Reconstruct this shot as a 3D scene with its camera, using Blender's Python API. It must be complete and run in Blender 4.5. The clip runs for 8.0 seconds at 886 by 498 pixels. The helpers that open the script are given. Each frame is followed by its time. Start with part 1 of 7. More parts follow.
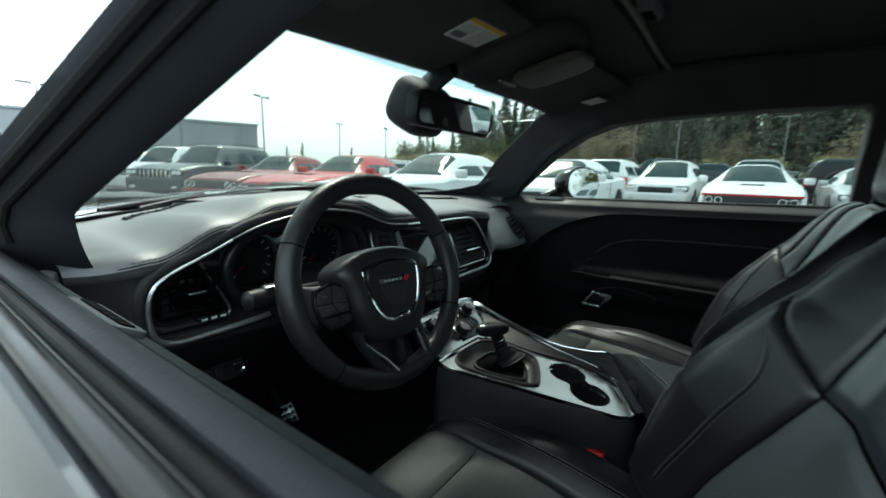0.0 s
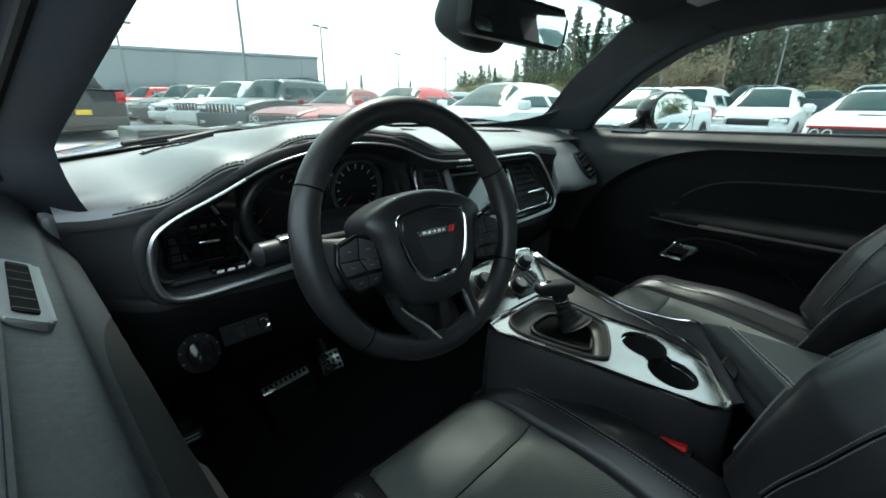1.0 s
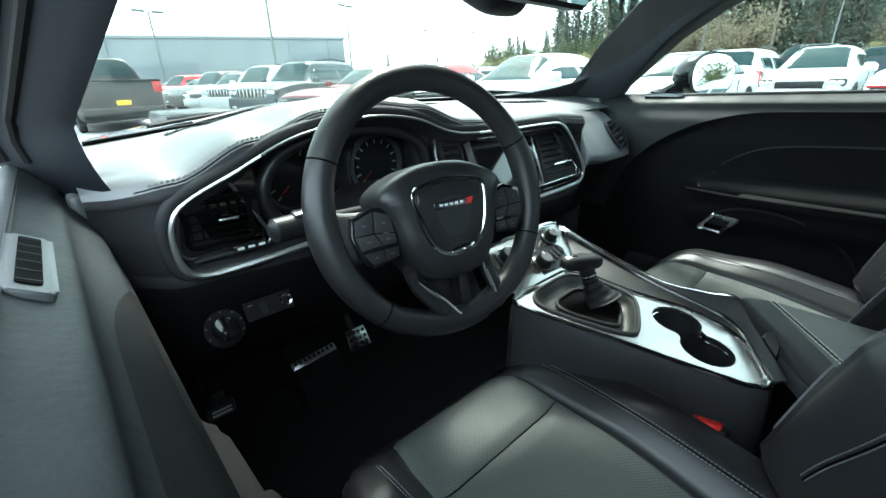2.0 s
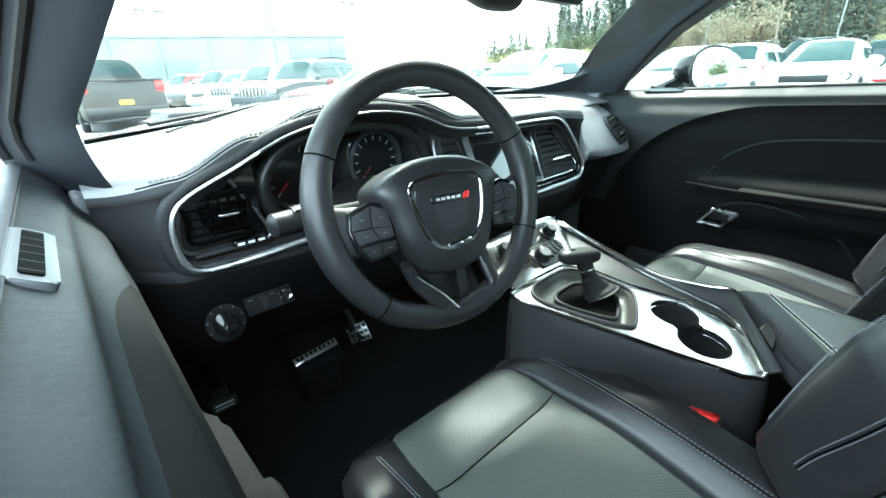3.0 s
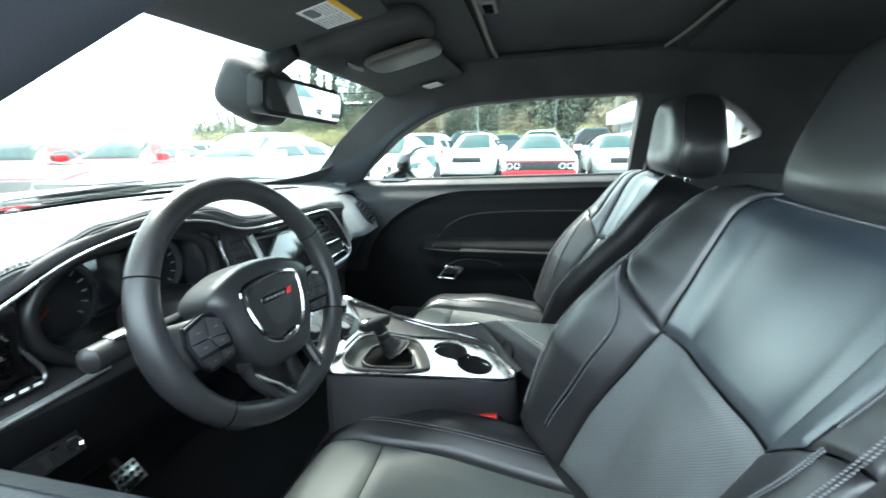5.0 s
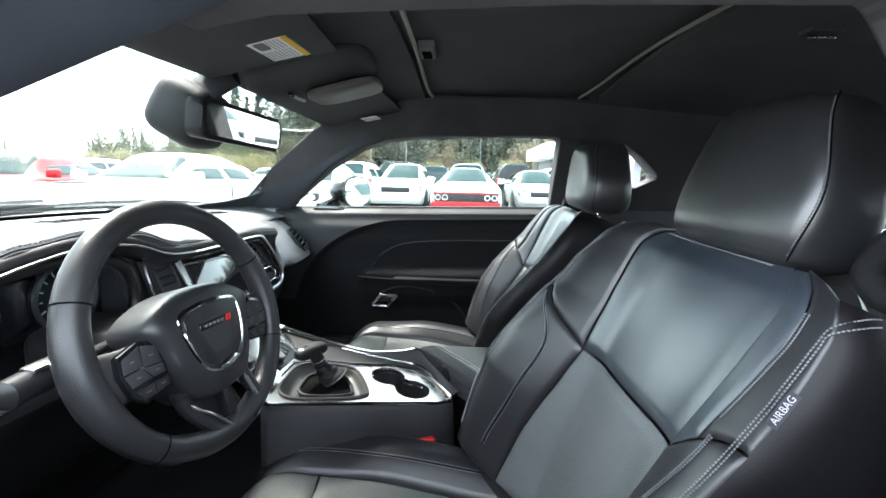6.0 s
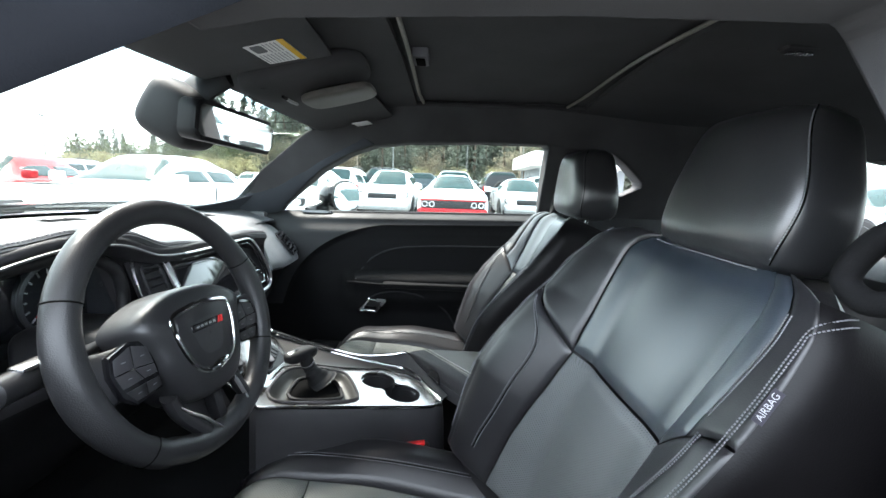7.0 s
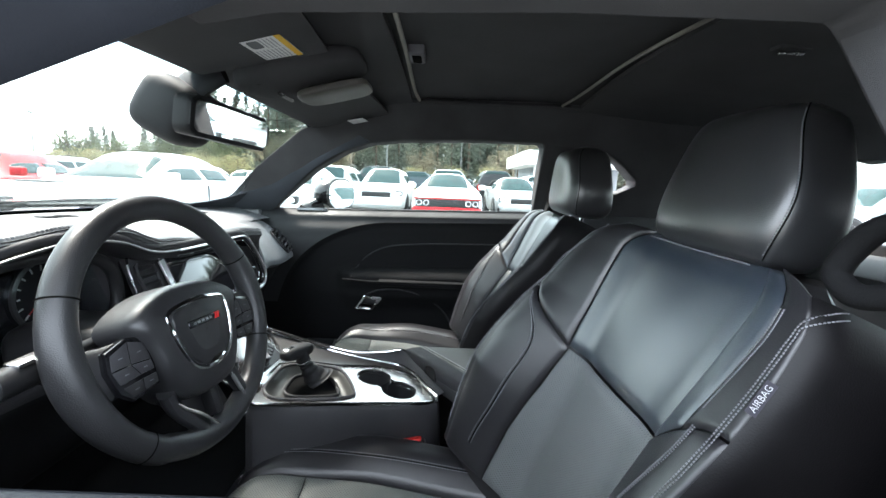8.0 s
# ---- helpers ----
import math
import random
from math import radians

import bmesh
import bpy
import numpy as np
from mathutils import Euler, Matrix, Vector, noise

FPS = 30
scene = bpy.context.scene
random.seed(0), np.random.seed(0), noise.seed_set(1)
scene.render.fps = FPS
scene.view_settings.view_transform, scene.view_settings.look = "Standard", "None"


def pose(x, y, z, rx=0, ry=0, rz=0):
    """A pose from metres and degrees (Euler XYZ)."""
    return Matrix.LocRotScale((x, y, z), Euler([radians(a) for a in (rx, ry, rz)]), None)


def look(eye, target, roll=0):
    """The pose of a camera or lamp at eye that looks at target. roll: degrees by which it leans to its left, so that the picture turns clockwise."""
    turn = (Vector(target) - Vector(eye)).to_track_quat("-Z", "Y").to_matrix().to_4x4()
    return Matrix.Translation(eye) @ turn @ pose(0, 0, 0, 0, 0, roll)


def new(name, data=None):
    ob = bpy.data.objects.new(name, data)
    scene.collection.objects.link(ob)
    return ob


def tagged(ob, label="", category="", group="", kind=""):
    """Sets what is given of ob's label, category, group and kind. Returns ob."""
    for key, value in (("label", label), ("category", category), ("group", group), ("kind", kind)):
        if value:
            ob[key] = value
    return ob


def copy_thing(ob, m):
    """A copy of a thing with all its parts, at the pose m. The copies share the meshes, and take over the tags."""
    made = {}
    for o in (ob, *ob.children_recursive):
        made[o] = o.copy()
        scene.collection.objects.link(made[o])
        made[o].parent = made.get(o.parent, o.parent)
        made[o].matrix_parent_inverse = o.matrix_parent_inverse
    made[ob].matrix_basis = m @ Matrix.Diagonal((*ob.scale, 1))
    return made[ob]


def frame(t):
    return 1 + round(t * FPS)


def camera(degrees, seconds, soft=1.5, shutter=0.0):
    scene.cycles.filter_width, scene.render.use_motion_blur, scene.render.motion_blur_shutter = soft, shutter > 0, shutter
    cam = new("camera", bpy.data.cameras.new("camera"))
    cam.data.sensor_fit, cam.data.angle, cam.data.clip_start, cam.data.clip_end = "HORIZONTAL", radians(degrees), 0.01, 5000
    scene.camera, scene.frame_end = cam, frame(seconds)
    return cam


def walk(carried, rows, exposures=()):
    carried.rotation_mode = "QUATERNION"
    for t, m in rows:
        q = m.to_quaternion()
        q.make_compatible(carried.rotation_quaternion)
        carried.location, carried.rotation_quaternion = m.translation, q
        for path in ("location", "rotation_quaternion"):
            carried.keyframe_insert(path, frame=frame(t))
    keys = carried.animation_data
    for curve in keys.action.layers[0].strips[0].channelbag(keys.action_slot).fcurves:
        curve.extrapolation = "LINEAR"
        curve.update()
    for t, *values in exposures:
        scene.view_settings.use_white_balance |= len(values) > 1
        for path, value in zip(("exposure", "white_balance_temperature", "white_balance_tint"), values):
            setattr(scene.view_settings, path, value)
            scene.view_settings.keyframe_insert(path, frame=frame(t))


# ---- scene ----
cam = camera(92.7, 8.0, shutter=0.5)
EXPOSURES = [(0.0, 1.55, 6250, -6), (0.6, 1.6, 6150, -6), (1.0, 2.15, 6100, -7), (1.5, 2.6, 6050, -8), (2.8, 3.8, 5900, -9), (3.5, 4.3, 5950, -8), (4.5, 4.2, 6000, -6), (5.2, 3.9, 6150, -1), (6.3, 3.65, 6350, 8), (8.0, 3.5, 6350, 8)]
PATH = [
    (0, (-0.9355, -0.5283, 1.0713), (0.6547, 0.6293, 0.7092), 1.40),
    (0.5, (-0.8382, -0.4622, 1.0684), (0.6237, 0.7965, 0.5405), 2.05),
    (1, (-0.8063, -0.4405, 1.0542), (0.5557, 0.8702, 0.4008), 0.76),
    (1.5, (-0.7857, -0.4394, 1.0444), (0.4841, 0.9268, 0.3227), -0.68),
    (3, (-0.7833, -0.4548, 1.0370), (0.4391, 0.9371, 0.2831), -2.19),
    (3.5, (-0.8236, -0.4510, 1.0582), (0.6215, 0.7385, 0.3535), -0.40),
    (4, (-0.8868, -0.4352, 1.0773), (0.7869, 0.4598, 0.4466), -0.50),
    (4.5, (-0.9284, -0.4243, 1.0870), (0.8757, 0.2362, 0.5312), -2.12),
    (5, (-0.9554, -0.4230, 1.1027), (0.9416, 0.0045, 0.6348), -1.08),
    (5.2, (-0.9647, -0.4216, 1.1083), (0.9587, -0.0989, 0.6649), -0.30),
    (6.5, (-1.0127, -0.3915, 1.1065), (0.9641, -0.3440, 0.8066), 1.66),
    (7, (-1.0125, -0.3891, 1.1027), (0.9649, -0.3618, 0.8038), 2.12),
    (7.5, (-1.0163, -0.3849, 1.0999), (0.9614, -0.3757, 0.8023), 2.29),
    (8, (-1.0163, -0.3838, 1.0990), (0.9605, -0.3851, 0.7952), 2.27),
]
walk(cam, [(t, look(eye, target, roll)) for t, eye, target, roll in PATH], EXPOSURES)

# ---- world, sun, exposure ----
world = bpy.data.worlds.new("overcast_sky")
scene.world = world
world.use_nodes = True
wn = world.node_tree.nodes
sky = wn.new("ShaderNodeTexSky")
sky.sky_type = "NISHITA"
sky.sun_disc = False
sky.sun_elevation = radians(57)
sky.sun_rotation = radians(38)
sky.air_density, sky.dust_density, sky.ozone_density = 1.0, 4.0, 1.0
haze = wn.new("ShaderNodeMixRGB")
haze.inputs["Fac"].default_value = 0.62
haze.inputs["Color2"].default_value = (7.2, 7.6, 8.0, 1)
world.node_tree.links.new(sky.outputs[0], haze.inputs["Color1"])
world.node_tree.links.new(haze.outputs[0], wn["Background"].inputs["Color"])
wn["Background"].inputs["Strength"].default_value = 0.14
sun = new("sun", bpy.data.lights.new("sun", "SUN"))
sun.data.energy, sun.data.angle, sun.data.color = 1.6, radians(16), (1.0, 0.95, 0.88)
sun.matrix_world = look((0, 0, 30), (-9.9, -12.9, 30 - 25.2))


# ---- materials ----
def mat(name, base, rough=0.5, metal=0.0, grain=300.0, bump=0.15, vary=0.25, broad=6.0, spec=0.5, coat=0.0, cell=False, rvary=0.12):
    """A surface with variation at two scales and a fine relief."""
    m = bpy.data.materials.new(name)
    m.use_nodes = True
    n, l = m.node_tree.nodes, m.node_tree.links
    b = n["Principled BSDF"]
    b.inputs["Metallic"].default_value = metal
    b.inputs["Specular IOR Level"].default_value = spec
    b.inputs["Coat Weight"].default_value = coat
    b.inputs["Coat Roughness"].default_value = 0.05 if rough < 0.3 or coat > 0.9 else 0.30
    tc = n.new("ShaderNodeTexCoord")
    big = n.new("ShaderNodeTexNoise")
    big.inputs["Scale"].default_value, big.inputs["Detail"].default_value = broad, 5
    l.new(tc.outputs["Object"], big.inputs["Vector"])
    if cell:
        fine = n.new("ShaderNodeTexVoronoi")
    else:
        fine = n.new("ShaderNodeTexNoise")
        fine.inputs["Detail"].default_value = 3
    fine.inputs["Scale"].default_value = grain
    l.new(tc.outputs["Object"], fine.inputs["Vector"])
    ramp = n.new("ShaderNodeMapRange")
    ramp.inputs["From Min"].default_value, ramp.inputs["From Max"].default_value = 0.3, 0.7
    ramp.inputs["To Min"].default_value, ramp.inputs["To Max"].default_value = 1 - vary, 1 + vary
    l.new(big.outputs["Fac"], ramp.inputs["Value"])
    mul = n.new("ShaderNodeVectorMath")
    mul.operation = "SCALE"
    mul.inputs[0].default_value = base
    l.new(ramp.outputs[0], mul.inputs["Scale"])
    l.new(mul.outputs[0], b.inputs["Base Color"])
    rr = n.new("ShaderNodeMapRange")
    rr.inputs["From Min"].default_value, rr.inputs["From Max"].default_value = 0.3, 0.7
    rr.inputs["To Min"].default_value, rr.inputs["To Max"].default_value = max(0.02, rough - rvary), min(1, rough + rvary)
    l.new(big.outputs["Fac"], rr.inputs["Value"])
    l.new(rr.outputs[0], b.inputs["Roughness"])
    if bump:
        bp = n.new("ShaderNodeBump")
        bp.inputs["Strength"].default_value, bp.inputs["Distance"].default_value = bump, 0.002
        l.new(fine.outputs[0], bp.inputs["Height"])
        l.new(bp.outputs[0], b.inputs["Normal"])
    return m


def pane(name, tint=(0.68, 0.72, 0.705), rough=0.0):
    """Clear glass: it lets light through by its tint and mirrors by Fresnel."""
    m = bpy.data.materials.new(name)
    m.use_nodes = True
    n, l = m.node_tree.nodes, m.node_tree.links
    n.remove(n["Principled BSDF"])
    tr, gl, lw, mx = n.new("ShaderNodeBsdfTransparent"), n.new("ShaderNodeBsdfGlossy"), n.new("ShaderNodeLayerWeight"), n.new("ShaderNodeMixShader")
    pw, fr = n.new("ShaderNodeMath"), n.new("ShaderNodeMath")
    pw.operation, fr.operation = "POWER", "MULTIPLY_ADD"
    pw.inputs[1].default_value, fr.inputs[1].default_value, fr.inputs[2].default_value = 5.0, 0.9, 0.03
    lw.inputs["Blend"].default_value = 0.5
    l.new(lw.outputs["Facing"], pw.inputs[0])
    l.new(pw.outputs[0], fr.inputs[0])
    tr.inputs["Color"].default_value = (*tint, 1)
    gl.inputs["Roughness"].default_value = rough
    l.new(fr.outputs[0], mx.inputs["Fac"])
    l.new(tr.outputs[0], mx.inputs[1])
    l.new(gl.outputs[0], mx.inputs[2])
    l.new(mx.outputs[0], n["Material Output"].inputs["Surface"])
    return m


def blob(m, radii, p=0.75, nu=24, nv=14):
    """A rounded lump between a ball and a block."""
    bm = bmesh.new()
    bmesh.ops.create_uvsphere(bm, u_segments=nu, v_segments=nv, radius=1)
    for v in bm.verts:
        v.co = m @ Vector([math.copysign(abs(c) ** p, c) * r for c, r in zip(v.co, radii)])
    return bm


def perforated(name, base, rough, pitch, axes):
    """Leather with a grid of small punched holes; axes: the two object axes of the grid."""
    m = mat(name, base, rough, grain=900, bump=0.1, spec=0.4, vary=0.12, rvary=0.05)
    n, l = m.node_tree.nodes, m.node_tree.links
    b = n["Principled BSDF"]
    tc = n.new("ShaderNodeTexCoord")
    sep = n.new("ShaderNodeSeparateXYZ")
    l.new(tc.outputs["Object"], sep.inputs[0])

    def wave(axis, shift):
        a = n.new("ShaderNodeMath")
        a.operation = "MULTIPLY_ADD"
        a.inputs[1].default_value, a.inputs[2].default_value = 2 * math.pi / pitch, shift
        l.new(sep.outputs[axis], a.inputs[0])
        s = n.new("ShaderNodeMath")
        s.operation = "SINE"
        l.new(a.outputs[0], s.inputs[0])
        return s
    p = n.new("ShaderNodeMath")
    p.operation = "MULTIPLY"
    l.new(wave(axes[0], 0).outputs[0], p.inputs[0])
    l.new(wave(axes[1], 0).outputs[0], p.inputs[1])
    hole = n.new("ShaderNodeMapRange")
    hole.inputs["From Min"].default_value, hole.inputs["From Max"].default_value = 0.45, 0.75
    hole.inputs["To Max"].default_value = 0.8
    l.new(p.outputs[0], hole.inputs["Value"])
    mix = n.new("ShaderNodeMixRGB")
    old = b.inputs["Base Color"].links[0].from_socket
    l.new(old, mix.inputs["Color1"])
    mix.inputs["Color2"].default_value = (0.004, 0.004, 0.004, 1)
    l.new(hole.outputs[0], mix.inputs["Fac"])
    l.new(mix.outputs[0], b.inputs["Base Color"])
    bp = n.new("ShaderNodeBump")
    bp.invert = True
    bp.inputs["Strength"].default_value, bp.inputs["Distance"].default_value = 0.5, 0.001
    l.new(hole.outputs[0], bp.inputs["Height"])
    l.new(bp.outputs[0], b.inputs["Normal"])
    return m


# Paler than black dash plastic, for sky light on the top and passenger end.
DASH = mat("dash_soft_plastic_lit", (0.080, 0.083, 0.090), 0.48, grain=700, bump=0.15, cell=True, spec=0.8, rvary=0.05)
DASHLOW = mat("dash_dark_plastic", (0.028, 0.0275, 0.030), 0.52, grain=700, bump=0.2, cell=True, spec=0.22)
# Bluish, raised base carries the window sheen of the smooth inserts.
LEATHER = mat("black_leather_sheen", (0.02, 0.026, 0.035), 0.32, grain=520, bump=0.07, cell=True, spec=1, vary=0.12, rvary=0.035, coat=0.2)
# Same leather in a darker, more neutral base for bolsters and shoulders.
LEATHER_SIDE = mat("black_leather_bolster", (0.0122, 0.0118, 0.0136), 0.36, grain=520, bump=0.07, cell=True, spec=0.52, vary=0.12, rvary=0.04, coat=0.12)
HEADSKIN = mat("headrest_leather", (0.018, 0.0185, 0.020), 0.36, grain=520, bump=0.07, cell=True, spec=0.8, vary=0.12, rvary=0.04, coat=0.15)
# Perforated inserts take a base several times paler than the bolsters.
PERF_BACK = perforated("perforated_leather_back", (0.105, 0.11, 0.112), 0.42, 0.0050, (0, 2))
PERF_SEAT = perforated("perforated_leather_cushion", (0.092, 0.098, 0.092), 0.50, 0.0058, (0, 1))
WHEELSKIN = mat("wheel_leather", (0.0165, 0.0165, 0.0178), 0.40, grain=600, bump=0.15, cell=True, spec=0.46)
DOORSKIN = mat("door_trim_plastic", (0.013, 0.0138, 0.0155), 0.62, grain=400, bump=0.2, cell=True, spec=0.35)
DOORLOW = mat("door_lower_cloth", (0.0067, 0.0067, 0.0074), 0.85, grain=600, bump=0.3, spec=0.14)
MATT = mat("matt_black_grip", (0.007, 0.007, 0.008), 0.62, grain=600, bump=0.1, spec=0.28)
# Bolster leather darkened for the shade on the seats' side walls.
SEATSHADE = mat("seat_side_shaded", (0.0048, 0.0043, 0.005), 0.46, grain=520, bump=0.08, cell=True, spec=0.22, vary=0.15)
PILLARSKIN = mat("pillar_grained_plastic", (0.0112, 0.0125, 0.016), 0.75, grain=500, bump=0.2, spec=0.08)
PILLARCLOTH = mat("pillar_cloth", (0.030, 0.0345, 0.041), 0.85, grain=900, bump=0.2, spec=0.35)
KNEE = mat("knee_dark_plastic", (0.006, 0.006, 0.007), 0.68, grain=700, bump=0.2, cell=True, spec=0.18)
DOORTOP = mat("door_top_grained_vinyl", (0.0145, 0.0165, 0.02), 0.66, grain=130, bump=0.35, spec=0.25)
HEADLINE = mat("headliner_cloth", (0.05, 0.05, 0.052), 0.95, grain=900, bump=0.3, spec=0.28)
CARPET = mat("black_carpet", (0.01, 0.01, 0.011), 0.95, grain=900, bump=0.6, spec=0.15)
BLACK = mat("black_plastic", (0.013, 0.013, 0.014), 0.4, grain=500, bump=0.05, spec=0.35)
GLOSSBLACK = mat("gloss_black_plastic", (0.006, 0.006, 0.007), 0.12, bump=0.0, rvary=0.05)
CHROME = mat("chrome", (0.78, 0.79, 0.80), 0.12, 1.0, bump=0.0, vary=0.05, rvary=0.05)
SATIN = mat("satin_silver_trim", (0.66, 0.66, 0.67), 0.22, 1.0, grain=400, bump=0.03, vary=0.08)
LINECHROME = mat("satin_chrome_line", (0.90, 0.91, 0.92), 0.36, 1.0, bump=0.0, vary=0.05, rvary=0.03)
DIMTRIM = mat("dark_satin_trim", (0.22, 0.22, 0.225), 0.33, 0.9, bump=0.0, vary=0.1)
BRUSHED = mat("brushed_metal_console", (0.36, 0.345, 0.335), 0.22, 0.95, grain=600, bump=0.0, vary=0.05)
STITCH = mat("grey_thread", (0.16, 0.16, 0.1728), 0.8, bump=0.0)
SEAM = mat("dark_seam", (0.003, 0.003, 0.003), 0.9, bump=0.0, spec=0.03)
RED = mat("red_plastic", (0.62, 0.02, 0.02), 0.35, bump=0.0)
WHITE = mat("white_print", (0.75, 0.75, 0.74), 0.7, bump=0.05, vary=0.08)
YELLOW = mat("yellow_print", (0.75, 0.45, 0.03), 0.7, bump=0.0, vary=0.08)
GREYPRINT = mat("grey_print", (0.12, 0.12, 0.13), 0.7, bump=0.0)
RUBBER = mat("black_rubber", (0.009, 0.009, 0.009), 0.75, grain=200, bump=0.2, spec=0.2)
MIRROR = mat("mirror_glass", (0.9, 0.92, 0.93), 0.02, 1.0, bump=0.0, vary=0.02, rvary=0.01)
SCREEN = mat("screen_glass", (0.010, 0.010, 0.012), 0.08, bump=0.0, coat=1.0, rvary=0.02)
GLASS = pane("window_glass")
LENS = pane("cluster_lens", (0.85, 0.87, 0.88))
TINT = pane("tinted_glass", (0.80, 0.87, 0.92))
BODYPAINT = mat("dark_metallic_paint", (0.045, 0.05, 0.06), 0.3, 0.6, grain=900, bump=0.02, coat=1.0, vary=0.05, rvary=0.03)


# ---- builders ----
def part(name, bm, material, parent=None, label="", sharp=40, smooth=True):
    """Links a bmesh as one mesh object, under a thing or part if one is given."""
    bmesh.ops.recalc_face_normals(bm, faces=bm.faces)
    me = bpy.data.meshes.new(name)
    bm.to_mesh(me)
    bm.free()
    me.materials.append(material)
    if smooth:
        me.shade_smooth()
        me.set_sharp_from_angle(angle=radians(sharp))
    ob = new(name, me)
    if parent:
        hang(ob, parent)
    if label:
        ob["label"] = label
    return ob


def world_of(ob):
    m = ob.matrix_basis.copy()
    return world_of(ob.parent) @ ob.matrix_parent_inverse @ m if ob.parent else m


def hang(ob, parent):
    ob.parent = parent
    ob.matrix_parent_inverse = world_of(parent).inverted()
    return ob


def thing(name, at, label, category, group="", kind=""):
    """An Empty at a thing's base."""
    ob = new(name)
    ob.empty_display_size = 0.05
    ob.matrix_basis = Matrix.Translation(at)
    return tagged(ob, label, category, group, kind)


def grid(bm, fn, nu, nv, u0=0.0, u1=1.0, v0=0.0, v1=1.0, wrap=False):
    vs = [[bm.verts.new(fn(u0 + (u1 - u0) * i / nu, v0 + (v1 - v0) * j / nv)) for j in range(nv + 1)] for i in range(nu if wrap else nu + 1)]
    for i in range(nu):
        for j in range(nv):
            a, b = vs[i], vs[(i + 1) % len(vs)]
            bm.faces.new((a[j], b[j], b[j + 1], a[j + 1]))
    return vs


def shell(fn, nu, nv, thick):
    """A curved sheet with thickness."""
    bm = bmesh.new()
    grid(bm, fn, nu, nv)
    bmesh.ops.recalc_face_normals(bm, faces=bm.faces)
    bmesh.ops.solidify(bm, geom=bm.faces[:], thickness=thick)
    return bm


def rbox(lo, hi, r=0.004, seg=2, m=None, bm=None):
    """A box with rounded edges."""
    bm = bm or bmesh.new()
    c = (Vector(lo) + Vector(hi)) / 2
    s = Vector(hi) - Vector(lo)
    made = bmesh.ops.create_cube(bm, size=1, matrix=(m or Matrix()) @ Matrix.Translation(c) @ Matrix.Diagonal((*s, 1)))
    if r:
        edges = list({e for v in made["verts"] for e in v.link_edges})
        bmesh.ops.bevel(bm, geom=edges, offset=min(r, 0.49 * min(s)), segments=seg, affect="EDGES", profile=0.5)
    return bm


def spline(pts, n=8, closed=False):
    """A smooth line through points (Catmull-Rom)."""
    p = [Vector(q) for q in pts]
    k = len(p)
    out = []
    for i in range(k if closed else k - 1):
        if closed:
            a, b, c, d = (p[(i + j - 1) % k] for j in range(4))
        else:
            a, b, c, d = p[max(i - 1, 0)], p[i], p[i + 1], p[min(i + 2, k - 1)]
        for j in range(n):
            t = j / n
            out.append(0.5 * (2 * b + (c - a) * t + (2 * a - 5 * b + 4 * c - d) * t * t + (3 * b - a - 3 * c + d) * t ** 3))
    if not closed:
        out.append(p[-1])
    return out


def tube(pts, r, seg=8, closed=False, bm=None, flat=1.0):
    """A round bar along a line; r: one radius or one for each point; flat: its second radius as a share."""
    bm = bm or bmesh.new()
    pts = [Vector(p) for p in pts]
    k = len(pts)
    rings, normal = [], None
    for i, p in enumerate(pts):
        a = pts[(i - 1) % k] if closed or i else p
        b = pts[(i + 1) % k] if closed or i < k - 1 else p
        d = (b - a).normalized()
        if normal is None:
            normal = d.orthogonal().normalized()
        normal = (normal - d * normal.dot(d)).normalized()
        side = d.cross(normal)
        rad = r[i] if isinstance(r, (list, tuple)) else r
        rings.append([bm.verts.new(p + rad * (math.cos(w) * normal + flat * math.sin(w) * side)) for w in (2 * math.pi * j / seg for j in range(seg))])
    for i in range(k if closed else k - 1):
        a, b = rings[i], rings[(i + 1) % k]
        for j in range(seg):
            bm.faces.new((a[j], a[(j + 1) % seg], b[(j + 1) % seg], b[j]))
    if not closed:
        bm.faces.new(rings[0][::-1])
        bm.faces.new(rings[-1])
    return bm


def lathe(profile, m=None, seg=24, bm=None, caps=True):
    """A turned body: profile of (radius, height) round the z axis, placed by m."""
    bm = bm or bmesh.new()
    m = m or Matrix()
    rings = [[bm.verts.new(m @ Vector((r * math.cos(w), r * math.sin(w), h))) for w in (2 * math.pi * j / seg for j in range(seg))] for r, h in profile]
    for a, b in zip(rings, rings[1:]):
        for j in range(seg):
            bm.faces.new((a[j], a[(j + 1) % seg], b[(j + 1) % seg], b[j]))
    if caps:
        bm.faces.new(rings[0][::-1])
        bm.faces.new(rings[-1])
    return bm


def plate(outline, m, depth, bevel=0.0, bm=None):
    """A flat plate: outline in the xy plane of m, thick along its z."""
    bm = bm or bmesh.new()
    lo = [bm.verts.new(m @ Vector((x, y, 0))) for x, y in outline]
    hi = [bm.verts.new(m @ Vector((x, y, depth))) for x, y in outline]
    k = len(lo)
    faces = [bm.faces.new(lo[::-1]), bm.faces.new(hi)]
    for j in range(k):
        bm.faces.new((lo[j], lo[(j + 1) % k], hi[(j + 1) % k], hi[j]))
    if bevel:
        bmesh.ops.bevel(bm, geom=list(faces[1].edges), offset=bevel, segments=2, affect="EDGES", profile=0.5)
    return bm


def axes(origin, xa, ya):
    """A pose with the given x and y directions."""
    x = Vector(xa).normalized()
    z = x.cross(Vector(ya)).normalized()
    y = z.cross(x)
    m = Matrix((x, y, z)).transposed().to_4x4()
    m.translation = origin
    return m


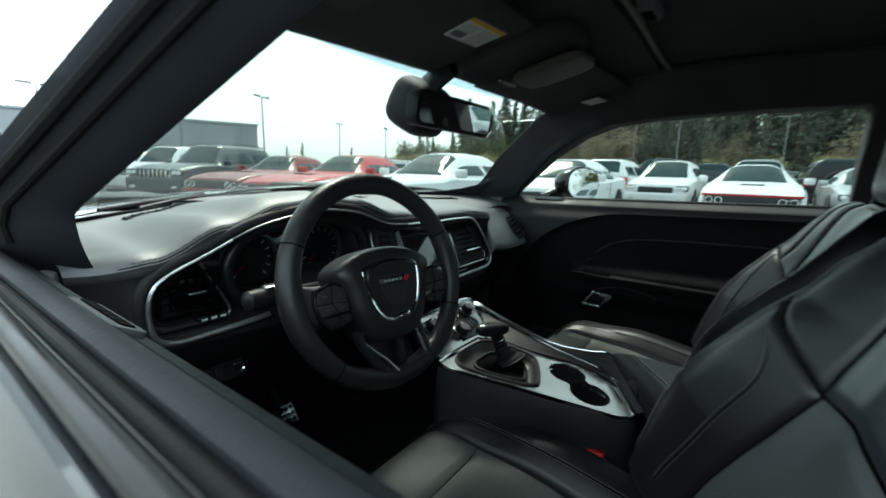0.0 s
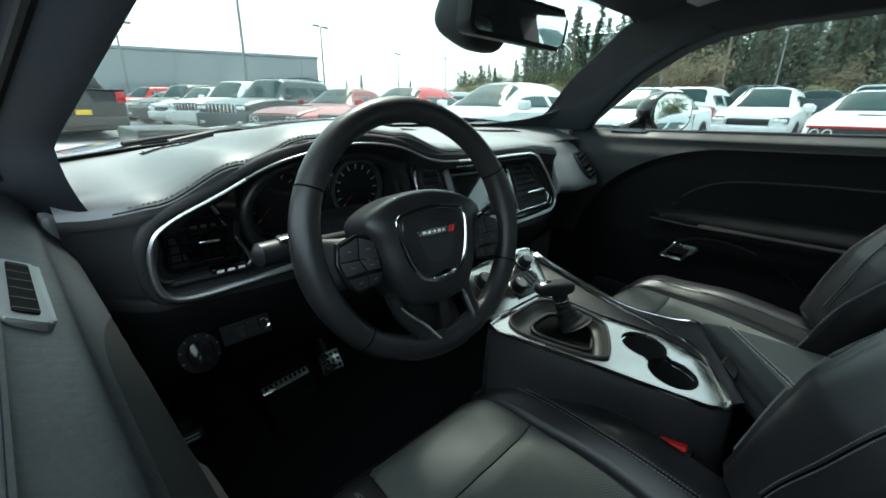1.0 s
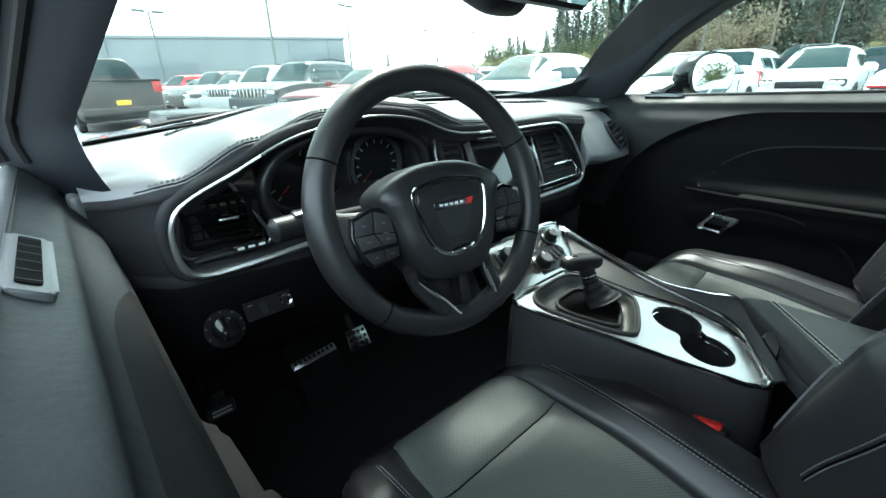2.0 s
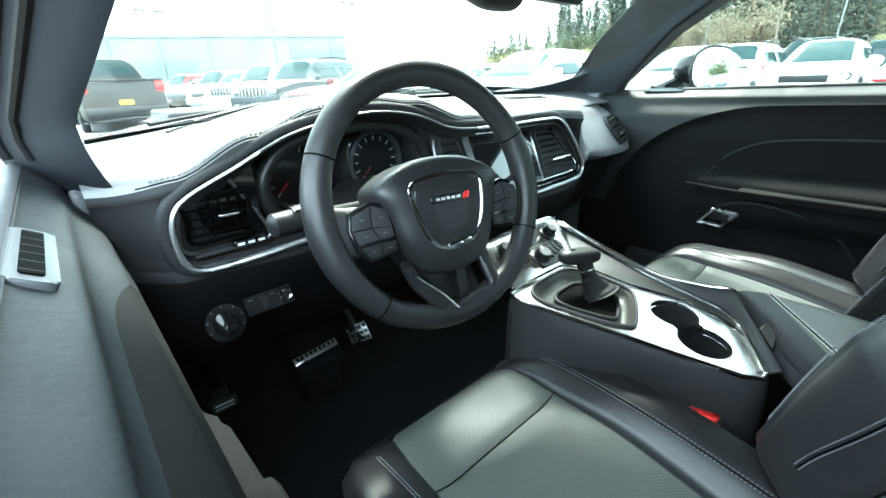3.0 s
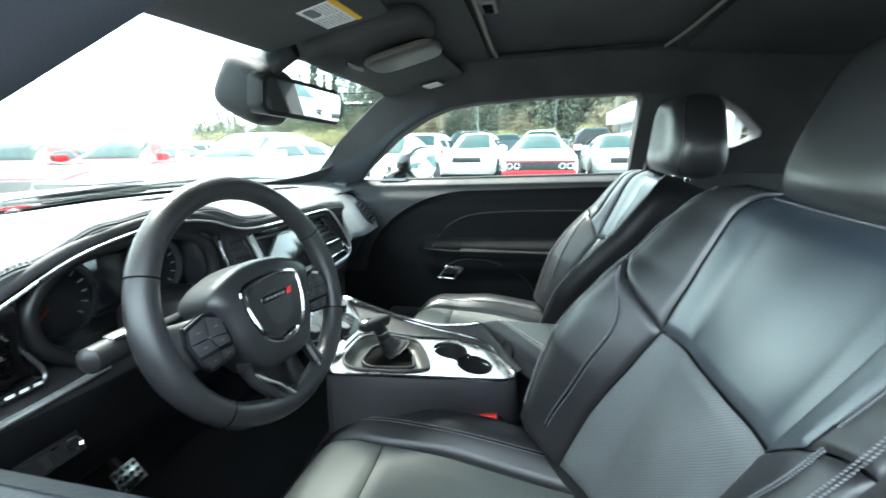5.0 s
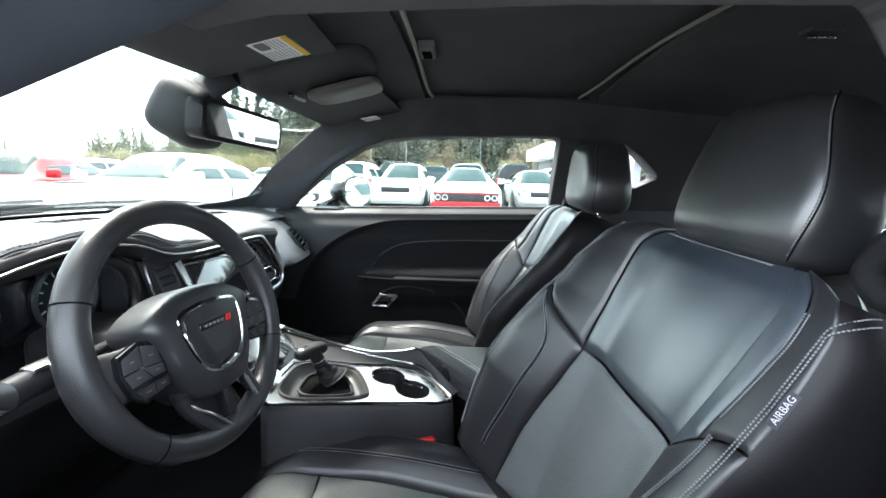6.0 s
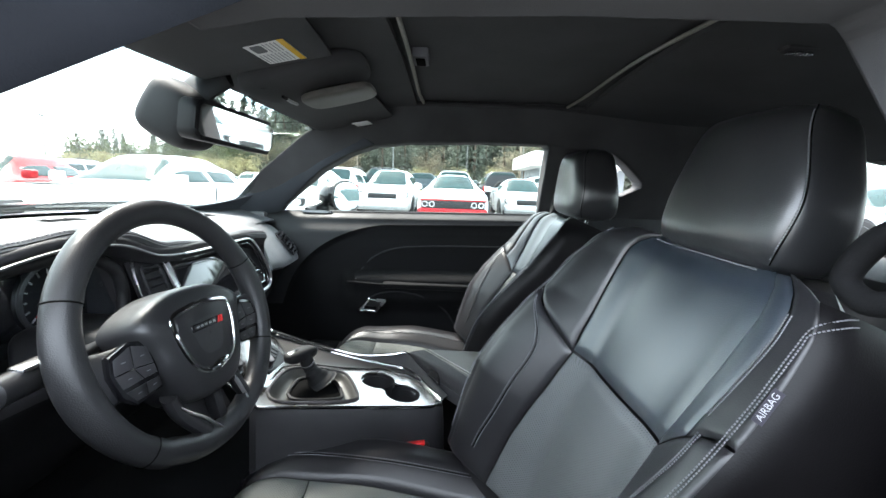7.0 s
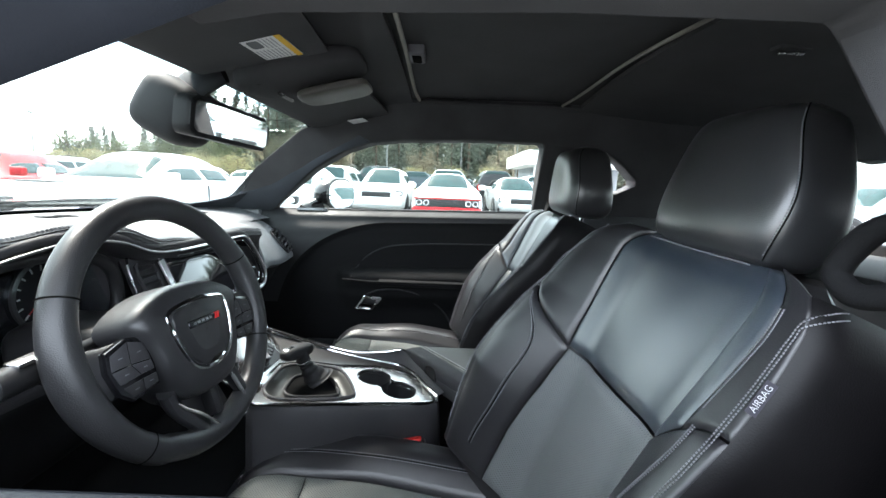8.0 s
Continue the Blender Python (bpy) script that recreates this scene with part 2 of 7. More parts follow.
def lerp(table, x):
    """Smoothly interpolated value from a short table of (x, value)."""
    if x <= table[0][0]:
        return table[0][1]
    for (a, p), (b, q) in zip(table, table[1:]):
        if x <= b:
            t = (x - a) / (b - a)
            t = t * t * (3 - 2 * t)
            return p + (q - p) * t
    return table[-1][1]


def lin(table, x):
    if x <= table[0][0]:
        return table[0][1]
    for (a, p), (b, q) in zip(table, table[1:]):
        if x <= b:
            return p + (q - p) * (x - a) / (b - a)
    return table[-1][1]


def rounded(w, h, r, n=5):
    pts = []
    for cx, cy, a in ((w - r, h - r, 0), (-w + r, h - r, 90), (-w + r, -h + r, 180), (w - r, -h + r, 270)):
        pts += [(cx + r * math.cos(radians(a + 90 * i / n)), cy + r * math.sin(radians(a + 90 * i / n))) for i in range(n + 1)]
    return pts


# ---- cabin shell ----
def side_x(z):
    return lin([(0.2, 0.845), (0.95, 0.845), (1.26, 0.672), (1.36, 0.58), (1.42, 0.5)], z)


def frame_side(s, name, label):
    """Pillars and roof rail of one side, with the openings of the door window and the quarter window cut through."""
    bm = bmesh.new()
    rim = [(0.60, 0.90), (0.56, 0.985), (0.36, 1.135), (0.16, 1.275), (0.02, 1.345), (-0.2, 1.375), (-0.7, 1.385), (-1.2, 1.36), (-1.6, 1.27), (-2.0, 1.05), (-2.0, 0.9)]
    door = [(0.345, 0.935), (0.34, 0.968), (0.31, 1.0), (0.13, 1.135), (0.0, 1.205), (-0.10, 1.238), (-0.22, 1.252), (-0.5, 1.262), (-0.735, 1.262), (-0.745, 1.25), (-0.748, 1.1), (-0.76, 0.985), (-0.76, 0.945)]
    quarter = [(-0.97, 1.245), (-0.985, 1.17), (-1.03, 1.085), (-1.07, 1.085), (-1.13, 1.12), (-1.125, 1.14), (-1.05, 1.20)]
    loops = []
    if s < 0:
        rim, door = [(-0.10, 1.33), *rim[5:], (-0.76, 0.9), *door[:5:-1], (-0.15, 1.235)], []
    for pts in (rim, door, quarter):
        vs = [bm.verts.new((0, y, z)) for y, z in pts]
        loops += [bm.edges.new((vs[i], vs[(i + 1) % len(vs)])) for i in range(len(vs))] if vs else []
    bmesh.ops.triangle_fill(bm, edges=loops, use_beauty=True)
    made = bmesh.ops.extrude_face_region(bm, geom=bm.faces[:])
    near = {v for v in made["geom"] if isinstance(v, bmesh.types.BMVert)}
    for v in bm.verts:
        deep = lin([(0.95, 0.0), (1.02, 0.045), (1.12, 0.085), (1.25, 0.09), (1.32, 0.05)], v.co.z)
        v.co.x = s * (side_x(v.co.z) - (deep if v in near else -0.012))
    ob = part(name, bm, HEADLINE, sharp=30)
    ob.modifiers.new("rounding", "BEVEL").width = 0.008
    ob.modifiers["rounding"].segments = 2
    return tagged(ob, label, "pillar trim", kind="structure")


frame_side(1, "wall_passenger_side", "black cloth-covered pillars and roof rail around the closed window")
frame_side(-1, "wall_driver_side", "black cloth-covered pillars and roof rail around the open window")


def base_drop(k):
    """The dash and the screen base lie a little lower on the driver's side; k from -1 (driver) to 1."""
    return 0.008 + 0.020 * max(0.0, min(1.0, -k))


def screen_edge(v):
    """Side edge of the windscreen from base (0) to top (1)."""
    return Vector((0.745 - 0.03 * v - 0.10 * max(0.0, v) ** 3, 0.54 - 0.50 * v, 0.985 + 0.345 * v))


def screen_at(u, v):
    e = screen_edge(v)
    bow = (1 - (2 * u - 1) ** 2)
    return Vector(((2 * u - 1) * e.x, e.y + bow * (0.30 - 0.14 * v), e.z + bow * (0.0 + 0.035 * v)))


ob = tagged(part("windscreen", shell(screen_at, 16, 10, 0.005), GLASS), "clear curved windscreen with a tinted upper edge", "windscreen", kind="structure")
ob.visible_shadow = False
band = part("tint_band", shell(lambda u, v: screen_at(u, 0.91 + 0.09 * v) + Vector((0, -0.004, -0.004)), 16, 4, 0.001), TINT, ob, "blue tinted upper band of the windscreen")
band.visible_shadow = False
part("base_band", shell(lambda u, v: screen_at(u, -0.045 + 0.055 * v) + Vector((0, -0.006, -0.002 - base_drop(2 * u - 1))), 24, 3, 0.002), BLACK, ob, "black printed band along the windscreen base")


def pillar_at(s, u, v):
    """Trim of a front pillar: u from the windscreen edge to the window edge, v from base to roof, bulging inwards."""
    w = screen_edge(max(-0.06, -0.06 + 1.06 * v)) + Vector((0.02, 0.02, 0))
    y, z, _ = spline([(0.40, 0.925, 0), (0.335, 0.985, 0), (0.13, 1.139, 0), (0.0, 1.209, 0), (-0.10, 1.244, 0)], 5)[round(v * 20)]
    deep = lin([(0.95, 0.0), (1.02, 0.045), (1.12, 0.085), (1.25, 0.09), (1.32, 0.05)], z)
    d = Vector((side_x(z) - deep - 0.002, y, z))
    p = w.lerp(d, u)
    p.x -= 0.014 * math.sin(math.pi * u) ** 0.7 * lin([(0, 0.5), (0.3, 1), (1, 1)], v)
    return Vector((s * p.x, p.y, p.z))


bm = shell(lambda u, v: pillar_at(1, u, v), 10, 20, 0.008)
tagged(part("pillar_passenger_front", bm, PILLARCLOTH, sharp=70), "black cloth-covered windscreen pillar", "pillar", kind="structure")


def corner_at(u, v):
    """Rounds the upper corner of the windscreen: u along the arc, v from the arc to the corner."""
    a, b, c = (0.80, 0.93), (1.01, 0.93), (1.0, 0.66)
    arc = [(1 - u) ** 2 * p + 2 * u * (1 - u) * q + u * u * r for p, q, r in zip(a, b, c)]
    far = (0.80 + 0.46 * min(1, 2 * u), 1.04 if u <= 0.5 else 1.04 - 0.76 * (u - 0.5))
    return screen_at(*(p + (q - p) * v for p, q in zip(arc, (min(1.03, far[0]), far[1])))) + Vector((-0.004, -0.012, -0.006))


tagged(part("windscreen_corner", shell(corner_at, 16, 4, 0.004), PILLARCLOTH, sharp=70), "black rounded trim in the windscreen corner", "pillar trim", kind="structure")


def foot_at(u, v):
    """Rounds the lower corner of the windscreen, where the pillar trim runs out along the base."""
    h = -0.03 + 0.25 * v
    inner = lin([(-0.03, 0.84), (0.0, 0.89), (0.02, 0.93), (0.05, 0.962), (0.10, 0.988), (0.22, 1.035)], h)
    return screen_at(inner + (1.04 - inner) * u, h) + Vector((-0.004, -0.010, -0.004))


tagged(part("windscreen_foot", shell(foot_at, 6, 16, 0.004), PILLARCLOTH, sharp=70), "black rounded foot of the windscreen pillar trim", "pillar trim", kind="structure")


def pillar_edge(z):
    """Inboard edge of the driver's pillar."""
    if z < 1.0:
        return Vector((-0.758 + 2.2 * (1 - z) ** 2, 0.262 + 0.15 * (1 - z), z))
    return Vector((-0.758 + 0.444 * (z - 1), 0.262 - 1.96 * (z - 1), z))


def driver_pillar(u, z, out=0.0):
    """u from the inboard edge (0) to the outer edge (1) of its cabin side."""
    bulge = 0.016 * math.sin(math.pi * min(1.0, u)) ** 0.5 + out
    return pillar_edge(z) + Vector((-0.092 * u, 0.18 * u - bulge, 0))


bm = bmesh.new()
ring = []
for i in range(25):
    z = 0.895 + 0.405 * i / 24
    e = screen_edge((z - 0.985) / 0.345)
    sec = [driver_pillar(k / 8, z) for k in range(9)] + [driver_pillar(1, z) + Vector((-0.012, 0.06, 0)), Vector((-e.x - 0.02, e.y + 0.03, z)), pillar_edge(z) + Vector((-0.006, 0.03, 0)), pillar_edge(z) + Vector((-0.001, 0.008, 0))]
    ring.append([bm.verts.new(p) for p in sec])
for a, b in zip(ring, ring[1:]):
    for j in range(len(a)):
        bm.faces.new((a[j], a[(j + 1) % len(a)], b[(j + 1) % len(a)], b[j]))
bm.faces.new(ring[0])
bm.faces.new(ring[-1][::-1])
pl = tagged(part("pillar_driver_front", bm, PILLARSKIN, sharp=50), "black grained windscreen pillar with rubber door seals", "pillar", kind="structure")
for k, r in ((0.66, 0.007), (0.93, 0.010)):
    part("door_seal", tube([driver_pillar(k, 0.95 + 0.03 * i, 0.002) for i in range(12)], r, 8), DOORLOW, pl, "black rubber door seal")
bm = tube([screen_at(u / 20, 0.985) + Vector((0, -0.01, 0.012)) for u in range(21)], 0.03, 10, flat=0.6)
tagged(part("windscreen_header", bm, HEADLINE), "black cloth-covered header above the windscreen", "header", kind="structure")


def roof_at(u, v):
    """Headliner from the windscreen (v = 0) to the rear (v = 1)."""
    y = 0.14 - 1.95 * v
    half = lin([(-1.9, 0.42), (-1.2, 0.54), (-0.2, 0.58), (0.05, 0.62), (0.2, 0.62)], y)
    x = (2 * u - 1) * half
    bow = 1 - (2 * u - 1) ** 2
    front = bow * max(0.0, 1 - v * 14) * 0.075
    z = lin([(-1.85, 1.22), (-1.3, 1.345), (-0.7, 1.38), (-0.2, 1.375), (0.06, 1.332), (0.2, 1.30)], y) + 0.035 * bow * lin([(-1.8, 0.4), (-0.9, 1), (0.2, 1)], y)
    return Vector((x, y + front, z))


HOLE = (-0.49, 0.49, -0.83, -0.27)
bm = bmesh.new()
grid(bm, roof_at, 44, 78)
gone = [f for f in bm.faces if HOLE[0] < f.calc_center_median().x < HOLE[1] and HOLE[2] < f.calc_center_median().y < HOLE[3]]
bmesh.ops.delete(bm, geom=gone, context="FACES")
bmesh.ops.recalc_face_normals(bm, faces=bm.faces)
bmesh.ops.solidify(bm, geom=bm.faces[:], thickness=0.012)
tagged(part("ceiling", bm, HEADLINE), "black cloth headliner with a sunroof opening", "headliner", kind="structure")


def skin_at(u, v):
    p = roof_at(u, v)
    return Vector((p.x * 1.28, p.y, p.z + 0.055 - 0.05 * abs(2 * u - 1) ** 3))


tagged(part("roof_skin", shell(skin_at, 20, 30, 0.004), BODYPAINT), "dark metallic painted steel roof", "roof", kind="structure")
# sunroof blind and its frame
roof = thing("sunroof", (0, -0.55, 1.40), "closed dark sunroof blind with pale side seals", "sunroof")


def blind_at(u, v):
    x, y = -0.56 + 1.12 * u, -0.20 - 0.70 * v
    return Vector((x, y, 1.392 + 0.040 * (1 - (x / 0.56) ** 2)))


part("blind", shell(blind_at, 12, 8, 0.008), HEADLINE, roof)
PALE = mat("pale_seal", (0.20, 0.19, 0.165), 0.6, bump=0.1)
part("front_seal", tube(spline([(-0.48, -0.290, 1.376), (0.0, -0.280, 1.402), (0.36, -0.276, 1.389), (0.475, -0.285, 1.376)], 6), 0.0052, 8), PALE, roof, "pale rubber seal strip")
part("rear_seal", tube(spline([(-0.48, -0.822, 1.376), (0.0, -0.812, 1.404), (0.36, -0.795, 1.390), (0.475, -0.77, 1.376)], 6), 0.0045, 8), PALE, roof, "pale rubber seal strip")
part("side_seal", tube([(0.482, -0.29, 1.378), (0.482, -0.80, 1.378)], 0.006, 8), BLACK, roof)
latch = part("latch", rbox((0.045, -0.322, 1.402), (0.135, -0.282, 1.432), 0.006), GREYPRINT, roof)
part("latch_cup", rbox((0.060, -0.314, 1.399), (0.120, -0.290, 1.408), 0.004), SEAM, latch, "dark recessed finger cup")

# floor, sills, bulkheads, rear shelf
tagged(part("floor", rbox((-0.82, -1.2, 0.20), (0.82, 1.0, 0.235), 0.01), CARPET), "black carpeted car floor", "floor", kind="structure")
tagged(part("firewall", shell(lambda u, v: Vector((-0.82 + 1.64 * u, 0.62 + 0.35 * v ** 2, 0.22 + 0.66 * v)), 10, 12, 0.02), CARPET), "black carpeted toe board and bulkhead", "bulkhead", kind="structure")
tagged(part("rear_shelf", rbox((-0.80, -2.0, 0.86), (0.80, -1.5, 0.90), 0.01), HEADLINE), "black rear parcel shelf", "shelf", kind="structure")
tagged(part("rear_bulkhead", rbox((-0.80, -1.62, 0.2), (0.80, -1.55, 0.86), 0.01), CARPET), "black rear bulkhead", "bulkhead", kind="structure")
for s, name in ((1, "panel_passenger_rear"), (-1, "panel_driver_rear")):
    bm = shell(lambda u, v: Vector((s * (0.70 + 0.09 * min(1, 3 * abs(v - 0.62))), -0.86 - 0.75 * u, 0.22 + 0.77 * v)), 10, 16, 0.02)
    tagged(part(name, bm, DOORSKIN), "black moulded rear side panel", "side panel", kind="structure")
rear = shell(lambda u, v: Vector(((2 * u - 1) * (0.62 - 0.16 * v), -2.1 + 0.42 * v - 0.1 * (1 - (2 * u - 1) ** 2), 0.95 + 0.32 * v)), 12, 8, 0.005)
ob = tagged(part("rear_window", rear, GLASS), "clear sloping rear window", "window", kind="structure")
ob.visible_shadow = False
bm = rbox((-0.66, -2.02, 0.25), (0.66, -1.98, 0.94), 0.01)
tagged(part("tail_panel", bm, CARPET), "black panel closing the boot", "panel", kind="structure")


# The driver's cowl takes the near-black knee colour, the passenger's the pale dash colour.
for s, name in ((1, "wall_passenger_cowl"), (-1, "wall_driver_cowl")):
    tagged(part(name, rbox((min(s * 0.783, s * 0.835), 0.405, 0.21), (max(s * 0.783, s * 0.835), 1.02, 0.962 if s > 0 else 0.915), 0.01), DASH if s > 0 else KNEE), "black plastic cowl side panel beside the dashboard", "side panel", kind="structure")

# ---- doors ----
def crease(y):
    if y < -0.15:
        return 0.90 - 0.008 * (y + 0.15)
    k = min(0.999, (y + 0.15) / 0.46)
    return 0.90 - 0.36 * (1 - math.sqrt(1 - k * k))


def sill_z(s, y):
    """Height of a door's top edge."""
    return 0.941 if s < 0 else 0.969 + 0.022 * (0.33 - y)


def door_in(y, z, s=1):
    """Half width of a door's inner face."""
    z -= sill_z(s, y) - 0.953
    x = lerp([(0.25, 0.755), (0.40, 0.735), (0.60, 0.745), (0.80, 0.755), (0.86, 0.765), (0.92, 0.795), (0.953, 0.828)], z)
    k = min(1, max(0, (crease(y) - z) / 0.022))
    x += (0.022 if s > 0 else 0.0) * k * k * (3 - 2 * k) * (1 if z > 0.70 else max(0, 1 - (0.70 - z) / 0.1))
    # arm rest
    a = lin([(-0.80, 1), (-0.30, 1), (0.0, 0.75), (0.06, 0.0)], y) * (1 if s > 0 else 0.45)
    x -= a * lerp([(0.52, 0.0), (0.61, 0.045), (0.675, 0.075), (0.692, 0.07), (0.705, 0.0)], z)
    return x


def inner(s, y, v):
    z = 0.25 + (sill_z(s, y) - 0.25) * v
    return Vector((s * door_in(y, z, s), y, z))


def door(s, name, label, closed):
    d = thing(name, (s * 0.8, -0.2, 0.25), label, "car door")
    bm = bmesh.new()

    def split(y):
        return (crease(y) + sill_z(s, y) - 0.953 - 0.25) / (sill_z(s, y) - 0.25)
    grid(bm, lambda u, v: inner(s, 0.42 - 1.22 * u, split(0.42 - 1.22 * u) + (1 - split(0.42 - 1.22 * u)) * v), 60, 26)
    part("upper_panel", bm, DOORSKIN if s > 0 else DOORTOP, d, sharp=60)
    # Lower panel: its colour is darkened for shade below the overhanging door top.
    bm = bmesh.new()
    grid(bm, lambda u, v: inner(s, 0.42 - 1.22 * u, split(0.42 - 1.22 * u) * v), 60, 60)
    part("lower_panel", bm, DOORLOW, d, "cloth lower door panel darkened for shade below the door top", sharp=60)

    def top(u, v):
        y = 0.44 - 1.26 * u
        x, z = [(0.826, 0.951), (0.833, 0.9545), (0.842, 0.9545), (0.850, 0.950), (0.852, 0.93)][round(v * 4)]
        return Vector((s * x, y, z + sill_z(s, y) - 0.953))
    bm = bmesh.new()
    grid(bm, top, 24, 4)
    part("top_pad", bm, DOORTOP, d, "grained black vinyl door top")
    part("inner_weatherstrip", tube([(s * 0.857, 0.40, sill_z(s, 0.4) - 0.012), (s * 0.857, -0.80, sill_z(s, -0.8) - 0.012)], 0.006, 8), RUBBER, d)
    part("outer_weatherstrip", tube([(s * 0.874, 0.42, sill_z(s, 0.4) - 0.019), (s * 0.874, -0.82, sill_z(s, -0.8) - 0.019)], 0.010, 10), BLACK, d)

    def skin(u, v):
        y = 0.62 - 1.47 * u
        x, z = [(0.882, 0.924), (0.888, 0.925), (0.905, 0.905), (0.935, 0.8), (0.945, 0.6), (0.93, 0.4), (0.90, 0.25)][round(v * 6)]
        return Vector((s * x, y, z + (sill_z(s, y) - 0.953) * (z > 0.7)))
    bm = bmesh.new()
    grid(bm, skin, 16, 6)
    part("outer_skin", bm, BODYPAINT, d, "dark glossy painted outer skin")
    part("door_core", rbox((min(s * 0.835, s * 0.875), -0.80, 0.25), (max(s * 0.835, s * 0.875), 0.42, 0.925), 0.01), BLACK, d)
    # release handle in its recess
    hy, hz, hx = -0.085, 0.594, door_in(-0.085, 0.594, s) - 0.012
    ring = []
    corner = [(0.060, -0.026), (0.022, 0.023), (-0.042, 0.017), (-0.006, -0.028)]
    for i, (a, b) in enumerate(corner):
        for (p, q), k in ((corner[i - 1], 0.18), ((a, b), 0.0), (corner[(i + 1) % 4], 0.18)):
            ring.append((s * hx, hy + (a + (p - a) * (k or 0.03)), hz + (b + (q - b) * (k or 0.03))))
    bm = tube(spline(ring, 4, closed=True), 0.0072, 8, closed=True)
    h = part("release_handle", bm, SATIN, d, "chrome ring around a release lever")
    part("lever", rbox((min(s * hx, s * (hx + 0.014)), hy - 0.03, hz - 0.01), (max(s * hx, s * (hx + 0.014)), hy + 0.035, hz + 0.018), 0.005), BLACK, h)
    if s > 0:
        for pts in (((-0.005, 0.700), (-0.020, 0.735), (-0.065, 0.785), (-0.156, 0.826), (-0.32, 0.842), (-0.52, 0.848), (-0.74, 0.852)), ((-0.07, 0.628), (-0.12, 0.648), (-0.19, 0.655), (-0.28, 0.640), (-0.37, 0.585), (-0.42, 0.52), (-0.45, 0.44))):
            part("moulded_ridge", tube(spline([(door_in(y, z, s) - 0.0005, y, z) for y, z in pts], 6), 0.0034, 8), DOORSKIN, d, "moulded ridge of the door panel")
        part("arm_rest_lip", tube([(s * door_in(0.0, 0.69, s), 0.03, 0.69), (s * 0.672, -0.1, 0.692), (s * 0.672, -0.78, 0.695)], 0.005, 8), DOORLOW, d)
    ax = 0.672 if s > 0 else 0.715
    part("armrest_pad", rbox((min(s * ax, s * 0.76), -0.74, 0.672), (max(s * ax, s * 0.76), -0.12, 0.70), 0.012), DOORLOW, d)
    for k in range(3 if s < 0 else 1):
        part("window_switch", rbox((min(s * 0.722, s * 0.742), -0.20 - 0.05 * k, 0.698), (max(s * 0.722, s * 0.742), -0.165 - 0.05 * k, 0.708), 0.004), GLOSSBLACK, d)
    pocket = bmesh.new()
    rbox((min(s * 0.70, s * 0.745), -0.62, 0.30), (max(s * 0.70, s * 0.745), 0.20, 0.42), 0.02, 3, bm=pocket)
    part("map_pocket", pocket, DOORSKIN, d)
    # demister slot in the door top
    dmx = axes((s * 0.8185, -0.055, sill_z(s, 0.0) - 0.0105), (0, 1, 0), (-0.86, 0, 0.51))
    if s > 0:
        dmx = axes((s * 0.826, 0.19, sill_z(s, 0.19) - 0.003), (0, 1, 0), (-s, 0, 0.25))
    bz = part("demister_bezel", plate(rounded(0.066, 0.014 if s < 0 else 0.008, 0.005), dmx @ Matrix.Translation((0, 0, -0.006)), 0.010, 0.003), DASH if s < 0 else DIMTRIM, d)
    part("demister_slot", plate(rounded(0.056, 0.0065 if s < 0 else 0.004, 0.003), dmx @ Matrix.Translation((0, 0, 0.0042)), 0.0012), SEAM, bz)
    for k in range(6):
        part("fin", rbox((-0.051 + 0.02 * k, -0.0065, 0.004), (-0.0500 + 0.02 * k, 0.0065, 0.0058), 0, m=dmx), MATT, bz)
    part("lock_pin", lathe([(0.005, 0), (0.005, 0.012), (0.003, 0.016)], pose(s * 0.835, -0.62, sill_z(s, -0.62)), 10), BLACK, d)
    if closed:
        bm = shell(lambda u, v: Vector((s * side_x(0.95 + 0.33 * v), 0.36 - 1.12 * u, 0.95 + 0.33 * v)), 4, 6, 0.004)
        bmesh.ops.translate(bm, verts=bm.verts, vec=(s * 0.026, 0, 0))
        bmesh.ops.bisect_plane(bm, geom=bm.verts[:] + bm.edges[:] + bm.faces[:], plane_co=(0, 0.34, 0.96), plane_no=(0, 0.62, 0.78) , clear_outer=False)
        g = part("window_glass", bm, GLASS, d, "clear closed side glass")
        g.visible_shadow = False
    return d


door(1, "door_passenger", "closed black-trimmed car door with chrome handle and clear window", True)
door(-1, "door_driver", "black-trimmed car door with its window lowered", False)

# ---- door mirror on the passenger side ----
m = thing("door_mirror", (0.93, 0.2, 0.98), "black door mirror reflecting sky and trees", "door mirror")
cm = pose(1.02, 0.12, 1.030)
bm = bmesh.new()
bmesh.ops.create_uvsphere(bm, u_segments=24, v_segments=14, radius=1, matrix=cm @ pose(0, 0.03, 0) @ Matrix.Diagonal((0.115, 0.09, 0.078, 1)))
for v in bm.verts:
    v.co.y = max(v.co.y, 0.110 - 0.36 * (v.co.x - 1.02))
part("housing", bm, GLOSSBLACK, m)
oval = [(0.104 * math.copysign(abs(math.cos(a)) ** 0.8, math.cos(a)), 0.068 * math.copysign(abs(math.sin(a)) ** 0.8, math.sin(a))) for a in (2 * math.pi * i / 36 for i in range(36))]
tilt = axes((1.02, 0.110, 1.030), (1, -0.36, 0), (0, 0.04, 1))
part("bezel", plate([(x * 1.10, y * 1.12) for x, y in oval], tilt @ Matrix.Translation((0, 0, -0.012)), 0.012, 0.004), BLACK, m)
part("mirror_glass", plate(oval, tilt, 0.003), MIRROR, m, "mirror glass", sharp=20)
part("stalk", tube(spline([(0.90, 0.25, 0.955), (0.93, 0.23, 0.97), (0.97, 0.18, 1.0)], 5), 0.032, 10, flat=0.7), GLOSSBLACK, m)


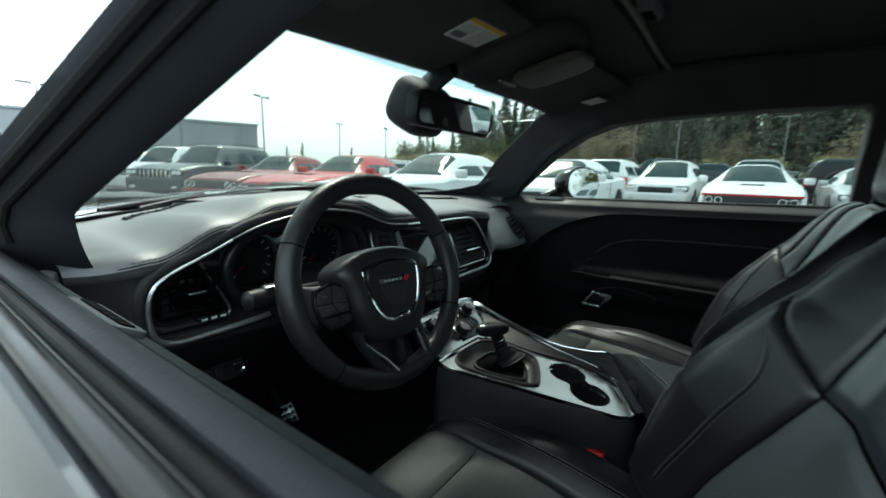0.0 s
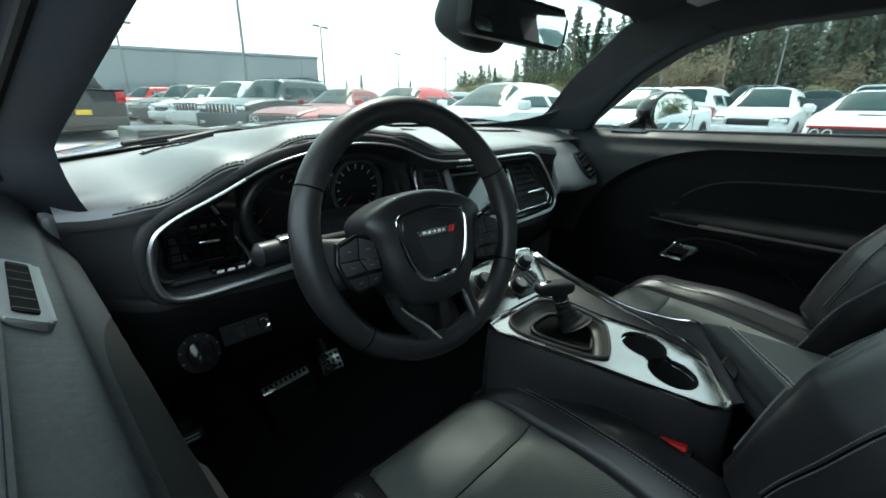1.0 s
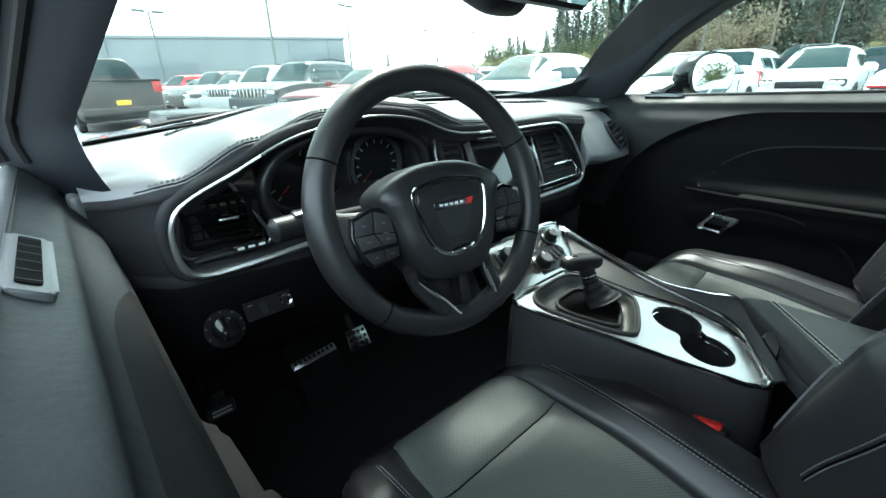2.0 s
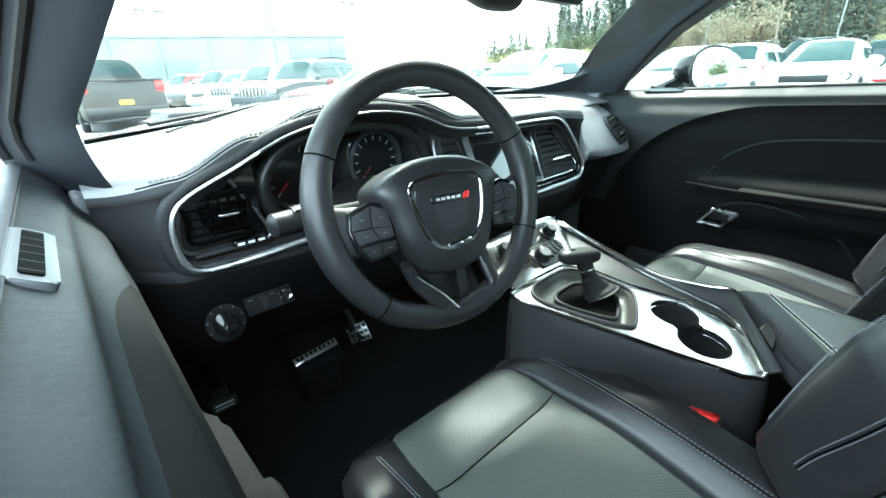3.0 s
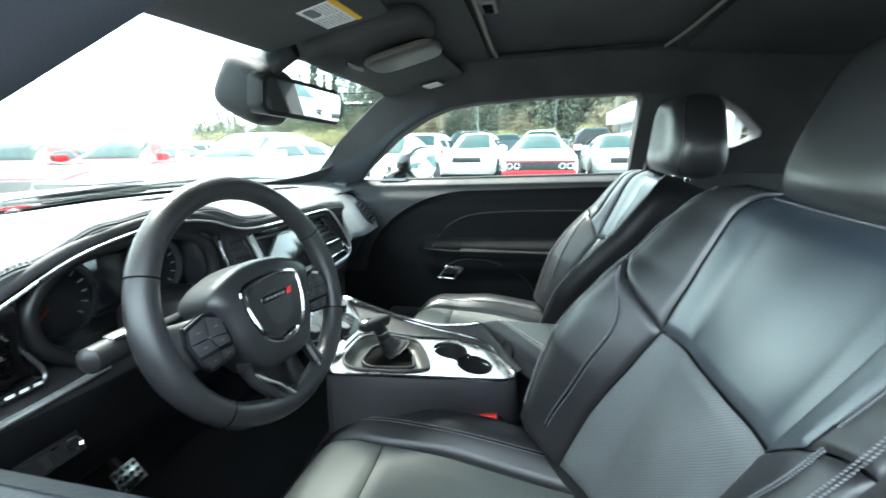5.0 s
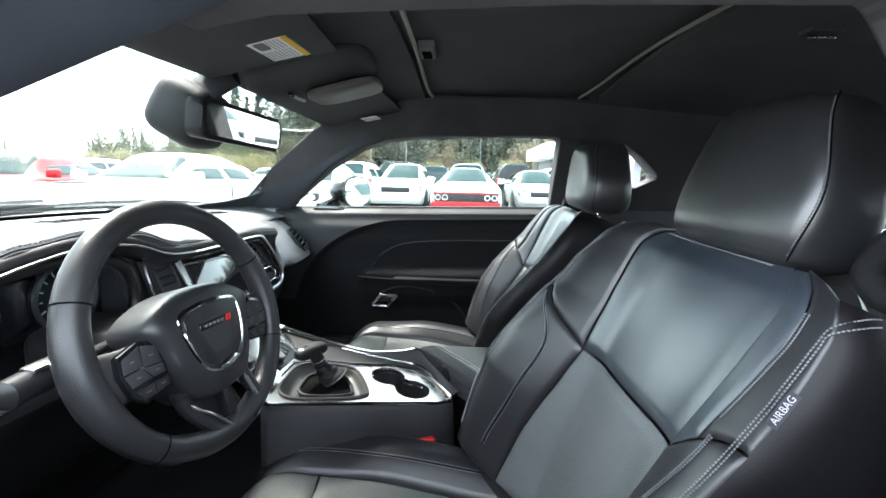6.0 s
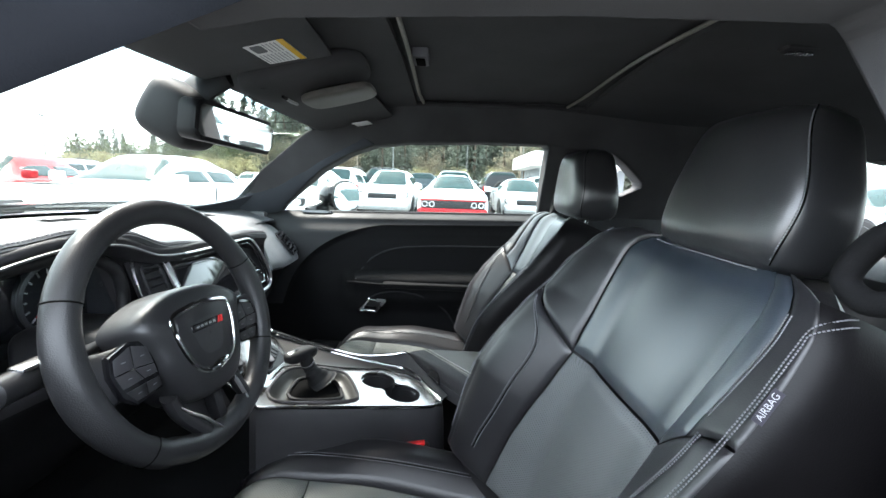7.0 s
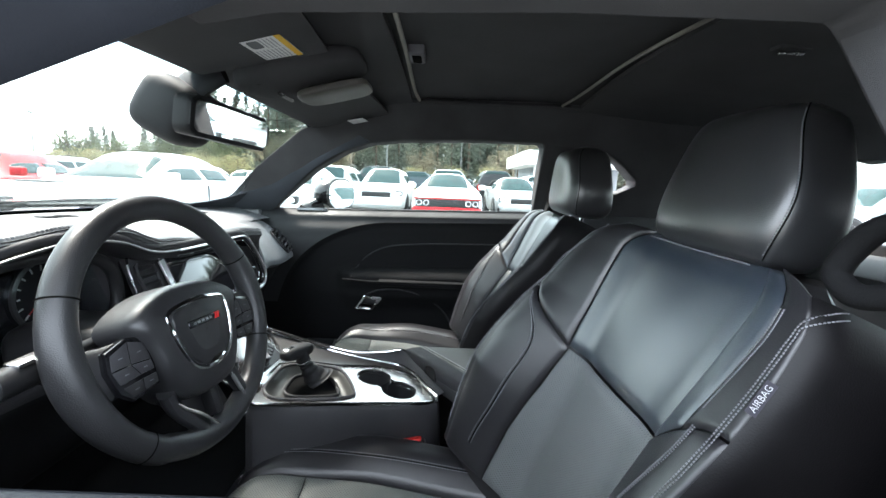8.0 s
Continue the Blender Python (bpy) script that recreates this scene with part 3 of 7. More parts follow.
# ---- dashboard ----
def hood_z(x):
    return lerp([(-0.76, 0.918), (-0.68, 0.934), (-0.56, 0.979), (-0.45, 1.012), (-0.36, 1.020), (-0.26, 1.009), (-0.12, 0.969), (0.0, 0.957), (0.2, 0.957), (0.35, 0.945), (0.55, 0.925), (0.78, 0.92)], x)


def face_y(x):
    return lerp([(-0.78, 0.29), (-0.69, 0.215), (-0.3, 0.20), (0.3, 0.20), (0.45, 0.205), (0.60, 0.216), (0.70, 0.230), (0.78, 0.262)], x)


def depth_in(x):
    return lin([(-0.700, 0.0), (-0.69, 0.035), (-0.57, 0.05), (-0.545, 0.15), (-0.20, 0.15), (-0.185, 0.085), (0.25, 0.085), (0.345, 0.05), (0.372, 0.0)], x)


def chin_z(x):
    return lerp([(-0.72, 0.79), (-0.5, 0.785), (-0.25, 0.775), (-0.02, 0.745), (0.25, 0.742), (0.38, 0.77), (0.78, 0.77)], x)


# the passenger side rolls over from the top: drop below the top edge, and how far it lies ahead of the face
ROLL = [0.000, 0.012, 0.026, 0.040, 0.056, 0.075, 0.095, 0.115, 0.130, 0.142, 0.152, 0.160]


def roll_y(d):
    return lin([(0.0, 0.150), (0.012, 0.116), (0.026, 0.094), (0.040, 0.077), (0.056, 0.061), (0.075, 0.045), (0.095, 0.029), (0.115, 0.014), (0.130, 0.005), (0.142, 0.004), (0.152, 0.018), (0.160, 0.05)], d)


def dash_at(u, v):
    x = -0.775 + 1.55 * u
    yf, zt, rec, zc = face_y(x), hood_z(x), depth_in(x), chin_z(x)
    yb = 0.88 - 0.34 * (abs(x) / 0.735) ** 2
    zb = 0.978 - base_drop(x / 0.735)
    prof = [(yb, zb), (0.72 * yb + 0.28 * yf, 0.6 * zb + 0.4 * zt), (0.4 * yb + 0.6 * yf, 0.2 * zb + 0.8 * zt), (yf + 0.085, zt + 0.001), (yf + 0.04, zt - 0.001), (yf + 0.016, zt - 0.007),
            (yf + 0.003, zt - 0.018), (yf, zt - 0.03), (yf + 0.004 + rec * 0.35, zt - 0.036 - 0.02 * (rec > 0)), (yf + rec, zt - 0.045 - 0.05 * max(0, 1 - rec / 0.11)), (yf + rec * 0.95, zc + 0.012), (yf + rec * 0.5, zc + 0.004),
            (yf + 0.002, zc), (yf - 0.002, zc - 0.008), (yf, zc - 0.03), (yf + 0.035, 0.66), (yf + 0.10, 0.57), (yf + 0.22, 0.50), (yf + 0.40, 0.47)]
    w = min(1.0, max(0.0, (x - 0.335) / 0.075))
    if w > 0:
        w = w * w * (3 - 2 * w)
        low = [(yf + 0.09, 0.70), (yf + 0.14, 0.60), (yf + 0.22, 0.52), (yf + 0.40, 0.47)]
        side = prof[:3] + [(yf + roll_y(d), zt - d) for d in ROLL] + low
        prof = [(a[0] + (b[0] - a[0]) * w, a[1] + (b[1] - a[1]) * w) for a, b in zip(prof, side)]
    k = v * (len(prof) - 1)
    i = min(int(k), len(prof) - 2)
    t = k - i
    y, z = (prof[i][j] + (prof[i + 1][j] - prof[i][j]) * t for j in (0, 1))
    if 0 < i < 3:
        a, b, c, d = prof[i - 1:i + 3]
        y, z = (0.5 * (2 * b[j] + (c[j] - a[j]) * t + (2 * a[j] - 5 * b[j] + 4 * c[j] - d[j]) * t * t + (3 * b[j] - a[j] - 3 * c[j] + d[j]) * t ** 3) for j in (0, 1))
    return Vector((x, y, z))


dash = thing("dashboard", (0, 0.3, 0.47), "black soft-touch dashboard with a bright sweeping trim line", "dashboard")
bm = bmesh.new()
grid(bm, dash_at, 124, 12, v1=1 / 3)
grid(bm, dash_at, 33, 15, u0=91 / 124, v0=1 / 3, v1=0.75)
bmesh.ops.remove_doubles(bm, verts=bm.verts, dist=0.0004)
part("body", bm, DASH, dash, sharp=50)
# Face left of the passenger end: shade is put into its darker colour.
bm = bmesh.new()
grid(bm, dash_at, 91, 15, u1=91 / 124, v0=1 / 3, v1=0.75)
part("face", bm, DASHLOW, dash, "dash face round the instruments in a darker, shaded colour", sharp=50)
# Near-black stands for the shade below the dash.
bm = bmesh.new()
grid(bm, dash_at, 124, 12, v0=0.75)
part("knee_panel", bm, KNEE, dash, "lower knee panel, coloured near-black for shade", sharp=50)


part("hood_seam", tube([dash_at(0.035 + 0.70 * i / 90, 1 / 3 - 0.012) + Vector((0, 0, 0.0006)) for i in range(91)], 0.0009, 5), SEAM, dash, "dark sewn seam along the hood")
for row in (0.0, 0.006):
    bm = bmesh.new()
    for i in range(150):
        u = 0.045 + 0.68 * i / 150
        tube([dash_at(u, 1 / 3 - 0.030 - row) + Vector((0, -0.0004, 0.0006)), dash_at(u + 0.0028, 1 / 3 - 0.030 - row) + Vector((0, -0.0004, 0.0006))], 0.0007, 4, bm=bm)
    part("stitching", bm, STITCH, dash, "grey stitching along the hood")
for u0, u1 in ((0.10, 0.20), (0.36, 0.64), (0.80, 0.90)):
    bm = bmesh.new()
    grid(bm, lambda a, b: dash_at(u0 + (u1 - u0) * a, 0.040 + 0.016 * b) + Vector((0, 0, 0.0012)), 20, 2)
    slot = part("demister_slot", bm, SEAM, dash, "dark demister slot below the windscreen")
    for k in range(8):
        u = u0 + (u1 - u0) * (k + 0.5) / 8
        part("fin", tube([dash_at(u, 0.038) + Vector((0, 0, 0.002)), dash_at(u, 0.058) + Vector((0, 0, 0.002))], 0.0012, 4), DASHLOW, slot)
part("sun_sensor", blob(Matrix.Translation(dash_at(0.33, 0.045)), (0.014, 0.014, 0.012), 1.0, 16, 8), BLACK, dash, "small black sun sensor")


def face_point(x, z, out=0.0):
    return Vector((x, face_y(x) - out, z))


LINE = [(-0.50, 0.792), (-0.60, 0.784), (-0.668, 0.784), (-0.692, 0.80), (-0.698, 0.835), (-0.692, 0.872), (-0.668, 0.896), (-0.60, 0.925), (-0.52, 0.96), (-0.44, 0.978), (-0.36, 0.985), (-0.27, 0.973), (-0.19, 0.944), (-0.12, 0.934), (0.0, 0.931),
        (0.14, 0.931), (0.205, 0.925), (0.255, 0.89), (0.315, 0.825), (0.338, 0.79), (0.33, 0.763), (0.29, 0.752), (0.15, 0.748), (-0.02, 0.748)]
line = spline([face_point(x, z, 0.0) for x, z in LINE], 6)
def outward(i):
    t = line[min(i + 1, len(line) - 1)] - line[max(i - 1, 0)]
    return Vector((-t.z, 0, t.x)).normalized()


part("bezel_roll", tube([p + Vector((0, 0.006, 0)) + outward(i) * 0.008 for i, p in enumerate(line)], 0.009, 10), DASHLOW, dash, "soft black roll around the instruments")
for name, a, b, m, r0, r1 in (("chrome_line", 0, 46, LINECHROME, 0.0054, 0.0024), ("upper_trim_line", 45, 80, DIMTRIM, 0.0024, 0.0024), ("chrome_line", 79, len(line), LINECHROME, 0.0028, 0.0056)):
    thick = [r0 + (r1 - r0) * max(0.0, min(1.0, (i / (b - a) - 0.4) / 0.4)) for i in range(b - a)]
    part(name, tube([p + Vector((0, -0.008, 0)) for p in line[a:b]], thick, 8), m, dash, "bright chrome trim line" if m == LINECHROME else "dark satin trim line")
part("stack_inner_line", tube([p + Vector((0, -0.004, 0)) - outward(i + 79) * 0.013 for i, p in enumerate(line[79:])], 0.0018, 6), SATIN, dash, "thin satin inner line")
part("left_end_cap", rbox((-0.790, 0.315, 0.62), (-0.772, 0.56, 0.905), 0.008), DASH, dash)


def slat_vent(name, parent, lo, hi, n, material=BLACK, upright=False, edge=DASHLOW):
    """A rectangular outlet with slats in front of a dark duct."""
    (x0, y0, z0), (x1, y1, z1) = lo, hi
    v = part(name, rbox((x0, y1 - 0.004, z0), (x1, y1, z1), 0.001), GLOSSBLACK, parent)
    ring = spline([(x0, y0, z0), ((x0 + x1) / 2, y0, z0 - 0.001), (x1, y0, z0), (x1, y0, (z0 + z1) / 2), (x1, y0, z1), ((x0 + x1) / 2, y0, z1 + 0.001), (x0, y0, z1), (x0, y0, (z0 + z1) / 2)], 3, closed=True)
    part("vent_frame", tube(ring, 0.004, 6, closed=True), edge, v)
    for i in range(n):
        k = (i + 0.5) / n
        if upright:
            a = pose(x0 + (x1 - x0) * k, (y0 + y1) / 2, 0, 0, 0, 25)
            b = rbox((-0.001, -0.010, z0), (0.001, 0.010, z1), 0.0005, 1, m=a)
        else:
            a = pose(0, (y0 + y1) / 2, z0 + (z1 - z0) * k, -18)
            b = rbox((x0, -0.011, -0.0012), (x1, 0.011, 0.0012), 0.0006, 1, m=a)
        part("slat", b, material, v)
    return v


LOBE = [(-0.56, 0.795), (-0.62, 0.79), (-0.668, 0.79), (-0.688, 0.805), (-0.692, 0.84), (-0.686, 0.872), (-0.66, 0.893), (-0.60, 0.918), (-0.56, 0.93)]
part("vent_panel", plate(LOBE, axes((0, 0.262, 0), (1, 0, 0), (0, 0, 1)), 0.004, 0.0), GLOSSBLACK, dash, "gloss black vent surround")
part("vent_outline", tube(spline([(-0.682, 0.236, 0.806), (-0.684, 0.240, 0.85), (-0.665, 0.244, 0.888), (-0.61, 0.246, 0.908), (-0.585, 0.244, 0.87), (-0.557, 0.238, 0.806), (-0.60, 0.234, 0.798)], 5, closed=True), 0.0030, 8, closed=True), DIMTRIM, dash, "thin satin outline of the vent")
v = slat_vent("side_vent", dash, (-0.672, 0.240, 0.818), (-0.582, 0.258, 0.884), 5, material=SEAM, edge=SEAM)
for k in range(6):
    part("fin", rbox((-0.666 + 0.015 * k, 0.247, 0.822), (-0.665 + 0.015 * k, 0.256, 0.880), 0), SEAM, v)
part("vent_tab", rbox((-0.632, 0.222, 0.852), (-0.602, 0.240, 0.858), 0.0025), SATIN, v, "small satin vent tab")
part("vent_lip", rbox((-0.676, 0.224, 0.797), (-0.566, 0.250, 0.804), 0.003), DASHLOW, v, "grey lip below the vent")
wheel = part("vent_wheel", rbox((-0.622, 0.219, 0.801), (-0.570, 0.240, 0.812), 0.004), GLOSSBLACK, v, "knurled black thumb wheel")
for k in range(3):
    part("print_bar", rbox((-0.616 + 0.016 * k, 0.2178, 0.804), (-0.606 + 0.016 * k, 0.2192, 0.808), 0), WHITE, wheel)

# passenger end vent, wrapped round the curved dash end
def end_at(x, z, out=0.0):
    return Vector((x, face_y(x) + roll_y(max(0.0, hood_z(x) - z)) - out, z))


def end_edge(k):
    return 0.615 + 0.022 * abs(2 * k - 1) ** 3


bm = bmesh.new()
grid(bm, lambda u, v: end_at(end_edge(v) + (0.752 - end_edge(v)) * u, 0.808 + 0.080 * v, 0.004), 14, 8)
v = part("end_vent", bm, GLOSSBLACK, dash, "black slatted outlet on the dash end")
ring = [end_at(end_edge(k / 8), 0.808 + 0.08 * k / 8, 0.006) for k in range(9)] + [end_at(0.66 + 0.03 * k, 0.888, 0.006) for k in range(4)] + [end_at(0.754, 0.888 - 0.02 * k, 0.006) for k in range(5)] + [end_at(0.75 - 0.03 * k, 0.808, 0.006) for k in range(4)]
part("vent_frame", tube(ring, 0.004, 6, closed=True), DASHLOW, v)
for i in range(5):
    z = 0.818 + 0.015 * i
    part("slat", tube([end_at(0.622 + 0.0085 * j, z + 0.0006 * j, 0.012) for j in range(16)], 0.0042, 6), BLACK, v)
part("vent_tab", tube([end_at(0.662, 0.836, 0.017), end_at(0.682, 0.838, 0.017), end_at(0.70, 0.840, 0.017)], 0.0045, 6), CHROME, v, "small chrome vent tab")

# ---- instrument cluster ----
cl = thing("instrument_cluster", (-0.37, 0.29, 0.80), "dark instrument cluster with two round dials", "instrument cluster")
HOODLINE = [(-0.52, 0.812), (-0.545, 0.85), (-0.54, 0.90), (-0.49, 0.942), (-0.40, 0.956), (-0.30, 0.955), (-0.225, 0.925), (-0.20, 0.88), (-0.205, 0.83), (-0.24, 0.80), (-0.37, 0.79), (-0.48, 0.792)]
part("hood", tube(spline([(x, 0.262, z) for x, z in HOODLINE], 5, closed=True), 0.012, 10, closed=True), BLACK, cl, "black hood ring")
part("face", rbox((-0.55, 0.338, 0.785), (-0.195, 0.342, 0.962), 0.002), BLACK, cl)
for dx in (-0.092, 0.092):
    dm = axes((-0.37 + dx, 0.337, 0.875), (1, 0, 0), (0, 0, 1))
    dial = part("dial", lathe([(0.066, 0.0), (0.066, 0.012), (0.060, 0.014), (0.056, 0.004)], dm, 40, caps=False), DIMTRIM, cl)
    part("dial_plate", lathe([(0.056, 0.001), (0.056, 0.003), (0.001, 0.0035)], dm, 40), BLACK, dial)
    for k in range(13):
        a = radians(225 - 22.5 * k)
        part("tick", rbox((0.043, -0.0012, 0.003), (0.053, 0.0012, 0.0045), 0, m=dm @ Matrix.Rotation(a, 4, "Z")), WHITE, dial)
    part("needle", rbox((0.018, -0.0009, 0.006), (0.044, 0.0009, 0.007), 0, m=dm @ Matrix.Rotation(radians(222), 4, "Z")), RED, dial, "red needle")
part("centre_display", rbox((-0.412, 0.330, 0.82), (-0.328, 0.337, 0.925), 0.003), SCREEN, cl)
ob = part("lens", shell(lambda u, v: Vector((-0.54 + 0.335 * u, 0.262 + 0.058 * v + 0.014 * math.sin(math.pi * u), 0.80 + 0.15 * v)), 12, 8, 0.002), LENS, cl, "clear curved lens")
ob.visible_shadow = False

# ---- centre stack ----
cs = thing("centre_stack", (0.08, 0.24, 0.75), "gloss black centre panel with touchscreen and two vents", "centre panel")
STACK = [(-0.178, 0.925), (-0.1, 0.922), (0.19, 0.922), (0.235, 0.90), (0.325, 0.80), (0.322, 0.77), (0.29, 0.76), (-0.10, 0.757), (-0.178, 0.78)]
sm = axes((0, 0.243, 0.84), (1, 0, 0), (0, 0.34, 0.94)) @ Matrix.Translation((0, -0.84, 0))
part("panel", plate([(x, z) for x, z in STACK], sm @ Matrix.Translation((0, 0, 0)), 0.012, 0.003), DASHLOW, cs)
tm = axes((0.025, 0.226, 0.853), (1, 0, 0), (0, 0.40, 0.92))
fr = part("screen_frame", plate([(-0.122, -0.083), (0.122, -0.083), (0.122, 0.075), (-0.122, 0.075)], tm, 0.006, 0.003), SATIN, cs, "satin silver screen frame")
part("touchscreen", plate([(-0.108, -0.072), (0.108, -0.072), (0.108, 0.064), (-0.108, 0.064)], tm @ Matrix.Translation((0, 0, 0.0065)), 0.002, 0.0005), SCREEN, fr, "dark glossy touchscreen")
part("inner_trim", tube(spline([sm @ Vector((x * 0.985 + 0.001, (z - 0.842) * 0.95 + 0.842, 0.013)) for x, z in STACK], 4, closed=True), 0.0028, 6, closed=True), SATIN, cs, "thin satin inner trim")
lv = slat_vent("left_vent", cs, (-0.168, 0.222, 0.79), (-0.115, 0.236, 0.905), 7)
v = slat_vent("right_vent", cs, (0.165, 0.222, 0.795), (0.235, 0.236, 0.905), 7)
part("vent_tab", rbox((0.19, 0.214, 0.806), (0.235, 0.222, 0.813), 0.002), CHROME, v, "small chrome vent tab")
for o in (v, *v.children_recursive):
    for q in o.data.vertices:
        q.co.x += max(0.0, 0.905 - q.co.z) * 0.62 * (q.co.x - 0.165) / 0.07
lean = Matrix.Translation((0, 0.235, 0.84)) @ Matrix.Rotation(radians(-20), 4, "X") @ Matrix.Translation((0, -0.235, -0.84))
for o in (lv, *lv.children_recursive, v, *v.children_recursive):
    o.data.transform(lean)

# ---- steering wheel ----
WM = axes((-0.368, 0.027, 0.865), (1, -0.12, 0), (0, math.sin(radians(17)), math.cos(radians(17)))) @ Matrix.Rotation(radians(-1), 4, "Z")
sw = thing("steering_wheel", (-0.37, 0.027, 0.865), "black leather steering wheel with chrome-edged hub", "steering wheel")


def ring_point(a, r=0.1865, h=0.0):
    return WM @ Vector((r * math.cos(a), r * math.sin(a), h))


part("rim", tube([ring_point(2 * math.pi * i / 96, 0.1872 - 0.003 * (math.sin(2 * math.pi * i / 96) < -0.85)) for i in range(96)], [0.0195 + 0.0025 * max(0, math.cos(2 * (2 * math.pi * i / 96) - 0.3)) ** 3 for i in range(96)], 16, closed=True), WHEELSKIN, sw, "black leather rim")
for a in (155, 334, 227, 25):
    c = ring_point(radians(a))
    t = (ring_point(radians(a + 1)) - c).normalized()
    m = t.to_track_quat("Z", "Y").to_matrix().to_4x4()
    m.translation = c
    part("rim_seam", lathe([(0.0212, -0.0012), (0.0222, 0), (0.0212, 0.0012)], m, 20, caps=False), SEAM, sw)
bm = bmesh.new()
HM = WM @ Matrix.Translation((-0.004, -0.018, 0.006))
HUB = [(-0.108, 0.044), (-0.06, 0.072), (0, 0.080), (0.06, 0.072), (0.108, 0.044), (0.094, 0.005), (0.080, -0.048), (0.052, -0.088), (0, -0.098), (-0.052, -0.088), (-0.080, -0.048), (-0.094, 0.005)]
hub = spline([(x, y, 0) for x, y in HUB], 4, closed=True)


def hub_at(u, v):
    p = hub[int(round(u * len(hub))) % len(hub)]
    s, h = [(1.0, -0.045), (1.0, 0.0), (0.985, 0.012), (0.95, 0.021), (0.88, 0.0265), (0.7, 0.031), (0.45, 0.034), (0.2, 0.035), (0.02, 0.0352)][round(v * 8)]
    return HM @ Vector((p.x * s, p.y * s, h))


grid(bm, hub_at, len(hub), 8, wrap=True)
part("hub_pad", bm, WHEELSKIN, sw, "black moulded airbag cover")
SH = [(-0.062, 0.02), (-0.058, 0.041), (-0.027, 0.048), (0.0, 0.05), (0.027, 0.048), (0.058, 0.041), (0.062, 0.02), (0.054, -0.017), (0.04, -0.043), (0.022, -0.054), (0.0, -0.056), (-0.022, -0.054), (-0.04, -0.043), (-0.054, -0.017)]
part("hub_ring", tube(spline([HM @ Vector((x, y, 0.0345 - 1.1 * (x * x + y * y))) for x, y in SH], 5, closed=True), 0.0042, 8, closed=True), CHROME, sw, "chrome shield-shaped ring")
part("hub_plate", plate([(p.x * 0.93, p.y * 0.93) for p in spline([(x, y, 0) for x, y in SH], 3, closed=True)], HM @ Matrix.Translation((0, 0, 0.026)), 0.0085, 0.003), BLACK, sw, "matt black hub insert")
part("badge_bar", rbox((-0.034, 0.009, 0.034), (0.036, 0.020, 0.0365), 0.001, 1, m=HM), GLOSSBLACK, sw)
for k in range(5):
    part("badge_letter_bar", rbox((-0.026 + 0.009 * k, 0.0125, 0.0363), (-0.020 + 0.009 * k, 0.0165, 0.0372), 0, m=HM), SATIN, sw)
for k in range(2):
    bm = plate([(0, 0), (0.004, 0), (0.008, 0.010), (0.004, 0.010)], HM @ Matrix.Translation((0.021 + 0.006 * k, 0.0095, 0.0362)), 0.001)
    part("badge_stripe", bm, RED, sw, "red slanted badge stripe")
bm = bmesh.new()
bmesh.ops.create_uvsphere(bm, u_segments=16, v_segments=8, radius=1, matrix=HM @ Matrix.Translation((0.004, -0.053, 0.030)) @ Matrix.Rotation(radians(6), 4, "Z") @ Matrix.Diagonal((0.028, 0.009, 0.008, 1)))
part("hub_emblem", bm, CHROME, sw, "small chrome emblem")
for s in (-1, 1):
    # side spoke with its key pad
    def spoke(u, v, s=s):
        x = 0.07 + 0.110 * u
        w = 0.044 - 0.010 * math.sin(math.pi * u)
        a = 2 * math.pi * v
        return HM @ Vector((s * x, -0.008 + w * math.cos(a), -0.010 + 0.013 * math.sin(a) + 0.008 * (1 - u)))
    bm = bmesh.new()
    grid(bm, lambda u, v: spoke(v, u), 20, 8, wrap=True)
    sp = part("side_spoke", bm, WHEELSKIN, sw)
    PAD = [(0.092, 0.024), (0.118, 0.030), (0.150, 0.020), (0.155, -0.005), (0.147, -0.036), (0.130, -0.052), (0.088, -0.046), (0.086, -0.01)]
    pad = part("key_pad", plate([(s * x, y) for x, y in (PAD if s > 0 else PAD[::1])], HM @ Matrix.Translation((0, 0, 0.004)), 0.010, 0.003), GLOSSBLACK, sw)
    o = (0.122, -0.006)
    wedges = [[(0.094, 0.016), (0.118, 0.025), o, (0.091, -0.010)], [(0.118, 0.025), (0.147, 0.015), (0.151, -0.006), o], [(0.151, -0.006), (0.145, -0.026), (0.112, -0.024), o], [(0.091, -0.010), o, (0.112, -0.024), (0.090, -0.024)]]
    lower = [[(0.089, -0.029), (0.112, -0.029), (0.114, -0.046), (0.090, -0.043)], [(0.112, -0.029), (0.143, -0.030), (0.132, -0.047), (0.114, -0.046)]]
    for k, quad in enumerate(wedges + lower):
        cx, cy = sum(q[0] for q in quad) / 4, sum(q[1] for q in quad) / 4
        out = [(s * (cx + (x - cx) * 0.94), cy + (y - cy) * 0.93) for x, y in quad]
        part("key", plate(out, HM @ Matrix.Translation((0, 0, 0.012)), 0.0034, 0.0012), DASHLOW if k < 4 else BLACK, pad)
        part("key_mark", rbox((s * cx - 0.003, cy - 0.0006, 0.0152), (s * cx + 0.003, cy + 0.0006, 0.0158), 0, m=HM), GREYPRINT, pad)
for low in (((-0.075, -0.085, 0.004), (-0.064, -0.115, 0.0), (-0.038, -0.150, -0.002), (-0.018, -0.180, 0.0)), ((0.058, -0.085, 0.004), (0.068, -0.120, 0.0), (0.083, -0.155, -0.002), (0.090, -0.178, 0.0))):
    part("lower_spoke", tube(spline([WM @ Vector(p) for p in low], 5), 0.019, 12, flat=0.6), WHEELSKIN, sw, "leather-covered lower spoke")
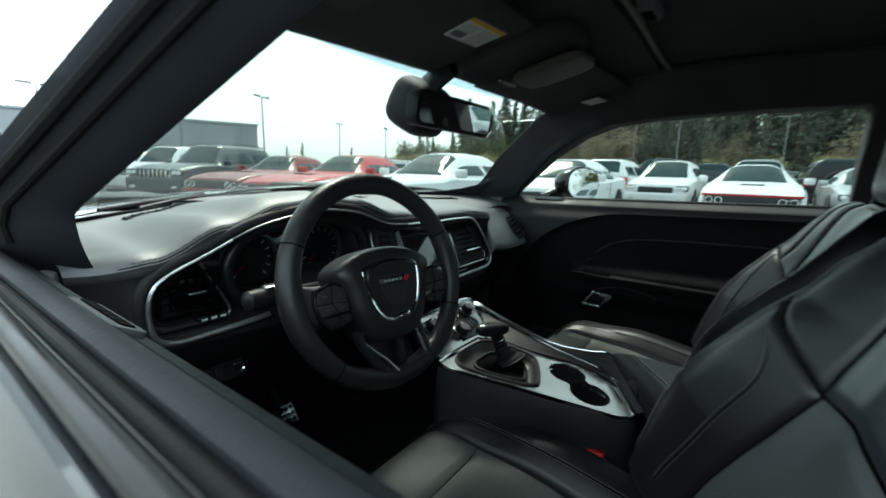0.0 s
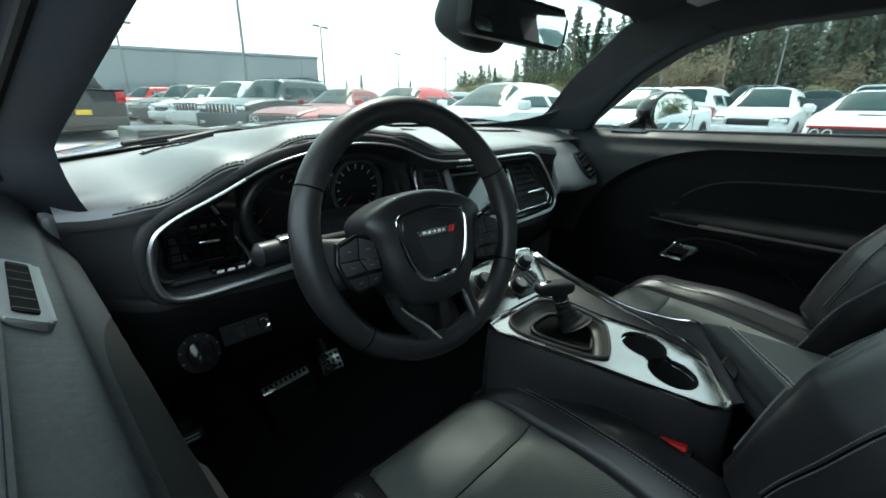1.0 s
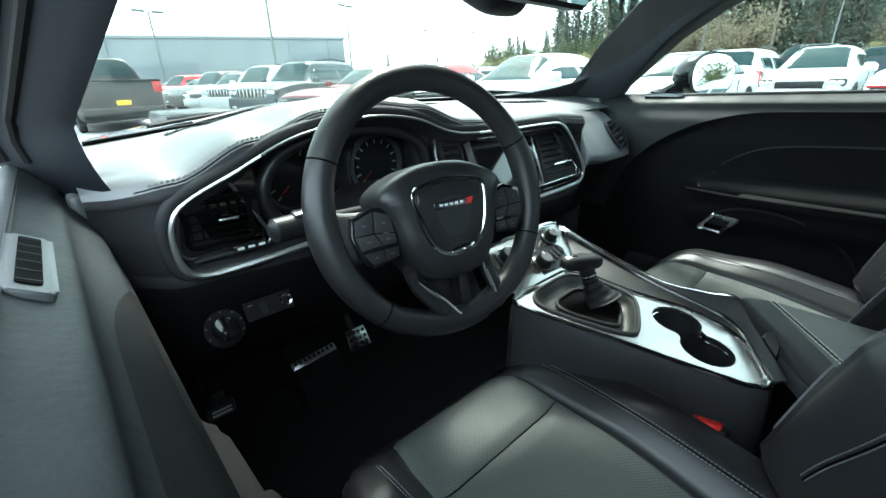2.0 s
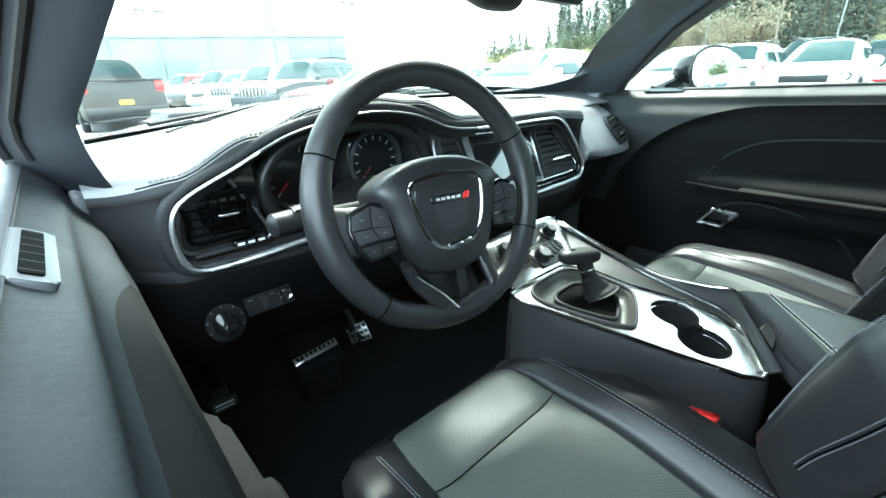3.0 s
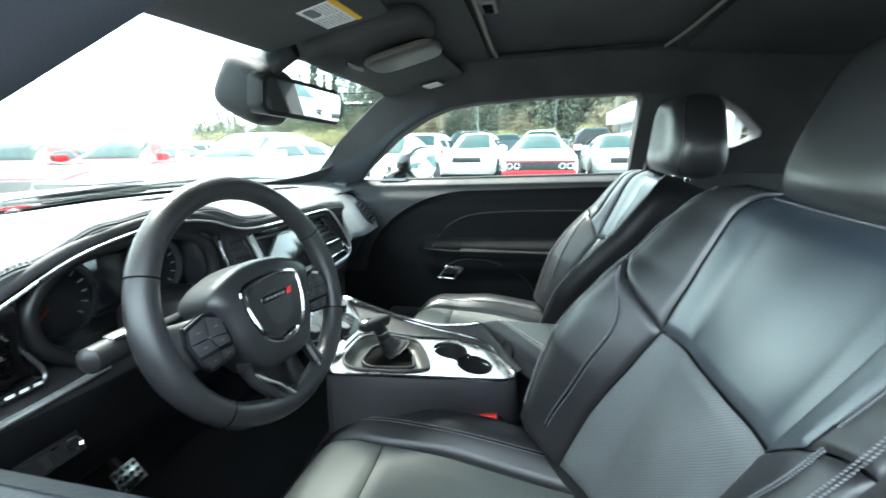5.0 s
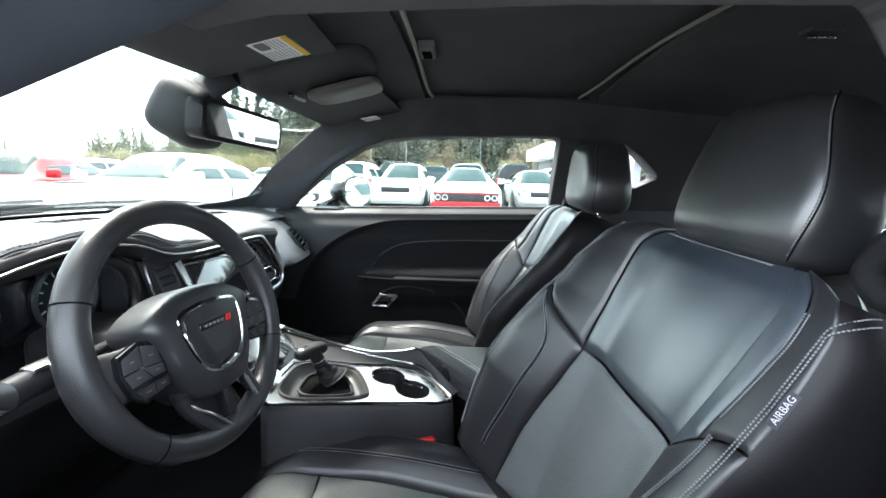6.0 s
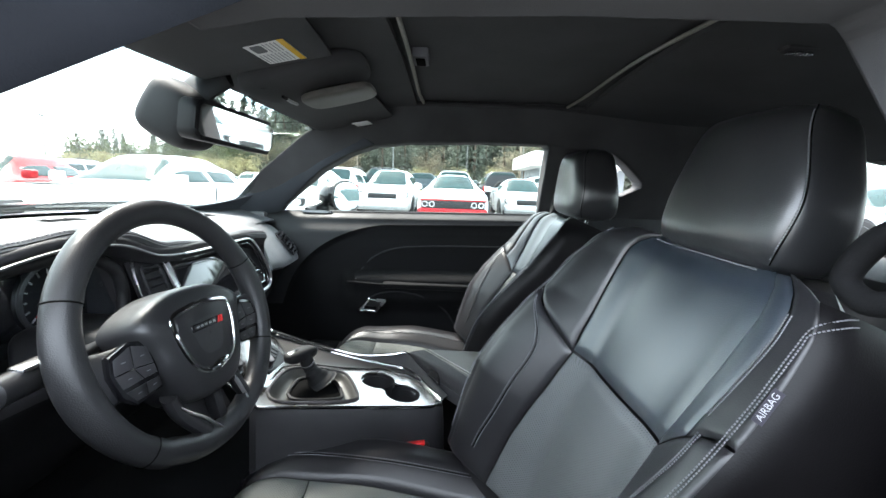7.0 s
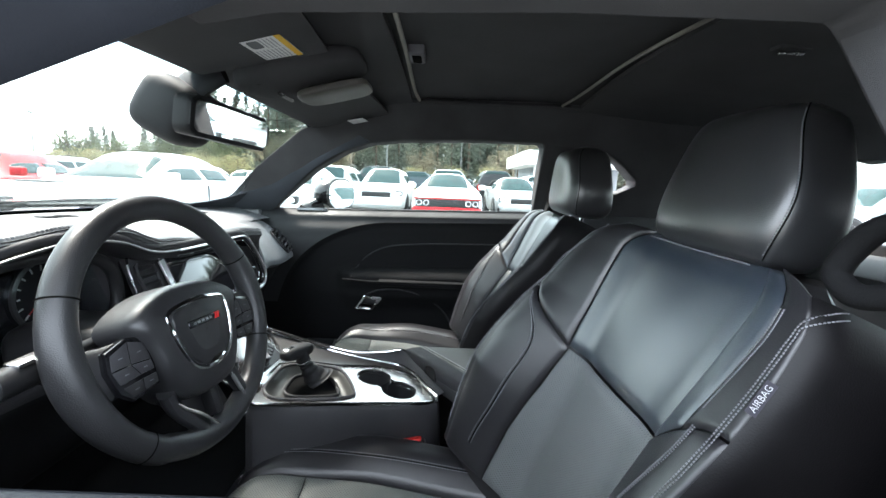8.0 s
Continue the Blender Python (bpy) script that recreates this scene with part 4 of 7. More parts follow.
bez = spline([WM @ Vector(p) for p in ((-0.082, -0.096, 0.013), (-0.060, -0.120, 0.013), (-0.034, -0.143, 0.013), (-0.006, -0.176, 0.013), (0.016, -0.187, 0.013), (0.048, -0.189, 0.013), (0.068, -0.181, 0.013), (0.068, -0.163, 0.013), (0.050, -0.104, 0.013))], 6)
part("lower_trim", tube(bez, 0.0034, 8), SATIN, sw, "satin silver trim of the lower spokes")
part("lower_web", plate([(-0.070, -0.10), (0.048, -0.105), (0.064, -0.168), (0.045, -0.186), (0.012, -0.184), (-0.030, -0.142)], WM @ Matrix.Translation((0, 0, -0.024)), 0.006, 0.002), BLACK, sw)
part("web_rib", rbox((0.006, -0.165, -0.018), (0.026, -0.100, 0.004), 0.005, 2, m=WM), BLACK, sw)
col = thing("steering_column", (-0.37, 0.16, 0.78), "black plastic steering column shroud with stalks", "steering column")
part("shroud", rbox((-0.435, 0.055, 0.765), (-0.305, 0.27, 0.865), 0.03, 4), BLACK, col)
st = part("indicator_stalk", tube([(-0.43, 0.12, 0.852), (-0.50, 0.105, 0.856), (-0.54, 0.10, 0.86), (-0.60, 0.093, 0.862), (-0.606, 0.092, 0.862)], [0.007, 0.010, 0.0175, 0.0165, 0.008], 14), BLACK, col, "black indicator stalk with a silver end band")
part("stalk_band", rbox((-0.572, 0.084, 0.874), (-0.525, 0.105, 0.881), 0.003), SATIN, st)

# ---- centre console ----
# Base raised for the window light on the lid's upward face.
ARMSKIN = mat("arm_rest_vinyl", (0.095, 0.091, 0.081), 0.5, grain=520, bump=0.06, cell=True, spec=0.35, vary=0.12, rvary=0.035)
con = thing("centre_console", (-0.04, -0.3, 0.24), "black centre console with brushed metal top and padded arm rest", "centre console")


def con_z(y):
    return lin([(-0.40, 0.580), (0.02, 0.642), (0.18, 0.72)], y)


TOP = [(-0.050, -0.384), (-0.068, -0.382), (-0.088, -0.360), (-0.118, -0.28), (-0.146, -0.20), (-0.179, -0.11), (-0.214, -0.012), (-0.205, 0.006), (-0.155, 0.012), (-0.030, 0.010), (0.010, -0.045), (0.020, -0.12), (0.038, -0.17), (0.054, -0.215), (0.055, -0.255), (0.048, -0.298), (0.026, -0.335), (-0.015, -0.364)]


def filled(loops, zf, thick, mdown=False):
    bm = bmesh.new()
    edges = []
    for pts in loops:
        vs = [bm.verts.new((x, y, 0)) for x, y in pts]
        edges += [bm.edges.new((vs[i], vs[(i + 1) % len(vs)])) for i in range(len(vs))]
    bmesh.ops.triangle_fill(bm, edges=edges, use_beauty=True)
    bmesh.ops.recalc_face_normals(bm, faces=bm.faces)
    up = bm.faces[:] and sum(f.normal.z * f.calc_area() for f in bm.faces)
    if up < 0:
        bmesh.ops.reverse_faces(bm, faces=bm.faces)
    for v in bm.verts:
        v.co.z = zf(v.co.y)
    bmesh.ops.solidify(bm, geom=bm.faces[:], thickness=thick)
    return bm


def circle(cx, cy, r, a0=0, a1=360, n=20):
    return [(cx + r * math.cos(radians(a0 + (a1 - a0) * i / n)), cy + r * math.sin(radians(a0 + (a1 - a0) * i / n))) for i in range(n + (a1 - a0 != 360))]


CA, CB, CR = (-0.001, -0.222), (-0.045, -0.290), 0.043
ang = math.degrees(math.atan2(CA[1] - CB[1], CA[0] - CB[0]))
CUPS = circle(*CA, CR, ang - 142, ang + 142, 20) + circle(*CB, CR, ang + 180 - 142, ang + 180 + 142, 20)
SHIFT = [(x, y) for x, y, z in spline([(-0.155, -0.008, 0), (-0.095, -0.001, 0), (-0.035, -0.006, 0), (-0.004, -0.045, 0), (0.004, -0.120, 0), (-0.018, -0.152, 0), (-0.092, -0.190, 0), (-0.118, -0.186, 0), (-0.148, -0.135, 0), (-0.178, -0.045, 0)], 5, closed=True)]
part("metal_top", filled([TOP, CUPS, SHIFT], con_z, 0.006), BRUSHED, con, "brushed warm-grey metal top plate", sharp=25)
part("top_edge", tube([(x, y, con_z(y) + 0.001) for x, y in TOP], 0.0045, 8, closed=True), CHROME, con, "chrome edge strip")
RAIL = spline([(0.088, 0.112, 0.692), (0.082, 0.080, 0.687), (0.080, 0.0, 0.664), (0.079, -0.08, 0.643), (0.079, -0.16, 0.625), (0.080, -0.24, 0.611), (0.074, -0.285, 0.604), (0.045, -0.322, 0.597), (0.0, -0.352, 0.591), (-0.050, -0.386, 0.586)], 6)
OVER = spline([(0.098, 0.112, 0.694), (0.094, 0.080, 0.689), (0.092, 0.0, 0.667), (0.090, -0.08, 0.647), (0.090, -0.16, 0.632), (0.098, -0.24, 0.634), (0.104, -0.284, 0.638), (0.070, -0.318, 0.622), (0.020, -0.358, 0.608), (-0.045, -0.402, 0.596)], 6)
UNDER = spline([(0.075, 0.108, 0.680), (0.052, 0.075, 0.668), (-0.002, 0.012, 0.640), (0.014, -0.08, 0.627), (0.034, -0.165, 0.614), (0.053, -0.24, 0.603), (0.048, -0.295, 0.595), (0.026, -0.335, 0.589), (-0.012, -0.362, 0.585), (-0.055, -0.388, 0.581)], 6)
part("passenger_rail", tube(RAIL, [0.0062 - 0.0018 * min(1.0, i / 40) for i in range(len(RAIL))], 8), CHROME, con, "chrome rail")
part("outer_rail", tube(OVER[:38], 0.0030, 8), CHROME, con, "thin chrome outer rail")
part("rail_wall", shell(lambda u, v: UNDER[round(u * (len(RAIL) - 1))].lerp(RAIL[round(u * (len(RAIL) - 1))], v) - Vector((0, 0, 0.004 * math.sin(math.pi * v))), len(RAIL) - 1, 4, 0.003), BLACK, con, "black sloping wall below the rail")
part("rail_shoulder", shell(lambda u, v: RAIL[round(u * (len(RAIL) - 1))].lerp(OVER[round(u * (len(RAIL) - 1))], v) + Vector((0, 0, -0.002 + 0.003 * math.sin(math.pi * v))), len(RAIL) - 1, 4, 0.003), DASHLOW, con)
part("rail_flank", shell(lambda u, v: OVER[round(u * 36)] + Vector((0.004 + 0.020 * v, 0, -0.003 - 0.34 * v)), 36, 4, 0.004), DASHLOW, con)
# cup wells
for (cx, cy) in (CA, CB):
    bm = lathe([(CR - 0.001, con_z(cy) - 0.004), (CR - 0.003, con_z(cy) - 0.04), (CR - 0.006, con_z(cy) - 0.07), (0.001, con_z(cy) - 0.071)], Matrix.Translation((cx, cy, 0)), 28, caps=False)
    part("cup_well", bm, BLACK, con, "black cup holder well")
part("cup_rim", tube([(x, y, con_z(y) - 0.012) for x, y in CUPS], 0.0018, 6, closed=True), CHROME, con)


def con_side(u, v):
    k = u * (len(TOP))
    x, y = TOP[int(round(k)) % len(TOP)]
    z = con_z(y)
    d = [(0.0, -0.004), (0.006, -0.012), (0.010, -0.06), (0.016, -0.20), (0.02, -0.37)][round(v * 4)]
    cx, cy = -0.04, -0.15
    n = Vector((x - cx, (y - cy) * 0.2, 0)).normalized()
    return Vector((x + n.x * d[0], y + n.y * d[0], max(0.235, z + d[1])))


bm = bmesh.new()
grid(bm, con_side, len(TOP), 4, wrap=True)
part("sides", bm, DASHLOW, con)
part("rear_box", rbox((-0.080, -0.95, 0.235), (0.128, -0.44, 0.60), 0.015, 3), DASHLOW, con)


def arm_front(x):
    """The lid's front edge runs slantwise from the passenger side back to the driver side."""
    return -0.282 - 0.78 * (0.130 - x)


def arm_at(u, v):
    """Padded arm rest lid, round at its edges; u goes round, v along."""
    a = 2 * math.pi * u
    sx = math.copysign(abs(math.cos(a)) ** 0.35, math.cos(a))
    sz = math.copysign(abs(math.sin(a)) ** 0.35, math.sin(a))
    e = min(1, (v * 9) ** 0.5) if v < 0.11 else min(1, ((1 - v) * 7) ** 0.5)
    x = 0.026 + 0.104 * sx * (0.92 + 0.08 * e)
    front = arm_front(x)
    return Vector((x, front + (-0.76 - front) * v, 0.620 + 0.027 * sz * (0.55 + 0.45 * e)))


bm = bmesh.new()
ring = grid(bm, arm_at, 40, 20, wrap=True)
bm.faces.new([r[0] for r in ring])
bm.faces.new([r[-1] for r in ring])
arm = part("arm_rest_lid", bm, ARMSKIN, con, "padded leather arm rest lid in grey lightened for window light", sharp=60)
bm = bmesh.new()
grid(bm, lambda u, v: arm_at(u, 0.085 * v) + Vector((-0.0010, 0.0014, 0.0008 if math.sin(2 * math.pi * u) > 0 else -0.0008)), 40, 6, wrap=True)
ends = [v for v in bm.verts if len(v.link_edges) == 3 and v.co.y > arm_front(v.co.x) - 0.004]
bmesh.ops.contextual_create(bm, geom=ends)
part("lid_front", bm, DASHLOW, arm, "black front of the lid", sharp=60)
PALETHREAD = mat("pale_thread", (0.42, 0.41, 0.38), 0.8, bump=0.0)
lm = axes((0.022, arm_front(0.022) + 0.001, 0.612), (0.788, 0.616, 0), (0, -0.25, 1))
part("lid_latch", plate([(-0.026, -0.014), (0.026, -0.014), (0.020, 0.010), (0.008, 0.017), (-0.008, 0.017), (-0.020, 0.010)], lm @ Matrix.Translation((0, 0, -0.004)), 0.010, 0.003), GLOSSBLACK, con, "black latch of the arm rest lid")
for row in (0.030, 0.037):
    for k in range(24):
        x = 0.108 - 0.0072 * k
        c = Vector((x, arm_front(x) - row * 1.27, 0.6478))
        d = Vector((0.788, 0.616, 0)) * 0.0032
        part("stitch", tube([c - d, c + d], 0.0011, 4), PALETHREAD, arm)
part("lid_seam", tube([(0.112, arm_front(0.112) - 0.043, 0.6472), (-0.062, arm_front(-0.062) - 0.043, 0.6472)], 0.0011, 5), SEAM, arm)
part("lid_base", plate([(0.122, -0.285), (-0.070, -0.435), (-0.070, -0.74), (0.122, -0.74)], Matrix.Translation((0, 0, 0.575)), 0.030, 0.004), DASHLOW, con)
# climate panel
cm = axes((-0.045, 0.09, 0.682), (1, 0, 0), (0, 0.86, 0.5))
CLIMATE = [(-0.150, -0.100), (-0.146, -0.048), (-0.138, 0.010), (-0.122, 0.028), (-0.090, 0.035), (0.085, 0.037), (0.128, 0.028), (0.112, -0.030), (0.060, -0.098)]
cp = part("climate_panel", plate(CLIMATE, cm, 0.008, 0.002), BRUSHED, con, "satin grey climate panel with black knobs")
part("climate_trim", tube(spline([cm @ Vector((x, y, 0.007)) for x, y in CLIMATE[1:7]], 5), 0.0048, 8), CHROME, con, "chrome trim of the climate panel")
part("climate_face", plate([(-0.040, -0.078), (0.050, -0.082), (0.072, -0.040), (0.060, -0.022), (-0.030, -0.020)], cm @ Matrix.Translation((0, 0, 0.0065)), 0.005, 0.002), BLACK, con)
for x, y, r in ((-0.096, -0.008, 0.019), (0.062, -0.004, 0.015), (-0.020, -0.052, 0.018)):
    km = cm @ Matrix.Translation((x, y, 0.009))
    k = part("knob", lathe([(r * 1.25, 0), (r * 1.25, 0.003), (r, 0.005), (r * 0.93, 0.018), (r * 0.8, 0.021), (0.001, 0.0215)], km, 28), BLACK, cp)
    part("knob_ring", lathe([(r * 1.28, 0.001), (r * 1.30, 0.003), (r * 1.2, 0.004)], km, 28, caps=False), DIMTRIM, k)
    part("knob_face", lathe([(r * 0.78, 0.0205), (r * 0.72, 0.0225), (0.001, 0.0227)], km, 24), GREYPRINT, k, "grey knob face")
    part("knob_mark", rbox((-0.001, r * 0.4, 0.0215), (0.001, r * 0.8, 0.0234), 0, m=km), WHITE, k)
for i in range(4):
    part("button", rbox((0.006 + 0.015 * i, -0.066 + 0.004 * i, 0.011), (0.018 + 0.015 * i, -0.040 + 0.004 * i, 0.015), 0.002, 1, m=cm), BLACK, cp)

# ---- gear lever ----
gl = thing("gear_lever", (-0.05, -0.09, 0.60), "black gear lever with leather gaiter and satin cap", "gear lever")
MID = (-0.075, -0.085)


def well(k, d):
    """The outline of the lever's well, drawn in by the share k and let down by d."""
    return [(MID[0] + (x - MID[0]) * k, MID[1] + (y - MID[1]) * k, con_z(MID[1] + (y - MID[1]) * k) - d) for x, y in SHIFT]


WELLGREY = mat("satin_grey_well", (0.05, 0.05, 0.046), 0.42, 0.3, grain=500, bump=0.05)
bm = bmesh.new()
rings = [[bm.verts.new(p) for p in well(k, d)] for k, d in ((1.0, -0.001), (0.95, 0.001), (0.91, 0.010), (0.80, 0.020), (0.72, 0.022))]
for p, q in zip(rings, rings[1:]):
    for j in range(len(p)):
        bm.faces.new((p[j], p[(j + 1) % len(p)], q[(j + 1) % len(p)], q[j]))
bm.faces.new(rings[-1])
part("surround", bm, WELLGREY, gl, "satin grey dished surround", sharp=60)
part("surround_lip", tube(well(1.0, -0.002), 0.0035, 8, closed=True), DASHLOW, gl)
part("slot", filled([[(MID[0] + 0.006 + (x - MID[0]) * 0.58, MID[1] + (y - MID[1]) * 0.62) for x, y in SHIFT]], lambda y: con_z(y) - 0.016, 0.004), SEAM, gl, "dark slot round the gaiter")
part("gaiter_ring", tube([(x + 0.006, y, z) for x, y, z in well(0.62, 0.014)], 0.004, 8, closed=True), MATT, gl)
folds = spline([(-0.044, -0.058, 0.664), (-0.044, -0.064, 0.650), (-0.044, -0.072, 0.636), (-0.042, -0.082, 0.622), (-0.041, -0.088, 0.612)], 6)
part("gaiter", tube(folds, [0.014 + 0.030 * (i / (len(folds) - 1)) ** 2.2 + 0.0016 * math.sin(i * 1.3) for i in range(len(folds))], 20), MATT, gl, "folded black leather gaiter")
part("shaft", tube([(-0.044, -0.060, 0.655), (-0.049, -0.050, 0.686)], [0.0155, 0.0175], 16), MATT, gl)
part("collar", tube([(-0.0445, -0.0585, 0.660), (-0.0452, -0.0560, 0.667)], [0.0165, 0.0160], 16), CHROME, gl, "chrome collar")
km = axes((-0.054, -0.045, 0.689), (0.08, -0.040, -0.004), (0.040, 0.08, 0.0))
knob = part("knob", blob(km, (0.046, 0.0190, 0.0150), 0.62), MATT, gl, "black leather handle across the lever")
part("knob_cap", blob(km @ Matrix.Translation((-0.022, 0.001, 0.0095)), (0.017, 0.013, 0.005), 0.75), SATIN, knob, "satin chrome cap")
part("knob_button", blob(km @ Matrix.Translation((-0.018, 0.001, 0.0125)), (0.009, 0.006, 0.004), 0.75), GLOSSBLACK, knob)


# ---- seats ----
SEATBACK = Vector((0, -math.sin(radians(23)), math.cos(radians(23))))
OUT = Vector((0, math.cos(radians(23)), math.sin(radians(23))))


def back_at(cx, u, s, outer=1):
    """Front of a backrest: u across (-1.35 to 1.35), s up (0 to 1)."""
    half = lin([(0, 0.222), (0.15, 0.236), (0.3, 0.244), (0.45, 0.248), (0.6, 0.249), (0.75, 0.245), (0.81, 0.241), (0.87, 0.236), (0.91, 0.226), (0.94, 0.210), (0.965, 0.185), (1.0, 0.140)], s)
    a = abs(u)
    lift = lin([(-0.1, 0.125), (0.15, 0.140), (0.3, 0.145), (0.45, 0.130), (0.6, 0.102), (0.68, 0.082), (0.81, 0.064), (0.9, 0.050), (1.0, 0.036)], s)
    if u < 0 and outer < 0:
        lift *= lin([(0.0, 0.75), (0.3, 0.55), (0.5, 0.42), (0.7, 0.34), (0.85, 0.25), (1.0, 0.15)], s)
    d = lift * lerp([(0.30, 0.0), (0.92, 0.97), (0.97, 1.0), (1.0, 0.93)], a) - max(0, a - 1) * 0.55
    if s > 0.9:
        d -= 0.03 * ((s - 0.9) / 0.1) ** 2
    d += 0.012 * math.sin(math.pi * min(1, s * 1.0)) * max(0, 1 - (a / 0.5) ** 2)
    x = half * min(a, 1.0 + 0.04 * (a > 1)) * (1 if u >= 0 else -1)
    if outer < 0:
        d += 0.09 * x
    base = Vector((cx, -0.545, 0.515))
    return base + SEATBACK * ((0.568 if outer < 0 else 0.556) * s) + OUT * d + Vector((x, 0, 0))


def cush_at(cx, u, s):
    """Top of a seat cushion: u across, s from the rear (0) to the front (1)."""
    half = lin([(0, 0.235), (0.5, 0.25), (0.72, 0.249), (0.84, 0.241), (0.93, 0.225), (1.0, 0.200), (1.08, 0.165)], s)
    a = abs(u)
    d = lerp([(0, 0.05), (0.45, 0.060), (0.80, 0.036), (1.0, 0.004)], s) * lerp([(0.42, 0.0), (0.82, 0.95), (0.92, 1.0), (1.0, 0.82)], a) - max(0, a - 1) * 0.45
    y = -0.53 + 0.55 * min(s, 1.0)
    z = 0.458 + 0.050 * s + d
    if s > 0.9:
        k = (s - 0.9) / 0.1
        z -= 0.035 * k * k
    if s > 1:
        z -= (s - 1) * 0.9
        y -= (s - 1) * 0.10
    x = half * min(a, 1.0 + 0.03 * (a > 1)) * (1 if u >= 0 else -1)
    return Vector((cx + x, y, z))


def panel(name, surf, ulo, uhi, s0, s1, nu, nv, material, parent, inward, label="", soft=0.0060):
    """One upholstery panel of a seat: it rolls down into the seam along its border."""
    bm = bmesh.new()

    def fn(i, j):
        lo, hi = (s0(i) if callable(s0) else s0), (s1(i) if callable(s1) else s1)
        s = lo + (hi - lo) * j
        a, b = (ulo(s) if callable(ulo) else ulo), (uhi(s) if callable(uhi) else uhi)
        return surf(a + (b - a) * i, s)
    rows = [[fn(i / nu, j / nv) for j in range(nv + 1)] for i in range(nu + 1)]
    out = []
    for i in range(nu + 1):
        line = []
        for j in range(nv + 1):
            p = rows[i][j]
            du = rows[min(i + 1, nu)][j] - rows[max(i - 1, 0)][j]
            dv = rows[i][min(j + 1, nv)] - rows[i][max(j - 1, 0)]
            n = du.cross(dv).normalized()
            if n.dot(p - (surf(0, s0(0) if callable(s0) else s0 + (s1 - s0) * j / nv if not callable(s1) else s0) + inward)) < 0:
                n = -n
            w = min((rows[i][j] - rows[0][j]).length, (rows[i][j] - rows[nu][j]).length, (rows[i][j] - rows[i][0]).length, (rows[i][j] - rows[i][nv]).length)
            k = max(0.0, 1 - w / 0.011)
            line.append(bm.verts.new(p - n * soft * k * k))
        out.append(line)
    for i in range(nu):
        for j in range(nv):
            bm.faces.new((out[i][j], out[i + 1][j], out[i + 1][j + 1], out[i][j + 1]))
    return part(name, bm, material, parent, label, sharp=70)


def stitches(parent, surf, line, n, lift=0.001):
    """A row of thread stitches, one joined mesh, along a line of (u, s)."""
    bm = bmesh.new()
    pts = []
    for u, v in line:
        up = (surf(u + 0.01, v) - surf(u - 0.01, v)).cross(surf(u, v + 0.01) - surf(u, v - 0.01)).normalized()
        pts.append(surf(u, v) + up * math.copysign(lift, up.dot(OUT + Vector((0, 0, 1)))))
    full = spline(pts, 12)
    total = sum((b - a).length for a, b in zip(full, full[1:]))
    step = total / n
    acc, nxt = 0.0, 0.0
    for a, b in zip(full, full[1:]):
        l = (b - a).length
        while nxt < acc + l:
            c = a + (b - a) * ((nxt - acc) / l)
            d = (b - a).normalized()
            tube([c - d * step * 0.3, c + d * step * 0.3], 0.0009, 4, bm=bm)
            nxt += step
        acc += l
    ob = part("stitching", bm, STITCH, parent, "pale grey stitching")
    return ob


